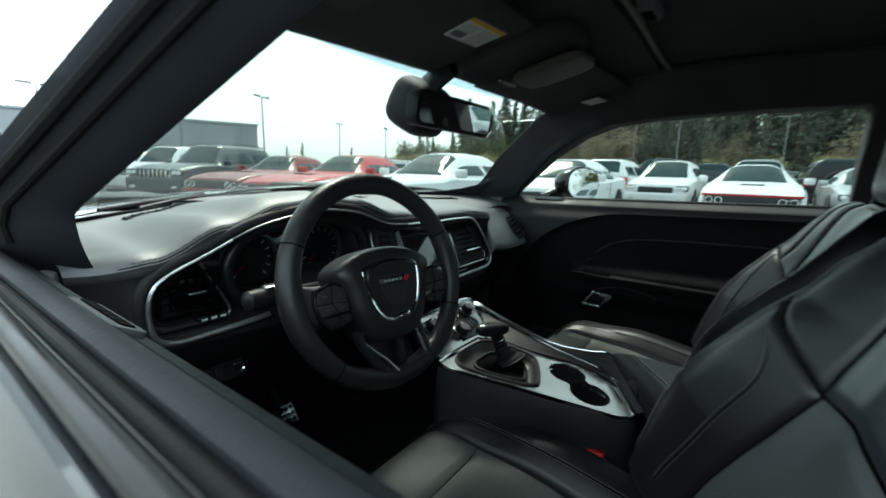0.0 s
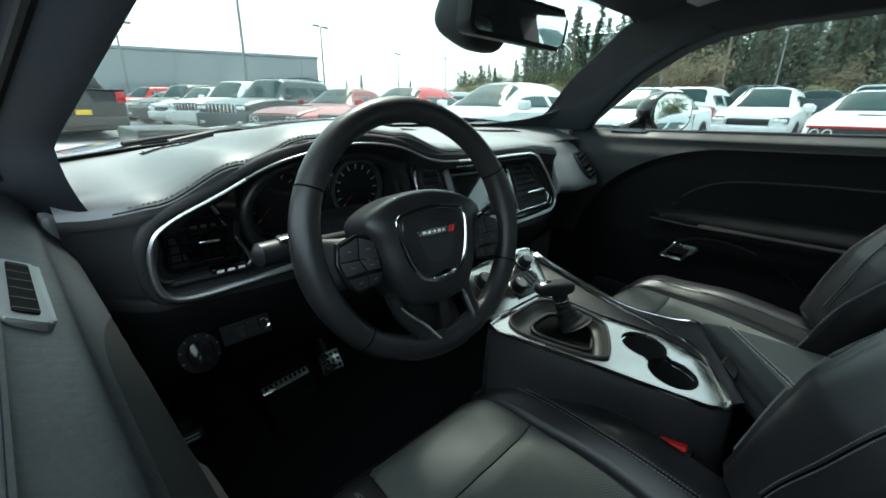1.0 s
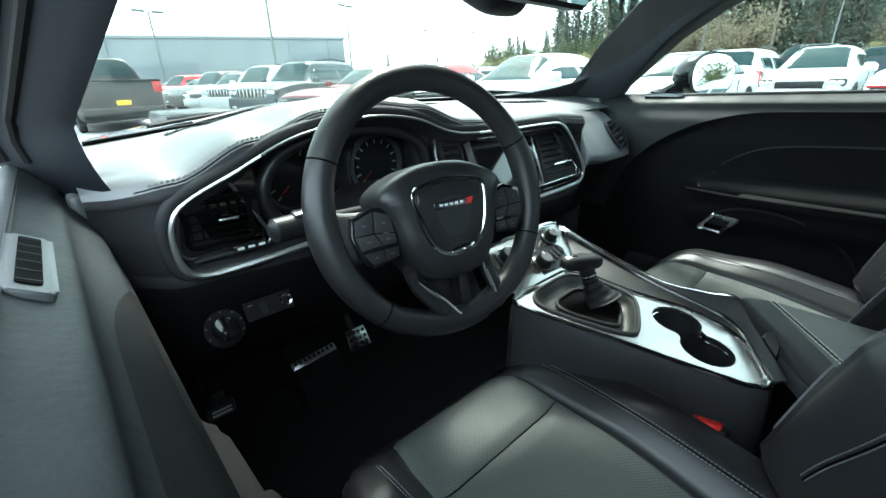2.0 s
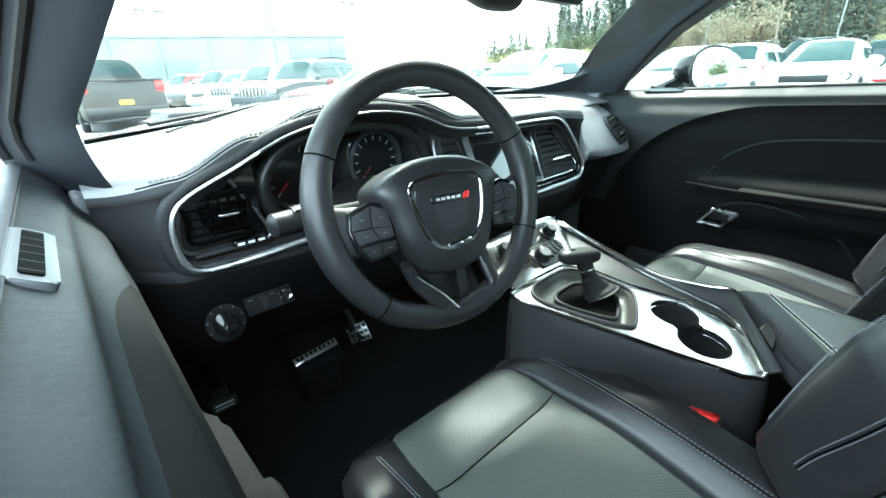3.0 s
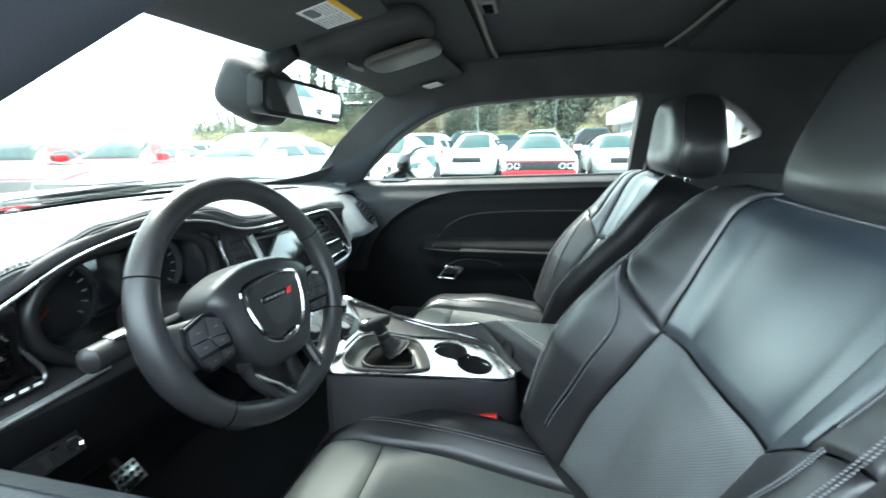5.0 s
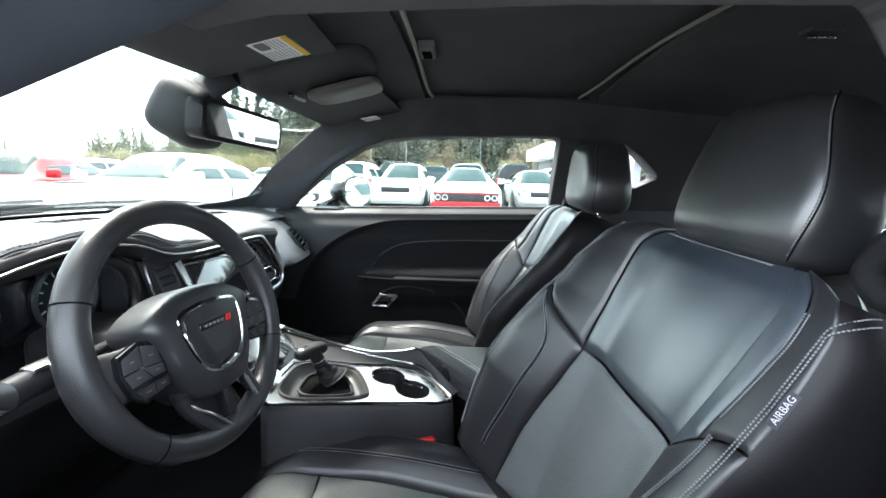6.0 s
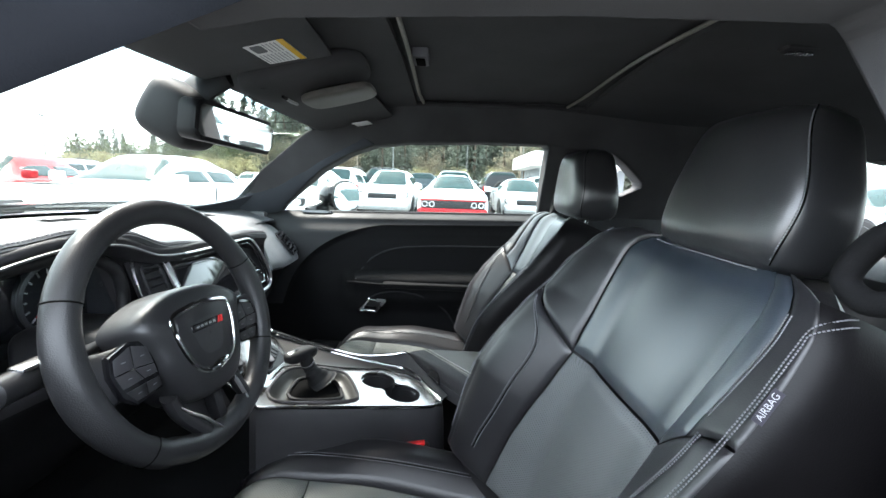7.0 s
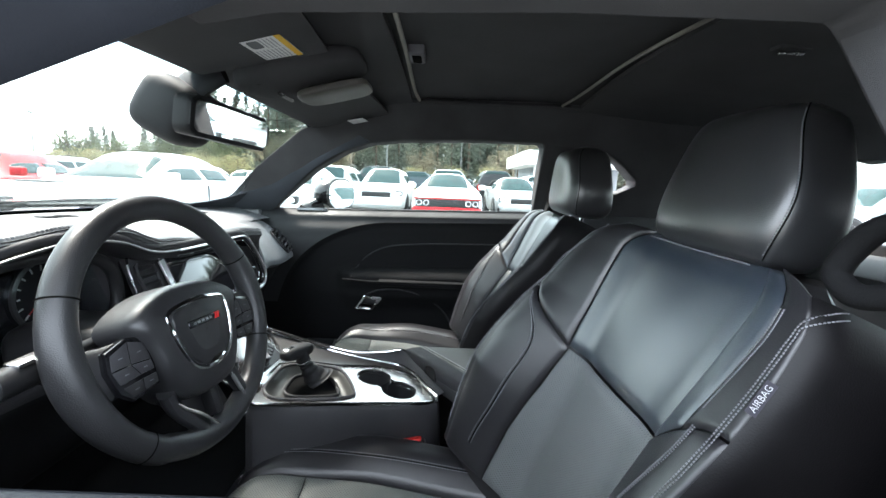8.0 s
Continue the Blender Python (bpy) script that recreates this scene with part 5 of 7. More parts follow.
def seat(cx, outer, name, label, head, lean, deep):
    """A bucket seat; outer: +1 or -1, the side of its door."""
    st = thing(name, (cx, -0.3, 0.235), label, "car seat", "front seats")
    B = lambda u, s: back_at(cx, u, s, outer)
    C = lambda u, s: cush_at(cx, u, s)
    ins = lambda s: lin([(0, 0.62), (0.175, 0.60), (0.35, 0.56), (0.53, 0.535), (0.75, 0.60), (1, 0.66)], s)
    strip = lambda s: lin([(0.5, 0.69), (0.65, 0.725), (0.75, 0.76), (0.85, 0.80), (1.0, 0.85)], s)
    yoke = lambda s: lin([(0.5, 0.535), (0.62, 0.57), (0.8, 0.63), (1.0, 0.72)], s)
    inn = lambda s: (0.93 if outer < 0 else 1.0) * ins(s)
    yin = lambda s: lin([(0.5, 0.93), (1.0, 0.87)], s) * yoke(s) if outer < 0 else yoke(s)
    side = lambda k, f, g: (lambda s: k * (f(s) if k * outer > 0 else g(s)))
    b = part("backrest", shell(lambda u, v: B(-0.96 + 1.92 * u, -0.10 + 1.07 * v) - OUT * 0.036, 40, 24, 0.03), LEATHER_SIDE, st)
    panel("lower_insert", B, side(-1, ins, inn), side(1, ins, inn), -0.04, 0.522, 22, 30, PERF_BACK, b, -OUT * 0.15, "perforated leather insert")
    panel("upper_insert", B, side(-1, yoke, yin), side(1, yoke, yin), 0.531, 0.985, 22, 24, LEATHER, b, -OUT * 0.15, "smooth leather upper insert with bluish sheen in its colour")
    for s in (-1, 1):
        # the seam between bolster and shoulder: straight on the inner side, arched on the outer
        rise = (lambda i: 0.525 + 0.135 * i) if s * outer < 0 else (lambda i: 0.525 + 0.115 * (1 - (1 - i) ** 2))
        up = OUT * 0.0008
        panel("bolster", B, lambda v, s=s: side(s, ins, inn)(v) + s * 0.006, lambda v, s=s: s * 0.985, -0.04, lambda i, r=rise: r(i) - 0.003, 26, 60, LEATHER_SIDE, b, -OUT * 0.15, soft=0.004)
        facing = s * outer > 0
        if facing:
            panel("shoulder_strip", B, lambda v, s=s: s * (yoke(v) + 0.006), lambda v, s=s: s * strip(v), lambda i, r=rise: r(0.36 * i) + 0.003, 0.975, 12, 40, LEATHER, b, -OUT * 0.15, "smooth leather strip beside the upper insert, in the same sheen colour", soft=0.003)
        panel("shoulder", B, lambda v, s=s, f=facing: s * ((strip(v) if f else yin(v)) + 0.006), lambda v, s=s: s * 0.985, lambda i, r=rise, f=facing: r(0.36 + 0.64 * i if f else i) + 0.003, lambda i, k=s: 0.985 - 0.045 * i * i * (k * outer > 0), 26, 48, LEATHER_SIDE, b, -OUT * 0.15, soft=0.004)
        # Shade is put into the side wall's darker colour.
        panel("side_wall", B, s * 0.987, s * 1.42, -0.06, 0.94 if s * outer > 0 else 0.985, 18, 60, SEATSHADE, b, -OUT * 0.15, soft=0.001)
        if facing:
            edge = [(0.93, 0.03), (0.92, 0.3), (0.915, 0.55), (0.918, 0.70), (0.925, 0.78), (0.94, 0.85), (0.975, 0.89), (1.03, 0.922), (1.06, 0.935)]
        else:
            edge = [(0.955, v) for v in (0.03, 0.3, 0.55, 0.7, 0.8, 0.95)]
        for q in (0.0, 0.02):
            stitches(b, lambda u, v: B(u, v) + up, [(s * (u + q * (u < 0.96)), v - 0.012 * (u > 0.96) * (q > 0)) for u, v in edge], 140 if facing else 150)
        if s * outer < 0:
            fold = [(0.90, 0.620), (0.82, 0.585), (0.69, 0.515), (0.645, 0.445), (0.65, 0.32), (0.665, 0.2), (0.69, 0.10), (0.70, 0.04)]
        else:
            fold = [(0.80, 0.62), (0.79, 0.54), (0.745, 0.42), (0.72, 0.30), (0.71, 0.18), (0.71, 0.06)]
        for q in (0.0, 0.018):
            stitches(b, lambda u, v: B(u, v) + up, [(s * (u + q), v) for u, v in fold], 96)
        part("bolster_seam", tube(spline([B(s * (u + 0.009), v) for u, v in fold], 8), 0.0013, 5), SEAM, b, "dark sewn seam")
        if facing:
            for q in (0.03, 0.05):
                stitches(b, lambda u, v: B(u, v) + up, [(s * (strip(v) + q), v) for v in (0.66, 0.72, 0.78, 0.84, 0.90)], 42)
    part("top_seam", tube(spline([B(u, 0.965) + OUT * 0.001 for u in (-0.55, -0.3, 0.0, 0.3, 0.55)], 6), 0.0012, 5), STITCH, b, "pale thread along the top seam")
    c = part("cushion", shell(lambda u, v: C(-0.95 + 1.9 * u, 1.0 * v) - Vector((0, 0, 0.022)), 36, 20, 0.03), LEATHER_SIDE, st)
    ci = lambda s: lerp([(0, 0.52), (0.7, 0.56), (1.06, 0.60)], s)
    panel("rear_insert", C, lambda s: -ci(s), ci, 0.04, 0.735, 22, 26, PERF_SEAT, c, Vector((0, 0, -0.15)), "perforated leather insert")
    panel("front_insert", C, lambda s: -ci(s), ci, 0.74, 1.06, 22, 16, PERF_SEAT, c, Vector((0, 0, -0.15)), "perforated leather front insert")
    for s in (-1, 1):
        panel("thigh_bolster", C, lambda v, s=s: s * (ci(v) + 0.006), lambda v, s=s: s * 0.99, 0.0, 1.05, 14, 30, LEATHER_SIDE, c, Vector((0, 0, -0.15)))
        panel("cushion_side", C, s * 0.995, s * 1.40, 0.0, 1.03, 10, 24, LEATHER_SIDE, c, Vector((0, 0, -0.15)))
        for q in (0.0, 0.02):
            stitches(c, lambda u, v: C(u, v) + Vector((0, 0, 0.0008)), [(s * (0.70 + q), 0.1), (s * (0.70 + q), 0.5), (s * (0.74 + q), 0.85), (s * (0.80 + q), 1.0)], 90)
        part("cushion_seam", tube(spline([C(s * 0.71, 0.1), C(s * 0.71, 0.5), C(s * 0.75, 0.85), C(s * 0.81, 1.0)], 8), 0.0013, 5), SEAM, c, "dark sewn seam")
    panel("front_roll", C, -1.0, 1.0, 1.0, 1.14, 20, 8, LEATHER_SIDE, c, Vector((0, 0, -0.15)))
    part("seat_base", rbox((cx - 0.22, -0.50, 0.24), (cx + 0.22, -0.02, 0.40), 0.02), BLACK, st)
    # head rest
    hm = axes((cx, -0.828, head), (1, 0, 0), (0, -lean, 0.96))
    bm = bmesh.new()

    def pillow(u, v):
        a = 2 * math.pi * u
        z = -0.100 + 0.212 * v
        e = (1 - abs(2 * v - 1) ** 6) ** 0.5
        w = lerp([(0, 0.140), (0.35, 0.148), (1, 0.108)], v)
        x = math.copysign(abs(math.cos(a)) ** 0.34, math.cos(a)) * w * (0.8 + 0.2 * e)
        y = math.copysign(abs(math.sin(a)) ** 0.42, math.sin(a)) * deep * (0.35 + 0.65 * e)
        if y < 0:
            y *= 1.12 - 0.45 * v
        return hm @ Vector((x, z, -y - 0.012 * math.cos(math.pi * x / 0.29) * (y > 0)))
    ring = grid(bm, pillow, 48, 22, wrap=True)
    bm.faces.new([r[0] for r in ring])
    bm.faces.new([r[-1] for r in ring])
    h = part("headrest", bm, HEADSKIN, st, "padded leather headrest", sharp=70)
    for s in (-1, 1):
        k = (math.pi - 0.42) / (2 * math.pi) if s < 0 else 0.42 / (2 * math.pi)
        part("headrest_seam", tube([pillow(k, 0.03 + 0.94 * i / 30) for i in range(31)], 0.0010, 6), SEAM, h, "dark sewn seam")
        stitches(h, lambda u, v: pillow(u, v) + OUT * 0.0006, [(k + 0.007 * s, 0.06 + 0.88 * i / 8) for i in range(9)], 52)
        part("post", tube([hm @ Vector((s * 0.06, -0.15, 0)), hm @ Vector((s * 0.06, -0.06, 0))], 0.0065, 10), CHROME, st, "chrome headrest post")
    return st


seat(-0.382, -1, "driver_seat", "black leather bucket seat with perforated inserts and pale stitching", 1.104, 0.27, 0.054)
seat(0.385, 1, "passenger_seat", "black leather bucket seat with perforated inserts beside the closed door", 1.112, 0.08, 0.070)

PALEPRINT = mat("pale_grey_print", (0.34, 0.34, 0.36), 0.7, bump=0.0)
TAGCLOTH = mat("woven_tag_cloth", (0.022, 0.02, 0.028), 0.9, bump=0.2, grain=900)
# ---- airbag tag on the driver seat ----
tag = thing("airbag_tag", (-0.60, -0.70, 0.86), "grey woven side airbag tag sewn to the seat", "label")
SPOT = [back_at(-0.382, u, v, -1) for u, v in ((-0.975, 0.735), (-0.977, 0.77), (-1.03, 0.735))]
tg = axes(SPOT[0], SPOT[1] - SPOT[0], SPOT[0] - SPOT[2])
tg = tg @ Matrix.Translation((0, 0, 0.0015)) @ Matrix.Scale(0.58, 4)
part("cloth", plate([(-0.033, -0.009), (0.033, -0.009), (0.033, 0.009), (-0.033, 0.009)], tg, 0.002), TAGCLOTH, tag)
fc = bpy.data.curves.new("letters", "FONT")
fc.body, fc.size, fc.extrude, fc.align_x, fc.align_y = "AIRBAG", 0.0155, 0.0004, "CENTER", "CENTER"
tx = new("letters", fc)
tx.data.materials.append(PALEPRINT)
tx.matrix_basis = tg @ Matrix.Translation((0, 0, 0.0026))
hang(tx, tag)

# ---- rear seat ----
rs = thing("bench_seat", (0, -1.3, 0.235), "black leather rear bench seat", "car seat")
part("bench", rbox((-0.66, -1.50, 0.30), (0.66, -1.02, 0.47), 0.05, 4), LEATHER_SIDE, rs)
part("bench_back", rbox((-0.64, -0.07, 0), (0.64, 0.07, 0.50), 0.05, 4, m=pose(0, -1.44, 0.42, 20)), LEATHER_SIDE, rs)

# ---- belts and buckles ----
bk = thing("belt_buckle", (-0.106, -0.33, 0.40), "black seat belt buckle with red release button", "buckle")
bmx = pose(-0.134, -0.333, 0.507, -10, 12, 0)
part("case", rbox((-0.013, -0.030, -0.09), (0.013, 0.030, 0.012), 0.005, 2, m=bmx), BLACK, bk)
part("release_button", rbox((-0.010, -0.022, 0.008), (0.010, 0.022, 0.018), 0.003, 2, m=bmx), RED, bk, "red release button")
for s, name in ((1, "seat_belt"), (-1, "seat_belt")):
    sb = thing(name, (s * 0.68, -0.80, 0.3), "black seat belt with a plastic guide beside the pillar", "seat belt", "front belts")
    part("webbing", shell(lambda u, v: Vector((s * (0.70 - 0.06 * v), -0.83 - 0.045 * u, 0.45 + 0.72 * v)), 2, 10, 0.002), BLACK, sb)
    ring = spline([(s * 0.593, -0.785, 1.024), (s * 0.601, -0.79, 1.052), (s * 0.620, -0.795, 1.074), (s * 0.649, -0.80, 1.080), (s * 0.668, -0.80, 1.049), (s * 0.650, -0.79, 1.018), (s * 0.618, -0.785, 1.008)], 5, closed=True)
    part("guide", tube(ring, 0.0125, 10, closed=True), DOORLOW, sb, "black leather belt guide loop")

# ---- pedals and knee area ----
PAD = mat("perforated_pedal_metal", (0.5, 0.5, 0.5), 0.3, 0.9, grain=60, bump=0.4)
bp = thing("brake_pedal", (-0.25, 0.56, 0.30), "bright metal brake pedal with rubber studs", "pedal")
pm2 = axes((-0.255, 0.555, 0.317), (1, 0, 0), (0, 0.55, 0.83))
pd = part("pedal_plate", plate([(-0.035, -0.03), (0.035, -0.03), (0.032, 0.03), (-0.032, 0.03)], pm2, 0.006, 0.002), PAD, bp)
for i in range(4):
    for j in range(3):
        part("stud", lathe([(0.006, 0.005), (0.005, 0.009)], pm2 @ Matrix.Translation((-0.024 + 0.016 * i, -0.018 + 0.018 * j, 0)), 10), RUBBER, pd)
part("arm", tube([(-0.255, 0.57, 0.33), (-0.26, 0.66, 0.45), (-0.27, 0.70, 0.60)], 0.010, 8), BLACK, bp)
fp = thing("foot_rest", (-0.42, 0.52, 0.30), "dark footrest with a bright ribbed metal strip", "foot rest")
fm = axes((-0.418, 0.50, 0.365), (0.119, 0.0, 0.01), (0, 0.75, 0.65))
part("base", plate([(-0.065, -0.06), (0.065, -0.06), (0.065, 0.08), (-0.065, 0.08)], fm @ Matrix.Translation((0, 0, -0.012)), 0.012, 0.003), CARPET, fp)
part("bracket", rbox((-0.475, 0.46, 0.234), (-0.365, 0.62, 0.345), 0.01), CARPET, fp)
strip = part("metal_strip", plate([(-0.062, -0.014), (0.062, -0.014), (0.062, 0.006), (-0.062, 0.006)], fm, 0.003, 0.001), PAD, fp, "bright ribbed metal strip")
for i in range(9):
    part("rib", rbox((-0.055 + 0.013 * i, -0.006, 0.003), (-0.049 + 0.013 * i, 0.004, 0.006), 0.001, 1, m=fm), RUBBER, strip)
hr = thing("bonnet_release", (-0.676, 0.40, 0.45), "black bonnet release lever below the dashboard", "lever")
part("bracket", rbox((-0.690, 0.365, 0.440), (-0.662, 0.47, 0.475), 0.006), BLACK, hr)
pull = part("pull", rbox((-0.702, 0.350, 0.425), (-0.650, 0.368, 0.457), 0.006, 2), BLACK, hr)
for k in range(2):
    part("print_bar", rbox((-0.694, 0.3485, 0.444 - 0.009 * k), (-0.658, 0.3502, 0.448 - 0.009 * k), 0), PALEPRINT, pull)
kn = thing("headlamp_switch", (-0.665, 0.20, 0.68), "round black headlamp switch with white marks", "switch")
km = axes((-0.66, 0.218, 0.685), (1, 0, 0), (0, 0.45, 0.9))
part("ring", lathe([(0.030, 0), (0.030, 0.002), (0.027, 0.003), (0.022, 0.003)], km, 28), KNEE, kn)
part("knob", lathe([(0.020, 0.004), (0.019, 0.016), (0.016, 0.018), (0.001, 0.018)], km, 24), GLOSSBLACK, kn)
for k in range(7):
    a = radians(200 - 37 * k)
    part("mark", rbox((0.0255, -0.0012, 0.0025), (0.0280, 0.0012, 0.0038), 0, m=km @ Matrix.Rotation(a, 4, "Z")), GREYPRINT, kn)
dm = thing("dimmer_switch", (-0.59, 0.20, 0.69), "small black dimmer switch panel with white marks", "switch")
km = axes((-0.592, 0.213, 0.70), (1, 0, 0), (0, 0.45, 0.9))
part("plate", rbox((-0.036, -0.016, 0), (0.042, 0.016, 0.002), 0.001, 1, m=km), KNEE, dm)
part("wheel", rbox((-0.012, -0.012, 0.003), (0.0, 0.010, 0.006), 0.002, 1, m=km), MATT, dm)
for k in range(4):
    part("mark", rbox((-0.03 + 0.017 * k, 0.008, 0.0035), (-0.022 + 0.017 * k, 0.0105, 0.0046), 0, m=km), SATIN, dm)
part("button_ring", lathe([(0.011, 0.003), (0.010, 0.006), (0.007, 0.004)], km @ Matrix.Translation((0.03, 0.0, 0)), 18, caps=False), SATIN, dm)

# ---- mirror, visors, overhead console ----
rm = thing("rear_view_mirror", (0.0, 0.16, 1.20), "black rear-view mirror below a sensor cover", "mirror")
mc = Vector((-0.018, 0.108, 1.211))
mm = axes(mc, (0.27, -0.040, -0.014), (-0.02, -0.10, 1))


part("housing", plate(rounded(0.138, 0.041, 0.02), mm @ Matrix.Translation((0, 0, -0.035)), 0.040, 0.012), MATT, rm)
part("mirror_glass", plate(rounded(0.128, 0.032, 0.014), mm @ Matrix.Translation((0, 0, 0.0055)), 0.001), MIRROR, rm, "mirror glass", sharp=20)
part("stem", tube([mc + Vector((0, 0.03, 0.01)), mc + Vector((0, 0.09, 0.06))], 0.012, 10), BLACK, rm)
bm = blob(pose(0.0, 0.245, 1.243, 28), (0.074, 0.074, 0.070), 0.55)
for q in bm.verts:
    q.co.x = q.co.x * (1 - 1.6 * max(0.0, q.co.z - 1.25))
part("sensor_cover", bm, MATT, rm, "black moulded sensor cover")
part("sensor_neck", tube([(0.0, 0.225, 1.285), (0.005, 0.185, 1.318), (0.01, 0.145, 1.345)], [0.062, 0.058, 0.060], 14, flat=0.35), MATT, rm, "black neck up to the header")


def visor(s, name, label):
    v = thing(name, (s * 0.35, 0.0, 1.33), label, "sun visor", "sun visors")
    bm = bmesh.new()

    def f(u, w):
        x = s * (0.10 + 0.46 * u)
        y = 0.135 - 0.265 * w - 0.04 * u
        p = min(u, 1 - u, w, 1 - w)
        return Vector((x, y, 1.302 + 0.055 * w - 0.02 * u - 0.006 * min(1, p * 12)))
    grid(bm, f, 20, 14)
    bmesh.ops.recalc_face_normals(bm, faces=bm.faces)
    under = min(q.co.z for q in bm.verts)
    bmesh.ops.solidify(bm, geom=bm.faces[:], thickness=0.012)
    if min(q.co.z for q in bm.verts) < under - 0.006:
        bmesh.ops.translate(bm, verts=bm.verts, vec=(0, 0, 0.012))
    part("board", bm, HEADLINE, v)
    part("hinge", tube([(s * 0.12, 0.14, 1.312), (s * 0.57, 0.11, 1.292)], 0.007, 8), BLACK, v)
    return v


vd = visor(-1, "sun_visor", "black folded sun visor with a printed warning label")
vp = visor(1, "sun_visor", "black folded sun visor with a small pale label")
lm = axes((-0.211, -0.063, 1.3295), (0.0, -1, 0.205), (-1, 0, -0.035)) @ Matrix.Diagonal((0.86, 1.6, 1, 1))
lb = part("warning_label", plate([(-0.042, -0.038), (0.042, -0.038), (0.042, 0.038), (-0.042, 0.038)], lm, 0.001), WHITE, vd, "white and yellow warning label")
part("label_head", plate([(0.029, -0.038), (0.042, -0.038), (0.042, 0.038), (0.029, 0.038)], lm @ Matrix.Translation((0, 0, 0.0012)), 0.001), YELLOW, lb)
for i in range(8):
    for j in range(2):
        if not (i < 4 and j == 1):
            part("print_bar", rbox((-0.038 + 0.008 * i, -0.034 + 0.036 * j, 0.0008), (-0.0355 + 0.008 * i, -0.002 + 0.034 * j, 0.0014), 0, m=lm), PALEPRINT, lb)
part("pictogram", plate(rounded(0.012, 0.012, 0.005), lm @ Matrix.Translation((-0.022, 0.018, 0.0)), 0.0016), GREYPRINT, lb)
lm = axes((0.50, -0.072, 1.3045), (0, -1, 0.2), (-1, 0, -0.04))
part("vanity_label", plate([(-0.026, -0.05), (0.026, -0.05), (0.026, 0.05), (-0.026, 0.05)], lm, 0.002), WHITE, vp, "small white label")
oc = thing("overhead_console", (0.0, -0.05, 1.36), "dark grey overhead console with map lamps", "overhead console")
om = pose(0.045, -0.01, 1.320, -14)
part("pod", blob(om @ Matrix.Translation((0, -0.03, 0.02)), (0.112, 0.150, 0.030), 0.6), HEADLINE, oc)
GREYLENS = mat("grey_lamp_lens", (0.075, 0.07, 0.062), 0.55, bump=0.1, grain=150)
part("map_lamp", blob(pose(0.075, -0.105, 1.312, -13), (0.070, 0.088, 0.012), 0.5), GREYLENS, oc, "beige-grey map lamp lens")
part("lamp_rib", tube([(0.03, 0.02, 1.297), (0.08, 0.018, 1.294), (0.125, 0.02, 1.297)], 0.004, 6), DIMTRIM, oc, "thin satin rib")
for i in range(3):
    part("switch", rbox((-0.08 + 0.058 * i, 0.02, -0.006), (-0.035 + 0.058 * i, 0.06, 0.006), 0.004, 2, m=om), MATT, oc)
dl = thing("dome_lamp", (-0.15, -1.03, 1.40), "small dark dome lamp with satin slits", "lamp")
part("base", rbox((-0.185, -1.058, 1.373), (-0.15, -0.995, 1.41), 0.006), HEADLINE, dl)
for i in range(3):
    part("slit", rbox((-0.172, -1.050 + 0.018 * i, 1.366), (-0.164, -1.038 + 0.018 * i, 1.372), 0.001, 1), SATIN, dl)
gh = thing("coat_hook", (0.62, -0.75, 1.33), "small grey coat hook on the roof rail", "hook")
part("hook", tube(spline([(0.60, -0.96, 1.355), (0.585, -0.96, 1.34), (0.59, -0.96, 1.325), (0.60, -0.95, 1.33)], 4), 0.006, 8), SATIN, gh)

# ---- bonnet, cowl and wipers of the car itself ----
bn = thing("bonnet", (0, 1.5, 0.8), "dark glossy bonnet with a raised centre", "bonnet")


def bonnet_at(u, v):
    x = (2 * u - 1) * 0.86
    y = 0.96 - 0.20 * (abs(x) / 0.8) ** 2 + 1.25 * v
    a = abs(x)
    return Vector((x, y, 0.982 + 0.044 * x - 0.13 * v ** 1.6 - 0.05 * (a / 0.86) ** 4 + 0.010 * lerp([(0.18, 1), (0.30, 0)], a)))


part("panel", shell(bonnet_at, 32, 16, 0.004), BODYPAINT, bn)
for s in (-1, 1):
    part("scoop", rbox((min(s * 0.28, s * 0.50), 1.15, 0.93 + 0.015 * s), (max(s * 0.28, s * 0.50), 1.45, 0.982 + 0.017 * s), 0.012), BLACK, bn)
wp = thing("cowl", (0, 0.9, 0.95), "black plastic cowl below the windscreen", "cowl")
bm = shell(lambda u, v: Vector(((2 * u - 1) * 0.74, 0.905 - 0.33 * (2 * u - 1) ** 2 - 0.03 + 0.17 * v, 0.966 - base_drop(2 * u - 1) - 0.004 * v)), 24, 4, 0.004)
part("cowl_panel", bm, BLACK, wp)
for x0, x1 in ((-0.62, 0.02), (-0.02, 0.55)):
    w = thing("wiper", (x0, 0.7, 0.98), "black windscreen wiper at rest", "wiper", "wipers")
    pts = [Vector((x0 + (x1 - x0) * i / 12, 0.905 - 0.33 * ((x0 + (x1 - x0) * i / 12) / 0.74) ** 2 + 0.012, 0.984 + 0.008 * math.sin(math.pi * i / 12) - base_drop(x0 + (x1 - x0) * i / 12))) for i in range(13)]
    part("blade", tube(pts, 0.005, 6), RUBBER, w)
    part("arm", tube([pts[0] + Vector((0.1, 0.06, -0.005)), pts[6] + Vector((0, 0.01, 0.006))], 0.0055, 6), BLACK, w)

# ---- outer body of the car itself ----
SIDE = [(0.80, 0.905), (0.875, 0.90), (0.905, 0.88), (0.935, 0.80), (0.945, 0.6), (0.93, 0.40), (0.90, 0.25)]
body = thing("coupe_body", (0, 0, 0.2), "dark metallic painted body of the coupe", "car body")


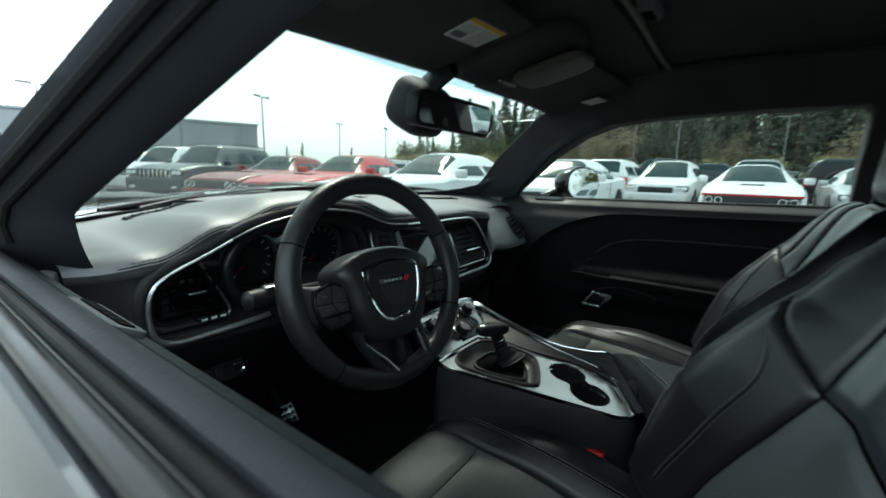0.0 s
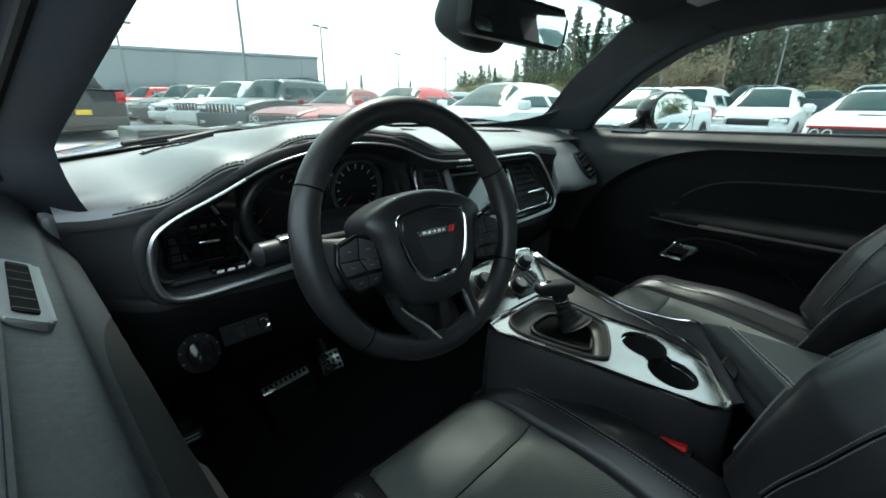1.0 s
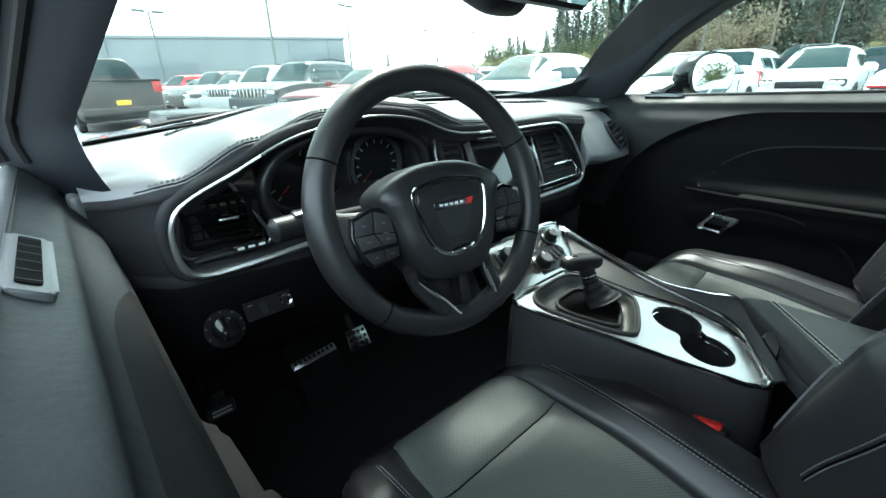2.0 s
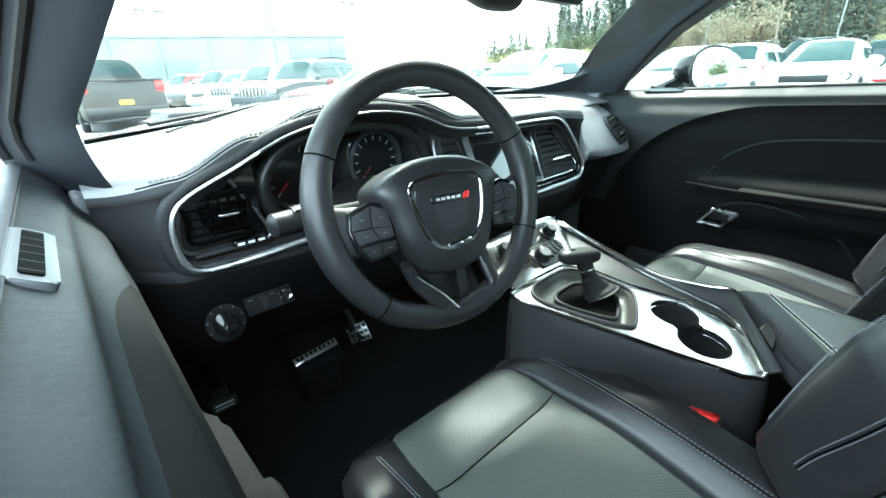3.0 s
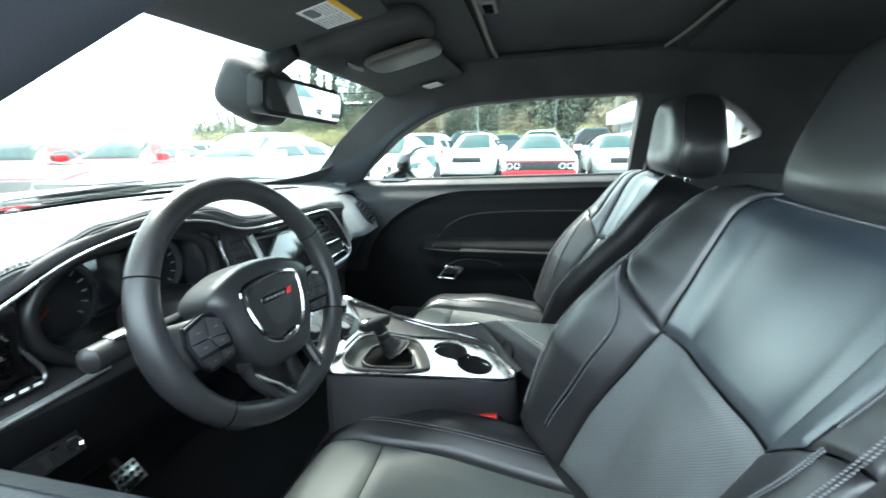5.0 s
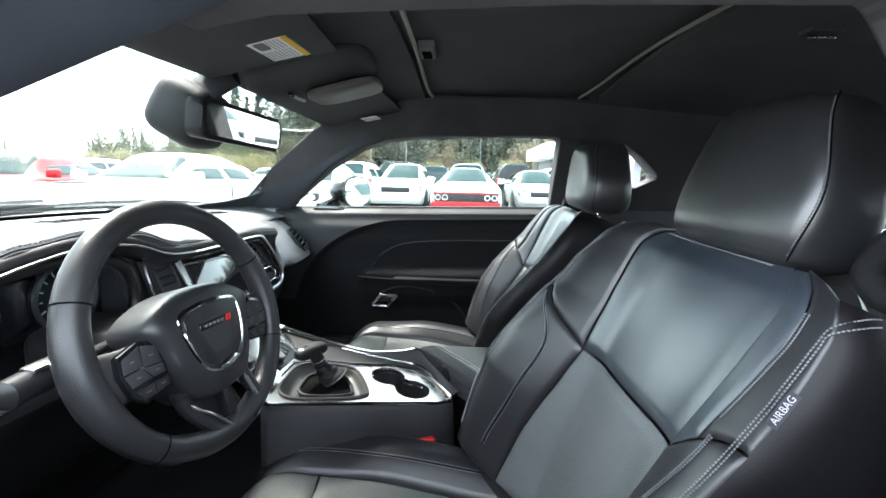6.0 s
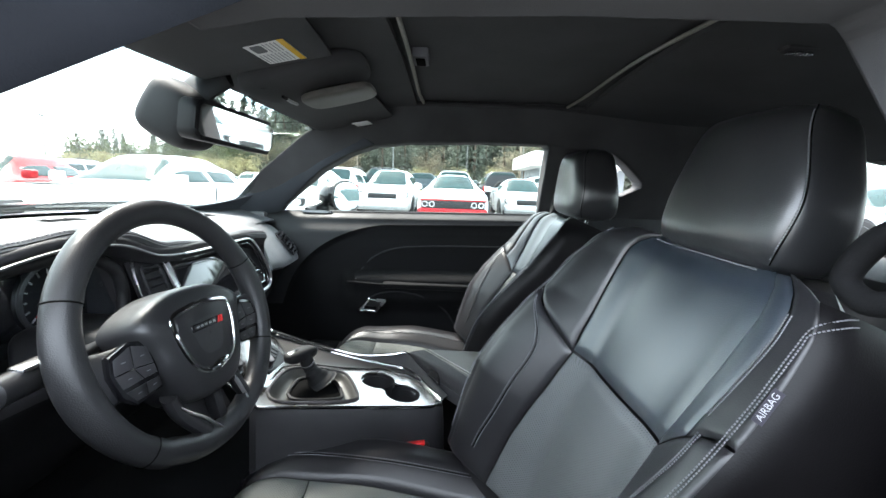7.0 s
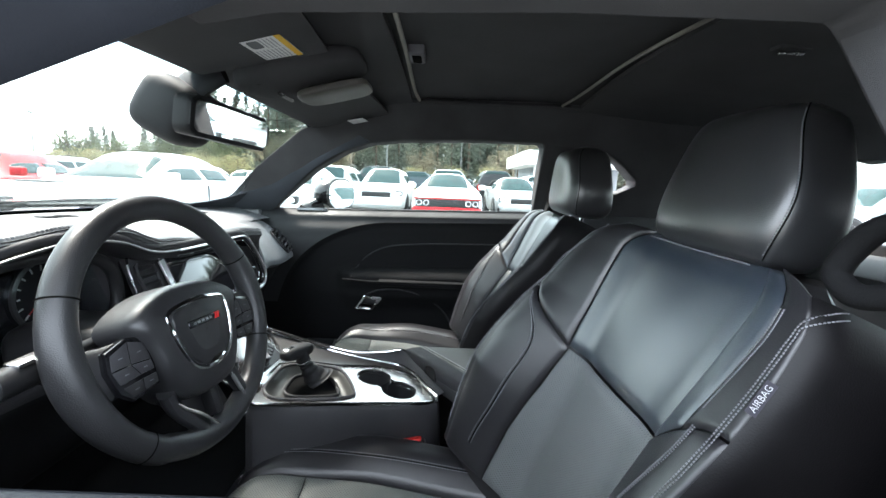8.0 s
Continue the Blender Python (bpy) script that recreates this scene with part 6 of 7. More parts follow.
def side_panel(s, y0, y1, wheel, taper, rise):
    """A wing from y0 to y1 with its wheel opening."""
    bm = bmesh.new()

    def f(u, v):
        k = v * (len(SIDE) - 1)
        i = min(int(k), len(SIDE) - 2)
        x, z = (SIDE[i][j] + (SIDE[i + 1][j] - SIDE[i][j]) * (k - i) for j in (0, 1))
        return Vector((s * x * (1 - taper * u ** 3), y0 + (y1 - y0) * u, z + rise * u * (z > 0.7)))
    grid(bm, f, 48, 30)
    gone = [q for q in bm.faces if math.hypot(q.calc_center_median().y - wheel, q.calc_center_median().z - 0.35) < 0.39]
    bmesh.ops.delete(bm, geom=gone, context="FACES")
    return bm


for s in (-1, 1):
    part("front_wing", side_panel(s, 0.625, 2.25, 1.52, 0.10, -0.06), BODYPAINT, body)
    part("rear_wing", side_panel(s, -0.855, -2.55, -1.43, 0.06, 0.03), BODYPAINT, body)
    part("sill", rbox((min(s * 0.84, s * 0.92), -0.95, 0.19), (max(s * 0.84, s * 0.92), 1.05, 0.27), 0.02), BLACK, body)
    for y in (1.52, -1.43):
        m = Matrix.Translation((s * 0.72, y, 0.35)) @ Matrix.Rotation(radians(90 * s), 4, "Y")
        part("wheel_arch", lathe([(0.395, -0.10), (0.395, 0.19), (0.375, 0.20)], m, 32, caps=False), RUBBER, body)
        t = part("wheel", lathe([(0.25, 0.0), (0.34, 0.0), (0.35, 0.03), (0.35, 0.17), (0.34, 0.195), (0.25, 0.20)], m, 36), RUBBER, body)
        bm = lathe([(0.25, 0.17), (0.245, 0.2), (0.23, 0.19), (0.22, 0.13)], m, 32, caps=False)
        for k in range(5):
            rbox((0.02, -0.03, 0.165), (0.235, 0.03, 0.19), 0.008, 1, m=m @ Matrix.Rotation(radians(72 * k), 4, "Z"), bm=bm)
        part("rim", bm, SATIN, t)
part("nose", rbox((-0.84, 2.10, 0.24), (0.84, 2.36, 0.80), 0.09, 5), BODYPAINT, body)
part("nose_grille", rbox((-0.72, 2.34, 0.58), (0.72, 2.375, 0.74), 0.02, 2), BLACK, body)
part("boot_lid", rbox((-0.80, -2.56, 0.80), (0.80, -2.00, 0.945), 0.06, 4), BODYPAINT, body)
part("tail", rbox((-0.87, -2.64, 0.26), (0.87, -2.44, 0.90), 0.08, 5), BODYPAINT, body)
part("tail_lamp_bar", rbox((-0.78, -2.655, 0.70), (0.78, -2.63, 0.80), 0.01, 2), RED, body)
part("underbody", rbox((-0.84, -2.45, 0.17), (0.84, 2.15, 0.205), 0.01), BLACK, body)

# ---- car park ----
ASPHALT = mat("asphalt", (0.19, 0.19, 0.185), 0.9, grain=40, bump=0.4, broad=0.6, vary=0.2)
g = tagged(part("ground", rbox((-400, -400, -0.3), (400, 400, 0), 0), ASPHALT), "grey worn asphalt of a dealer's car park", "asphalt", kind="structure")
LINEPAINT = mat("line_paint", (0.7, 0.7, 0.66), 0.7, grain=30, bump=0.1)
for i in range(14):
    tagged(part("bay_line", rbox((6.2, 1.2 + 2.75 * i - 0.05, 0.0), (11.2, 1.2 + 2.75 * i + 0.05, 0.004), 0), LINEPAINT), "worn white parking bay line on asphalt", "marking", "bay lines", "structure")

TYRE = mat("tyre", (0.015, 0.015, 0.015), 0.85, grain=80, bump=0.2)
RIM = mat("alloy", (0.45, 0.45, 0.46), 0.35, 0.9, bump=0.0)
CARGLASS = mat("car_glass", (0.02, 0.045, 0.045), 0.08, bump=0.0, spec=0.3, rvary=0.02)
TRIMBLACK = mat("car_black_trim", (0.015, 0.015, 0.016), 0.45, bump=0.05)
LAMP = mat("headlamp_glass", (0.75, 0.77, 0.78), 0.12, 0.3, bump=0.0)
TAIL = mat("tail_lamp", (0.45, 0.01, 0.012), 0.2, bump=0.0, coat=0.6)
PLATE_Y = mat("yellow_plate", (0.85, 0.55, 0.02), 0.5, bump=0.0)


def paint(name, c, metal=0.0):
    return mat(name, c, 0.34, metal, grain=700, bump=0.02, vary=0.06, coat=0.25, spec=0.3, rvary=0.03)


PAINTS = {"white": paint("white_paint", (0.68, 0.69, 0.70), 0.0), "red": paint("red_paint", (0.42, 0.010, 0.016)), "dark_red": paint("dark_red_paint", (0.17, 0.008, 0.014)),
          "grey": paint("slate_paint", (0.04, 0.056, 0.066), 0.1), "black": paint("black_paint", (0.012, 0.012, 0.014)), "silver": paint("silver_paint", (0.45, 0.46, 0.47), 0.6), "blue": paint("blue_paint", (0.03, 0.12, 0.42))}

# length, width, belt, roof, bonnet height, then y of: screen base, screen top, rear glass top, rear glass base; boot height
KINDS = {"coupe": (5.0, 1.92, 0.98, 1.45, 0.90, 0.55, -0.10, -1.10, -1.75, 1.02), "suv": (4.8, 1.94, 1.10, 1.76, 1.08, 0.85, 0.25, -2.10, -2.30, 1.10),
         "sedan": (4.7, 1.82, 0.95, 1.46, 0.92, 0.75, 0.05, -1.15, -1.75, 1.02), "pickup": (5.8, 2.02, 1.22, 1.93, 1.15, 0.9, 0.45, -0.75, -0.95, 1.25), "jeep": (4.3, 1.87, 1.15, 1.85, 1.10, 0.65, 0.50, -2.0, -2.12, 1.15),
         "hatch": (4.45, 1.80, 1.02, 1.60, 0.98, 0.85, 0.20, -1.75, -2.1, 1.05)}


def vehicle(kind, colour, label, stripe=False):
    """A parked vehicle round its own origin on the ground, its nose towards +y."""
    L, W, belt, top, bon, sy, ty, ry, by, boot = KINDS[kind]
    P = PAINTS[colour]
    car = thing("car" if kind not in ("pickup",) else "pickup_truck", (0, 0, 0), label, "car" if kind != "pickup" else "truck", "parked vehicles")
    h, w = L / 2, W / 2
    st = [(-h, 0.80, 0.40, boot - 0.22), (-h + 0.05, 0.90, 0.30, boot - 0.04), (-h + 0.25, 0.97, 0.26, boot), (by, 1.0, 0.24, boot + 0.0), ((by + sy) / 2, 1.0, 0.22, belt), (sy, 1.0, 0.22, belt), (sy + 0.12, 1.0, 0.22, bon + 0.04), (h - 0.75, 0.985, 0.22, bon),
          (h - 0.30, 0.95, 0.24, bon - 0.07), (h - 0.06, 0.88, 0.28, bon - 0.15), (h, 0.80, 0.36, bon - 0.28)]
    bm = bmesh.new()
    ring = []
    for y, k, z0, z1 in st:
        a = w * k
        mid = z0 + (z1 - z0) * 0.62
        sec = [(a * 0.90, z0), (a * 0.985, z0 + 0.10), (a, mid - 0.06), (a * 0.995, mid), (a * 0.96, z1 - 0.06), (a * 0.90, z1 - 0.012), (a * 0.78, z1 + 0.004), (a * 0.4, z1 + 0.018)]
        ring.append([bm.verts.new((s * x, y, z)) for s, x, z in [(1, x, z) for x, z in sec] + [(-1, x, z) for x, z in sec[::-1]]])
    for a, b in zip(ring, ring[1:]):
        for j in range(len(a)):
            bm.faces.new((a[j], a[(j + 1) % len(a)], b[(j + 1) % len(a)], b[j]))
    bm.faces.new(ring[0])
    bm.faces.new(ring[-1][::-1])
    body = part("body", bm, P, car, sharp=35)
    # glasshouse: a curved shell with panes 6 mm proud of it
    wb, rise = w * 0.91, top - belt
    squeeze = 0.24 if kind in ("coupe", "sedan") else 0.16
    vt, vr = (sy - ty) / (sy - by), (sy - ry) / (sy - by)

    def cab(u, v, lift=0.0):
        y = sy + (by - sy) * v
        k = lin([(0, 0), (vt * 0.5, 0.56), (vt * 0.85, 0.88), (vt * 1.08, 0.965), (0.5 * (vt + vr), 1.0), (vr - 0.10 * (1 - vr), 0.96), (vr + 0.2 * (1 - vr), 0.84), (1, 0)], v)
        a = abs(u)
        e = (1 - a ** 5) if kind in ("coupe", "sedan") else (1 - a ** 7)
        z = belt - 0.02 + rise * k * e
        x = u * wb * (1 - squeeze * k * min(1, e * 1.05))
        p = Vector((x, y, z))
        out = Vector((x * 0.9, (y - (sy + by) / 2) * 0.5 * (abs(2 * v - 1) ** 3), 0.5)).normalized()
        return p + out * lift

    bm = bmesh.new()
    grid(bm, lambda u, v: cab(2 * u - 1, v), 26, 30)
    part("cabin", bm, P, car, sharp=50)

    def glass(name, u0, u1, v0, v1):
        bm = bmesh.new()

        def f(i, j):
            r = min(1, 6 * min(i, 1 - i)) * min(1, 6 * min(j, 1 - j))
            return cab(u0 + (u1 - u0) * i, v0 + (v1 - v0) * j, 0.012 if r > 0 else -0.01)
        grid(bm, f, 12, 12)
        part(name, bm, CARGLASS, car, sharp=60)
    glass("windscreen", -0.80, 0.80, 0.05 * vt, vt * 0.98)
    glass("rear_window", -0.78, 0.78, vr + 0.10 * (1 - vr), 0.97)
    for s in (-1, 1):
        m0 = 0.5 * (vt + vr)
        glass("side_window", s * 0.87, s * 0.985, vt * 0.62, m0 - 0.012)
        glass("side_window", s * 0.87, s * 0.985, m0 + 0.012, vr + 0.25 * (1 - vr) if kind != "pickup" else vr)
    # wheels
    r = 0.34 if kind in ("coupe", "sedan", "hatch") else 0.39
    for s in (-1, 1):
        for y in (h - 0.95, -h + 1.0):
            m = axes((s * (w - 0.10), y, r), (0, 1, 0), (0, 0, s)) if s > 0 else axes((s * (w - 0.10), y, r), (0, 1, 0), (0, 0, 1))
            m = Matrix.Translation((s * (w - 0.20), y, r)) @ Matrix.Rotation(radians(90 * s), 4, "Y")
            part("wheel_arch", lathe([(r + 0.06, 0.10), (r + 0.06, 0.203), (0.01, 0.203)], m, 24), TRIMBLACK, car)
            t = part("wheel", lathe([(r * 0.68, 0.05), (r * 0.97, 0.05), (r, 0.08), (r, 0.20), (r * 0.96, 0.222), (r * 0.68, 0.225)], m, 28), TYRE, car)
            bm = lathe([(r * 0.68, 0.20), (r * 0.66, 0.227), (r * 0.60, 0.218), (r * 0.58, 0.19)], m, 24, caps=False)
            for k in range(5):
                rbox((0.02, -0.035, 0.205), (r * 0.62, 0.035, 0.222), 0.006, 1, m=m @ Matrix.Rotation(radians(72 * k), 4, "Z"), bm=bm)
            part("rim", bm, RIM, t)
    # nose
    f = h - 0.005
    if kind == "coupe":
        part("grille", rbox((-w * 0.83, f - 0.14, bon - 0.40), (w * 0.83, f + 0.022, bon - 0.17), 0.03, 3), TRIMBLACK, car)
        for x in (-0.72, -0.54, 0.54, 0.72):
            m = axes((x * w * 1.02, f + 0.020, bon - 0.275), (1, 0, 0), (0, 0, 1)) @ Matrix.Rotation(math.pi, 4, "Y")
            hl = part("headlamp", lathe([(0.074, 0), (0.074, 0.012), (0.066, 0.020), (0.052, 0.012), (0.052, 0.004)], m, 20, caps=False), LAMP, car)
        part("hood_scoop", rbox((-0.22, h - 1.25, bon + 0.005), (0.22, h - 0.98, bon + 0.052), 0.012), TRIMBLACK, car)
    else:
        tall = kind in ("suv", "jeep", "pickup")
        g0, g1 = (bon - 0.40, bon - 0.13) if tall else (bon - 0.36, bon - 0.20)
        part("grille", rbox((-w * 0.50, f - 0.16, g0), (w * 0.50, f + 0.016, g1), 0.03, 2), TRIMBLACK, car)
        part("grille_frame", tube(spline([(-w * 0.50, f + 0.010, g0), (0, f + 0.020, g0 - 0.01), (w * 0.50, f + 0.010, g0), (w * 0.53, f + 0.006, (g0 + g1) / 2), (w * 0.50, f, g1), (0, f + 0.006, g1 + 0.01), (-w * 0.50, f, g1), (-w * 0.53, f + 0.006, (g0 + g1) / 2)], 3, closed=True), 0.012, 5, closed=True), CHROME, car)
        if tall:
            for k in range(7):
                x = -w * 0.42 + k * w * 0.14
                part("grille_bar", rbox((x - 0.026, f - 0.02, g0 + 0.02), (x + 0.026, f + 0.034, g1 - 0.02), 0.012, 1), CHROME, car)
        for s in (-1, 1):
            lens = part("headlamp", rbox((min(s * w * 0.56, s * w * 0.90), f - 0.26, bon - 0.31), (max(s * w * 0.56, s * w * 0.90), f - 0.01, bon - 0.15), 0.04, 3), TRIMBLACK, car)
            for x in (0.65, 0.80):
                part("bulb", blob(Matrix.Translation((s * w * x, f - 0.02, bon - 0.235)), (0.075, 0.04, 0.055), 0.8, 12, 8), LAMP, lens)
            part("fog_lamp", rbox((min(s * w * 0.60, s * w * 0.78), h + 0.01, 0.42), (max(s * w * 0.60, s * w * 0.78), h + 0.058, 0.50), 0.02, 2), LAMP, car)
    part("bumper", rbox((-w * 0.90, h - 0.12, 0.34), (w * 0.92, h + 0.05, bon - 0.37), 0.05, 3), PAINTS["red"] if stripe else (P if kind != "jeep" else TRIMBLACK), car)
    part("lower_grille", rbox((-w * 0.62, h + 0.005, 0.36), (w * 0.62, h + 0.04, 0.46), 0.015, 2), TRIMBLACK, car)
    if kind == "pickup":
        part("front_plate", rbox((-0.16, h + 0.028, 0.50 if kind == "coupe" else 0.58), (0.16, h + 0.046, 0.60 if kind == "coupe" else 0.70), 0.004, 1), PLATE_Y, car, "yellow dealer plate")
    if stripe:
        part("nose_stripe", rbox((-w * 0.88, h - 0.16, bon - 0.185), (w * 0.88, h + 0.026, bon - 0.145), 0.012, 2), PAINTS["red"], car, "red nose stripe")
    # tail
    part("rear_bumper", rbox((-w * 0.90, -h - 0.02, 0.36), (w * 0.90, -h + 0.12, 0.62), 0.05, 3), P if kind not in ("jeep", "pickup") else TRIMBLACK, car)
    for s in (-1, 1):
        if kind == "coupe":
            part("tail_lamp", rbox((min(s * 0.1, s * w * 0.82), -h - 0.012, boot - 0.24), (max(s * 0.1, s * w * 0.82), -h + 0.08, boot - 0.12), 0.02, 2), TAIL, car)
        else:
            part("tail_lamp", rbox((min(s * w * 0.72, s * w * 0.93), -h - 0.01, boot - 0.30), (max(s * w * 0.72, s * w * 0.93), -h + 0.14, boot - 0.03), 0.02, 2), TAIL, car)
        mm = part("door_mirror", rbox((min(s * (w - 0.03), s * (w + 0.17)), sy - 0.22, belt - 0.02), (max(s * (w - 0.03), s * (w + 0.17)), sy - 0.08, belt + 0.13), 0.04, 3), P if kind != "jeep" else TRIMBLACK, car)
        part("door_line", rbox((min(s * (w - 0.012), s * (w + 0.002)), -0.52, 0.32), (max(s * (w - 0.012), s * (w + 0.002)), -0.508, belt - 0.06), 0), TRIMBLACK, car)
        part("door_handle", rbox((min(s * (w - 0.01), s * (w + 0.025)), -0.42, belt - 0.20), (max(s * (w - 0.01), s * (w + 0.025)), -0.24, belt - 0.165), 0.01, 2), P, car)
    if kind in ("pickup", "suv"):
        part("rear_plate", rbox((-0.16, -h - 0.03, 0.66), (0.16, -h + 0.01, 0.78), 0.004, 1), PLATE_Y, car, "yellow dealer plate")
    if kind == "jeep":
        m = axes((0, -h - 0.14, 1.0), (1, 0, 0), (0, 0, 1))
        t = part("spare_wheel", lathe([(0.10, -0.13), (0.36, -0.13), (0.39, -0.09), (0.39, 0.05), (0.36, 0.09), (0.24, 0.09)], m, 28), TYRE, car)
        part("rim", lathe([(0.24, 0.08), (0.20, 0.095), (0.02, 0.07)], m, 20), RIM, t)
    if kind in ("suv", "hatch"):
        for s in (-1, 1):
            part("roof_rail", tube([(s * w * 0.62, ty - 0.2, top - 0.03), (s * w * 0.62, (ty + ry) / 2, top + 0.035), (s * w * 0.62, ry + 0.2, top - 0.04)], 0.018, 8), TRIMBLACK, car)
    if kind == "pickup":
        part("bed_rim", rbox((-w * 0.93, -h + 0.05, boot - 0.02), (w * 0.93, by - 0.05, boot + 0.03), 0.01), TRIMBLACK, car)
    return car


def place(car, x, y, facing):
    car.matrix_basis = pose(x, y, 0, 0, 0, facing)
    return car


# facing: 0 looks along +y, 90 along -x
first = {}
# the row that faces the coupe, then the rows behind it
FACING_ROW = [("coupe", "white", "white", 12.1, -0.45, 90), ("coupe", "white", "white", 5.75, 4.6, 84), ("coupe", "red", "bright red", 6.3, 7.8, 100), ("coupe", "dark_red", "dark red", 6.4, 10.8, 108),
       ("suv", "grey", "slate grey", 6.0, 13.9, 116), ("suv", "white", "white", 6.0, 17.0, 116), ("hatch", "silver", "silver", 6.0, 20.2, 116), ("suv", "black", "black", 6.1, 23.4, 116),
       ("sedan", "silver", "silver", 6.0, 26.6, 116), ("suv", "red", "red", 6.0, 29.8, 116), ("sedan", "grey", "grey", 6.0, 33.0, 116), ("pickup", "black", "black", 0.9, 16.6, 0)]
SECOND_ROW = [("sedan", "white", "white", 9.2, 3.2, 90), ("hatch", "white", "white", 14.6, 3.4, -90), ("hatch", "white", "white", 14.4, 1.75, 90), ("suv", "black", "black", 18.6, 2.4, -90),
       ("hatch", "grey", "grey", 21.5, 3.6, -90), ("suv", "silver", "silver", 19.4, -0.5, -90), ("jeep", "black", "black", 20.6, -2.7, -90), ("sedan", "silver", "silver", 14.6, -2.9, 90),
       ("suv", "white", "white", 24.0, -5.4, -90), ("sedan", "white", "white", 17.0, 9.5, -90), ("suv", "white", "white", 18.5, 12.5, -90)]
THIRD_ROW = [("sedan", "blue", "blue", 21.0, 15.5, -90), ("suv", "silver", "silver", 22.0, 19.5, -90), ("sedan", "grey", "grey", 22.0, 24.0, -90), ("sedan", "white", "white", 22.0, 29.0, -90),
       ("sedan", "white", "white", 28.0, 7.0, 90), ("suv", "black", "black", 28.0, 0.8, 90), ("hatch", "red", "red", 28.0, 10.0, 90), ("suv", "white", "white", 30.0, -9.0, 90),
       ("sedan", "silver", "silver", 30.0, 13.0, 90), ("suv", "white", "white", 4.5, -9.5, 0), ("sedan", "silver", "silver", 9.0, -10.5, 0),
       ("suv", "grey", "slate grey", 24.2, 1.2, -90), ("suv", "black", "black", 24.4, 5.4, -90), ("hatch", "silver", "silver", 28.2, -3.0, 90), ("suv", "black", "black", 28.4, -6.0, 90), ("sedan", "red", "red", 33.6, 3.0, 90),
       ("suv", "white", "white", 33.8, 6.2, 90), ("hatch", "grey", "grey", 33.4, -2.0, 90), ("suv", "silver", "silver", 33.8, 12.0, 90), ("suv", "grey", "slate grey", 18.8, -6.1, -90), ("sedan", "white", "white", 28.2, 16.2, 90),
       ("hatch", "white", "white", 33.6, 16.0, 90), ("suv", "black", "black", 34.0, 20.0, 90), ("sedan", "silver", "silver", 33.6, 24.5, 90), ("suv", "white", "white", 12.2, 36.4, 90), ("sedan", "grey", "grey", 12.0, 30.0, 90), ("suv", "silver", "silver", 12.0, 24.0, 90)]
for kind, colour, words, x, y, facing in FACING_ROW + SECOND_ROW + THIRD_ROW:
    stripe = (x, y) == (12.1, -0.45)
    key = (kind, colour, stripe)
    noun = {"coupe": "two-door coupe", "suv": "estate-bodied off-roader", "sedan": "saloon car", "pickup": "crew-cab pickup truck", "jeep": "boxy off-roader with a rear spare wheel", "hatch": "hatchback"}[kind]
    m = pose(x, y, 0, 0, 0, facing)
    if key not in first:
        first[key] = place(vehicle(kind, colour, f"{words} parked {noun}" + (" with red nose and bumper" if stripe else " on the asphalt"), stripe), x, y, facing)
    else:
        copy_thing(first[key], m)

# ---- buildings ----
CLAD = mat("grey_cladding", (0.27, 0.29, 0.31), 0.7, grain=2, bump=0.1, broad=0.05, vary=0.1)
wm = pose(39.8, 68.4, 0, 0, 0, -19.4)
wh = thing("warehouse", (39.8, 68.4, 0), "long low grey-clad warehouse", "building")
part("wall", rbox((-110, 0, 0), (0, 25, 7.7), 0.1, 1, m=wm), CLAD, wh)
part("parapet", rbox((-110.2, -0.2, 7.7), (0.2, 25.2, 8.1), 0.05, 1, m=wm), CLAD, wh)
for i in range(18):
    part("downpipe", rbox((-108 + 6.2 * i, -0.3, 0), (-107.6 + 6.2 * i, -0.02, 7.6), 0, m=wm), CLAD, wh)
cn = thing("service_canopy", (45, -7, 0), "white flat-roofed service canopy on posts", "building")
WHITEWALL = mat("white_fascia", (0.8, 0.8, 0.8), 0.6, grain=5, bump=0.05, vary=0.05)
part("fascia", rbox((42, -22, 3.4), (56, -8.4, 4.8), 0.05), WHITEWALL, cn)
for y in (-9.7, -13, -17):
    part("post", rbox((43, y - 0.25, 0), (43.5, y + 0.25, 3.4), 0.02), WHITEWALL, cn)
part("wall", rbox((48, -20, 0), (56, -10, 3.4), 0.05), CLAD, cn)
part("sign_letter_bar", rbox((41.9, -10.4, 3.8), (42.0, -10.15, 4.5), 0), GREYPRINT, cn)
part("sign_letter_bar", rbox((41.9, -10.9, 3.8), (42.0, -10.15, 4.0), 0), GREYPRINT, cn)

# ---- lamp posts and poles ----
STEEL = mat("galvanised_steel", (0.22, 0.23, 0.23), 0.5, 0.6, grain=20, bump=0.1)


def lamp_post(x, y, h, turn=0):
    p = thing("lamp_post", (x, y, 0), "tall grey steel lamp post with two heads", "lamp post", "lamp posts")
    m = pose(x, y, 0, 0, 0, turn)
    part("base", lathe([(0.3, 0), (0.3, 0.7), (0.26, 0.75)], m, 16), CLAD, p)
    part("pole", tube([m @ Vector((0, 0, 0.5)), m @ Vector((0, 0, h))], [0.11, 0.07], 10), STEEL, p)
    for s in (-1, 1):
        part("head", rbox((s * 0.75 - 0.45, -0.2, h - 0.02), (s * 0.75 + 0.45, 0.2, h + 0.16), 0.06, 2, m=m), STEEL, p)
    part("arm", tube([m @ Vector((-0.6, 0, h)), m @ Vector((0.6, 0, h))], 0.04, 8), STEEL, p)


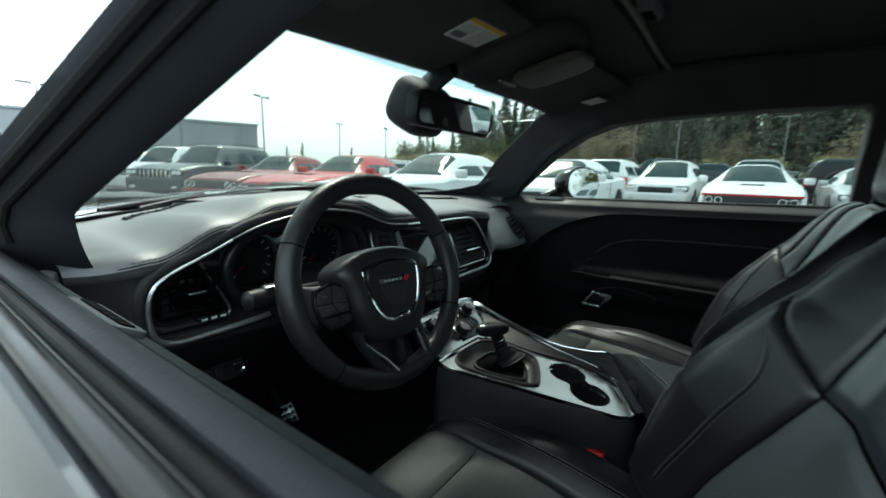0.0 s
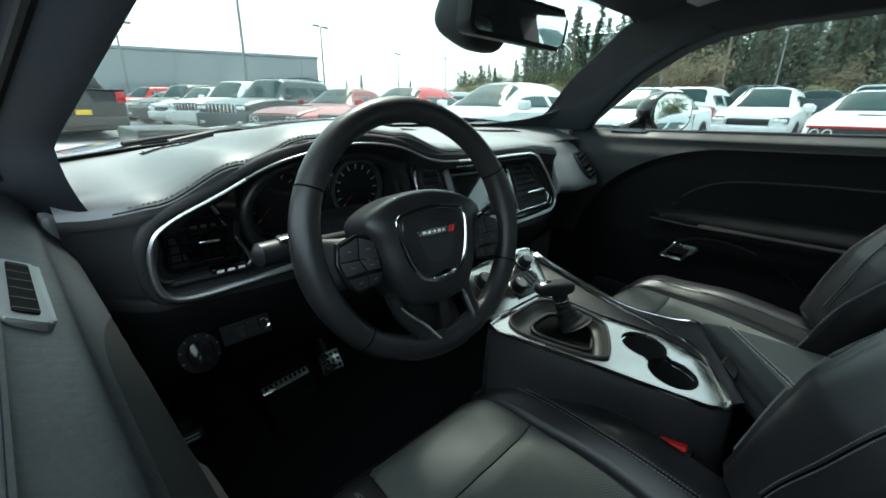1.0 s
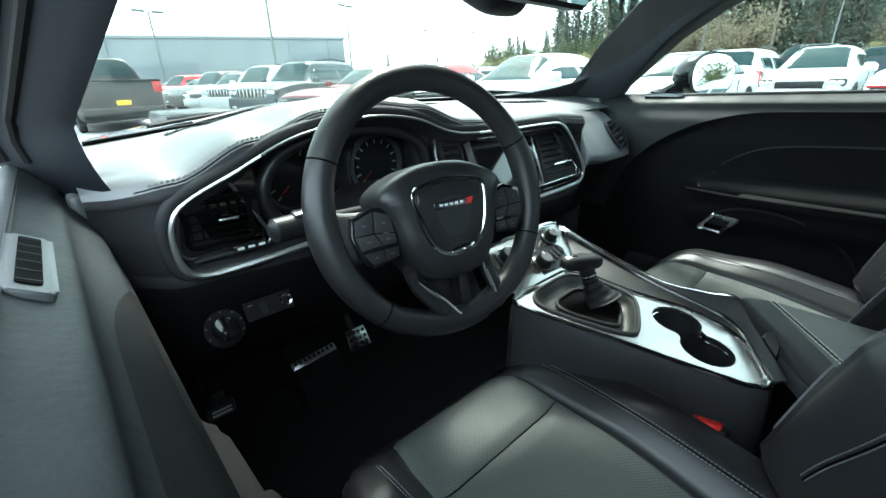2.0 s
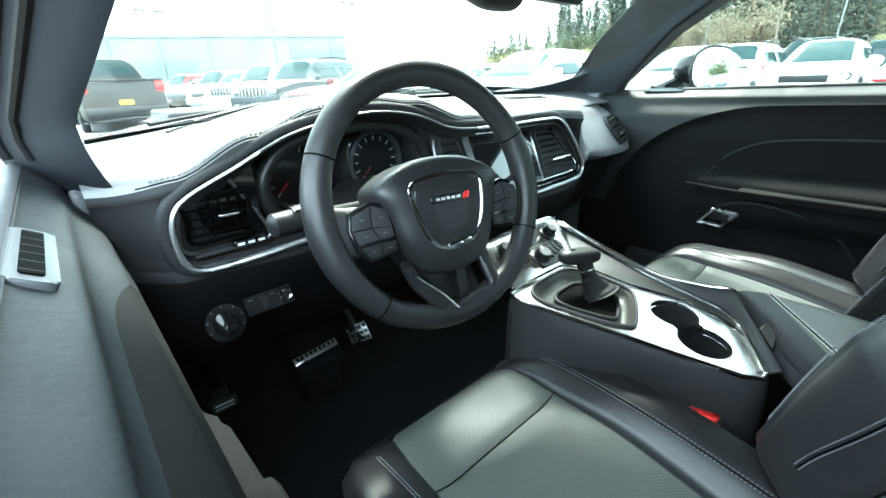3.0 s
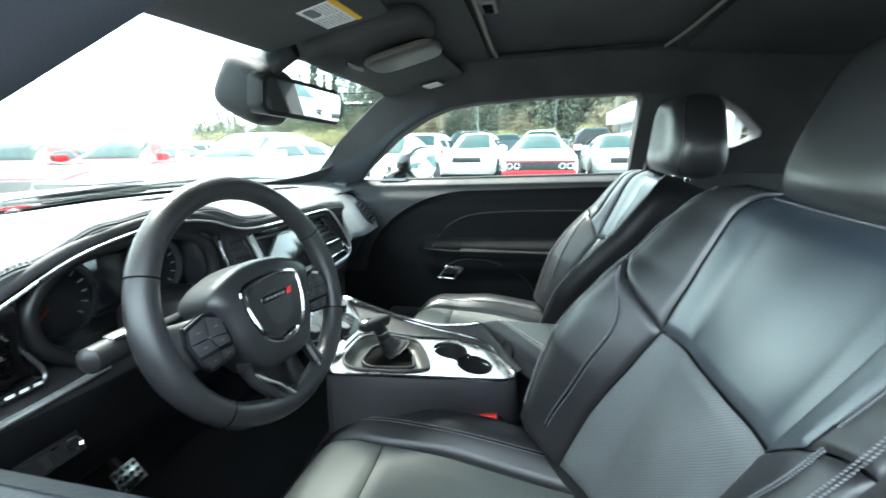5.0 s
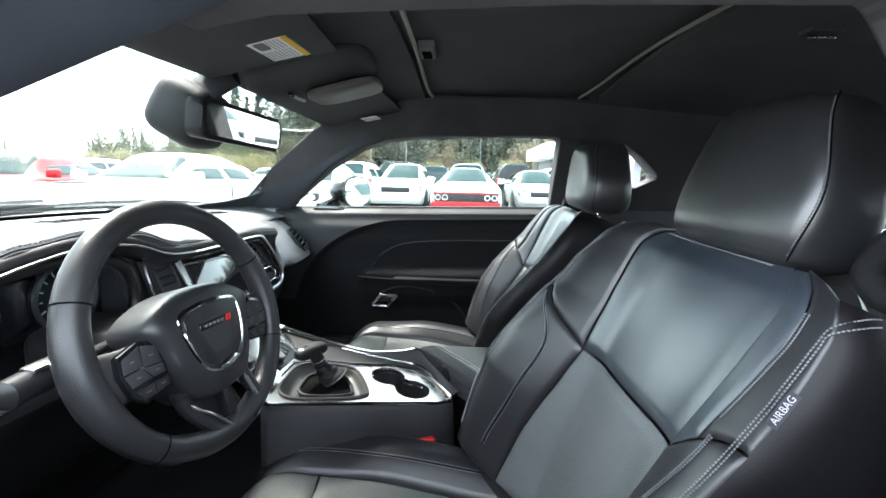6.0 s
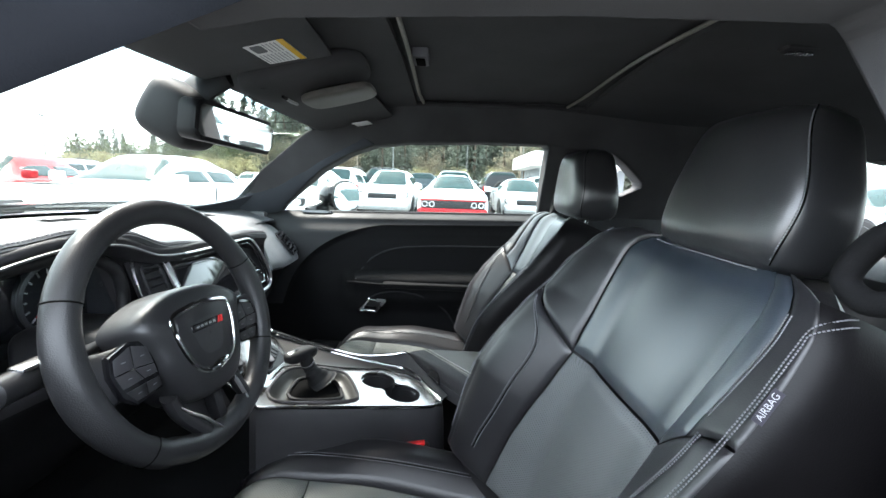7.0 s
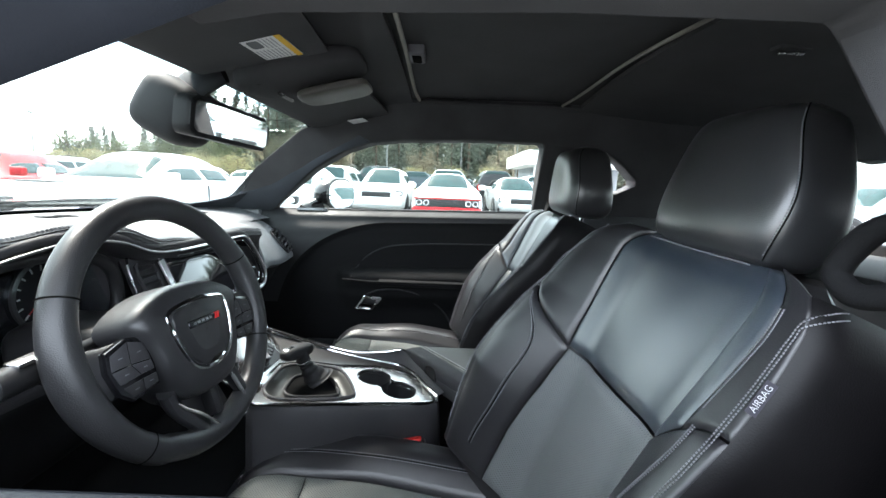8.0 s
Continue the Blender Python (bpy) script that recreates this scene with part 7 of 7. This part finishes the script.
for x, y, h, turn in ((27.9, 47, 9.0, 20), (8.2, 46, 7.0, 10), (13.06, 33, 14, 0), (62, 60, 9, 30), (80, 48, 9, 30), (52, 62, 9, 20), (60, 8, 9, 80), (66, 22, 9, 40), (75, -3, 9.5, 80), (70, -12, 9, 70)):
    lamp_post(x, y, h, turn)
WOODPOLE = mat("pole_wood", (0.20, 0.16, 0.12), 0.9, grain=15, bump=0.3)
poles = ((70, 38), (64, 14), (60, -10))
for x, y in poles:
    p = thing("utility_pole", (x, y, 0), "weathered wooden utility pole with a cross arm", "utility pole", "utility poles")
    part("post", tube([(x, y, 0), (x, y, 11.5)], [0.17, 0.11], 10), WOODPOLE, p)
    part("cross_arm", rbox((x - 0.06, y - 1.3, 10.6), (x + 0.06, y + 1.3, 10.75), 0.01), WOODPOLE, p)
for k, dy in enumerate((-1.1, 0.0, 1.1)):
    bm = bmesh.new()
    for (xa, ya), (xb, yb) in zip(poles, poles[1:]):
        tube([Vector((xa + (xb - xa) * i / 8, ya + (yb - ya) * i / 8 + dy, 10.8 - 0.9 * (1 - (2 * i / 8 - 1) ** 2))) for i in range(9)], 0.025, 5, bm=bm)
    tagged(part("power_line", bm, RUBBER), "thin black overhead power line between poles", "cable", "power lines")

# ---- trees ----
def foliage(name, base, share):
    """Leaves that let part of the light through."""
    m = mat(name, base, 0.8, spec=0.15, grain=4, bump=0.0, broad=0.4, vary=0.3)
    n, l = m.node_tree.nodes, m.node_tree.links
    tr, mx = n.new("ShaderNodeBsdfTranslucent"), n.new("ShaderNodeMixShader")
    l.new(n["Principled BSDF"].inputs["Base Color"].links[0].from_socket, tr.inputs["Color"])
    mx.inputs["Fac"].default_value = share
    l.new(n["Principled BSDF"].outputs[0], mx.inputs[1])
    l.new(tr.outputs[0], mx.inputs[2])
    l.new(mx.outputs[0], n["Material Output"].inputs["Surface"])
    return m


# Needle green lightened and greyed to stand in for haze over the distance.
NEEDLE = foliage("hazed_fir_needles", (0.17, 0.19, 0.155), 0.5)
LEAF = foliage("autumn_leaves", (0.3, 0.27, 0.15), 0.5)
GREEN = foliage("green_leaves", (0.10, 0.115, 0.06), 0.35)
BROWN = foliage("bare_brown_twigs", (0.26, 0.225, 0.165), 0.5)
BARK = mat("bark", (0.10, 0.075, 0.055), 0.9, grain=12, bump=0.4)
rng = random.Random(7)


def fir(seed):
    """A conifer 1 unit high: tapered trunk, whorls of drooping branches with ragged needle clumps."""
    r = random.Random(seed)
    t = thing("fir_tree", (0, 0, 0), "tall fir tree at the edge of the lot, greyed and lightened for haze", "tree", "firs")
    part("trunk", tube([(0, 0, 0), (0.004, 0.003, 0.5), (0, 0, 0.98)], [0.014, 0.009, 0.002], 7), BARK, t)
    bm = bmesh.new()
    for k in range(190):
        z = 0.07 + 0.91 * (k / 190) ** 0.9
        reach = (0.15 * (1 - z) ** 0.8 + 0.012) * r.uniform(0.5, 1.2)
        a = r.uniform(0, 2 * math.pi)
        d = Vector((math.cos(a), math.sin(a), r.uniform(-0.35, 0.05)))
        s = Vector((-d.y, d.x, 0))
        for i in range(9):
            f = r.uniform(0.12, 1.0)
            p = Vector((0, 0, z)) + d * reach * f + Vector((0, 0, -0.15 * reach * f * f))
            e = (s * r.choice((-1, 1)) * r.uniform(0.4, 1.0) + d * r.uniform(0.2, 0.9) + Vector((0, 0, r.uniform(-0.5, 0.1)))).normalized()
            ln, wd = r.uniform(0.019, 0.040) * (1.15 - 0.6 * z), r.uniform(0.006, 0.011)
            o = e.cross(Vector((r.uniform(-1, 1), r.uniform(-1, 1), r.uniform(-1, 1)))).normalized() * wd
            bm.faces.new([bm.verts.new(q) for q in (p - e * 0.004, p + e * ln * 0.45 + o, p + e * ln, p + e * ln * 0.45 - o)])
    part("crown", bm, NEEDLE, t, smooth=False)
    return t


kinds = [fir(i) for i in range(4)]
spots = []
for k in range(250):
    a = radians(rng.uniform(46, 132) if k < 130 else rng.uniform(60, 128))
    d = rng.uniform(84, 135)
    hgt = lerp([(44, 7), (50, 10), (60, 15), (72, 20), (90, 22), (130, 22)], math.degrees(a)) * rng.uniform(0.7, 1.25)
    spots.append((d * math.sin(a), d * math.cos(a), hgt))
for k in range(10):
    a = radians(rng.uniform(28, 50))
    d = rng.uniform(120, 170)
    spots.append((d * math.sin(a), d * math.cos(a), rng.uniform(4, 9)))
for k in range(90):
    a = radians(rng.uniform(58, 130))
    d = rng.uniform(140, 185)
    hgt = lerp([(58, 14), (70, 26), (90, 30), (130, 30)], math.degrees(a)) * rng.uniform(0.8, 1.15)
    spots.append((d * math.sin(a), d * math.cos(a), hgt))
for i, (x, y, hgt) in enumerate(spots):
    m = pose(x, y, 0, 0, 0, rng.uniform(0, 360)) @ Matrix.Diagonal((hgt, hgt, hgt, 1))
    if i < 4:
        kinds[i].matrix_basis = m
    else:
        src = kinds[i % 4]
        c = copy_thing(src, pose(x, y, 0, 0, 0, rng.uniform(0, 360)))
        c.scale = (hgt, hgt, hgt)


def shrub(seed, leaf, h, label, name="small_tree"):
    """A broadleaf tree: forked trunk and a loose crown of many small leaves."""
    r = random.Random(seed)
    t = thing(name, (0, 0, 0), label, "tree", "broadleaf trees")
    bm = tube([(0, 0, 0), (0.02 * h, 0, 0.25 * h), (0, 0.02 * h, 0.6 * h)], [0.03 * h, 0.022 * h, 0.008 * h], 8)
    tips = []
    for k in range(12):
        a, e = r.uniform(0, 6.28), r.uniform(0.35, 1.2)
        b = Vector((0.01 * h, 0, h * r.uniform(0.2, 0.5)))
        q = b + Vector((math.cos(a) * math.cos(e), math.sin(a) * math.cos(e), math.sin(e))) * h * r.uniform(0.25, 0.48)
        tube([b, (b + q) / 2 + Vector((0, 0, 0.02 * h)), q], [0.012 * h, 0.008 * h, 0.003 * h], 5, bm=bm)
        tips += [q, (b + q) / 2]
    part("trunk", bm, BARK, t)
    bm = bmesh.new()
    for k in range(1500):
        c = r.choice(tips) + Vector((r.gauss(0, 1), r.gauss(0, 1), r.gauss(0, 0.8))) * 0.085 * h
        n = Vector((r.gauss(0, 1), r.gauss(0, 1), r.gauss(0, 1))).normalized()
        s = n.orthogonal().normalized() * h * r.uniform(0.014, 0.028)
        o = n.cross(s) * 0.6
        vs = [bm.verts.new(c + s), bm.verts.new(c + o), bm.verts.new(c - s), bm.verts.new(c - o)]
        bm.faces.new(vs)
    part("crown", bm, leaf, t, smooth=False)
    return t


ya = shrub(1, LEAF, 4.0, "small tree with yellow autumn leaves")
ya.matrix_basis = pose(48, 26, 0)
for k in range(16):
    a = radians(rng.uniform(48, 112))
    d = rng.uniform(46, 72)
    copy_thing(ya, pose(d * math.sin(a), d * math.cos(a), 0, 0, 0, rng.uniform(0, 360)))
gr = shrub(2, GREEN, 5.5, "leafy green tree behind parked cars")
gr.matrix_basis = pose(14, -46, 0)
for x, y in ((3, -48), (22, -50), (30, -44), (-8, -50), (-18, -46)):
    copy_thing(gr, pose(x, y, 0, 0, 0, 40 * x))
# a loose row of rounder trees past the far side of the lot
for bearing, d, f in ((45.2, 84, 0.85), (46.0, 80, 0.75), (48.9, 72, 1.35), (49.6, 74, 1.25), (51.6, 78, 1.2), (52.4, 76, 1.3), (53.6, 80, 1.35), (54.5, 74, 1.2), (56.2, 78, 1.4), (58.0, 76, 1.5), (60.5, 78, 1.6), (63, 74, 1.6)):
    c = copy_thing(gr, pose(d * math.sin(radians(bearing)), d * math.cos(radians(bearing)), 0, 0, 0, 77 * bearing))
    c.scale = (f * 0.72, f * 0.72, f * 0.92)
for bearing, d in ((44.3, 66), (46.9, 68), (47.9, 62), (50.6, 64), (55.3, 62), (57.2, 66), (59.2, 60)):
    copy_thing(ya, pose(d * math.sin(radians(bearing)), d * math.cos(radians(bearing)), 0, 0, 0, 53 * bearing))

br = shrub(3, BROWN, 9.0, "tall half-bare brown tree behind the lot", "bare_tree")
br.matrix_basis = pose(84, 4, 0)
for k in range(15):
    a = radians(rng.uniform(62, 115))
    d = rng.uniform(72, 84)
    c = copy_thing(br, pose(d * math.sin(a), d * math.cos(a), 0, 0, 0, rng.uniform(0, 360)))
    f = rng.uniform(0.6, 1.15)
    c.scale = (f, f, f)
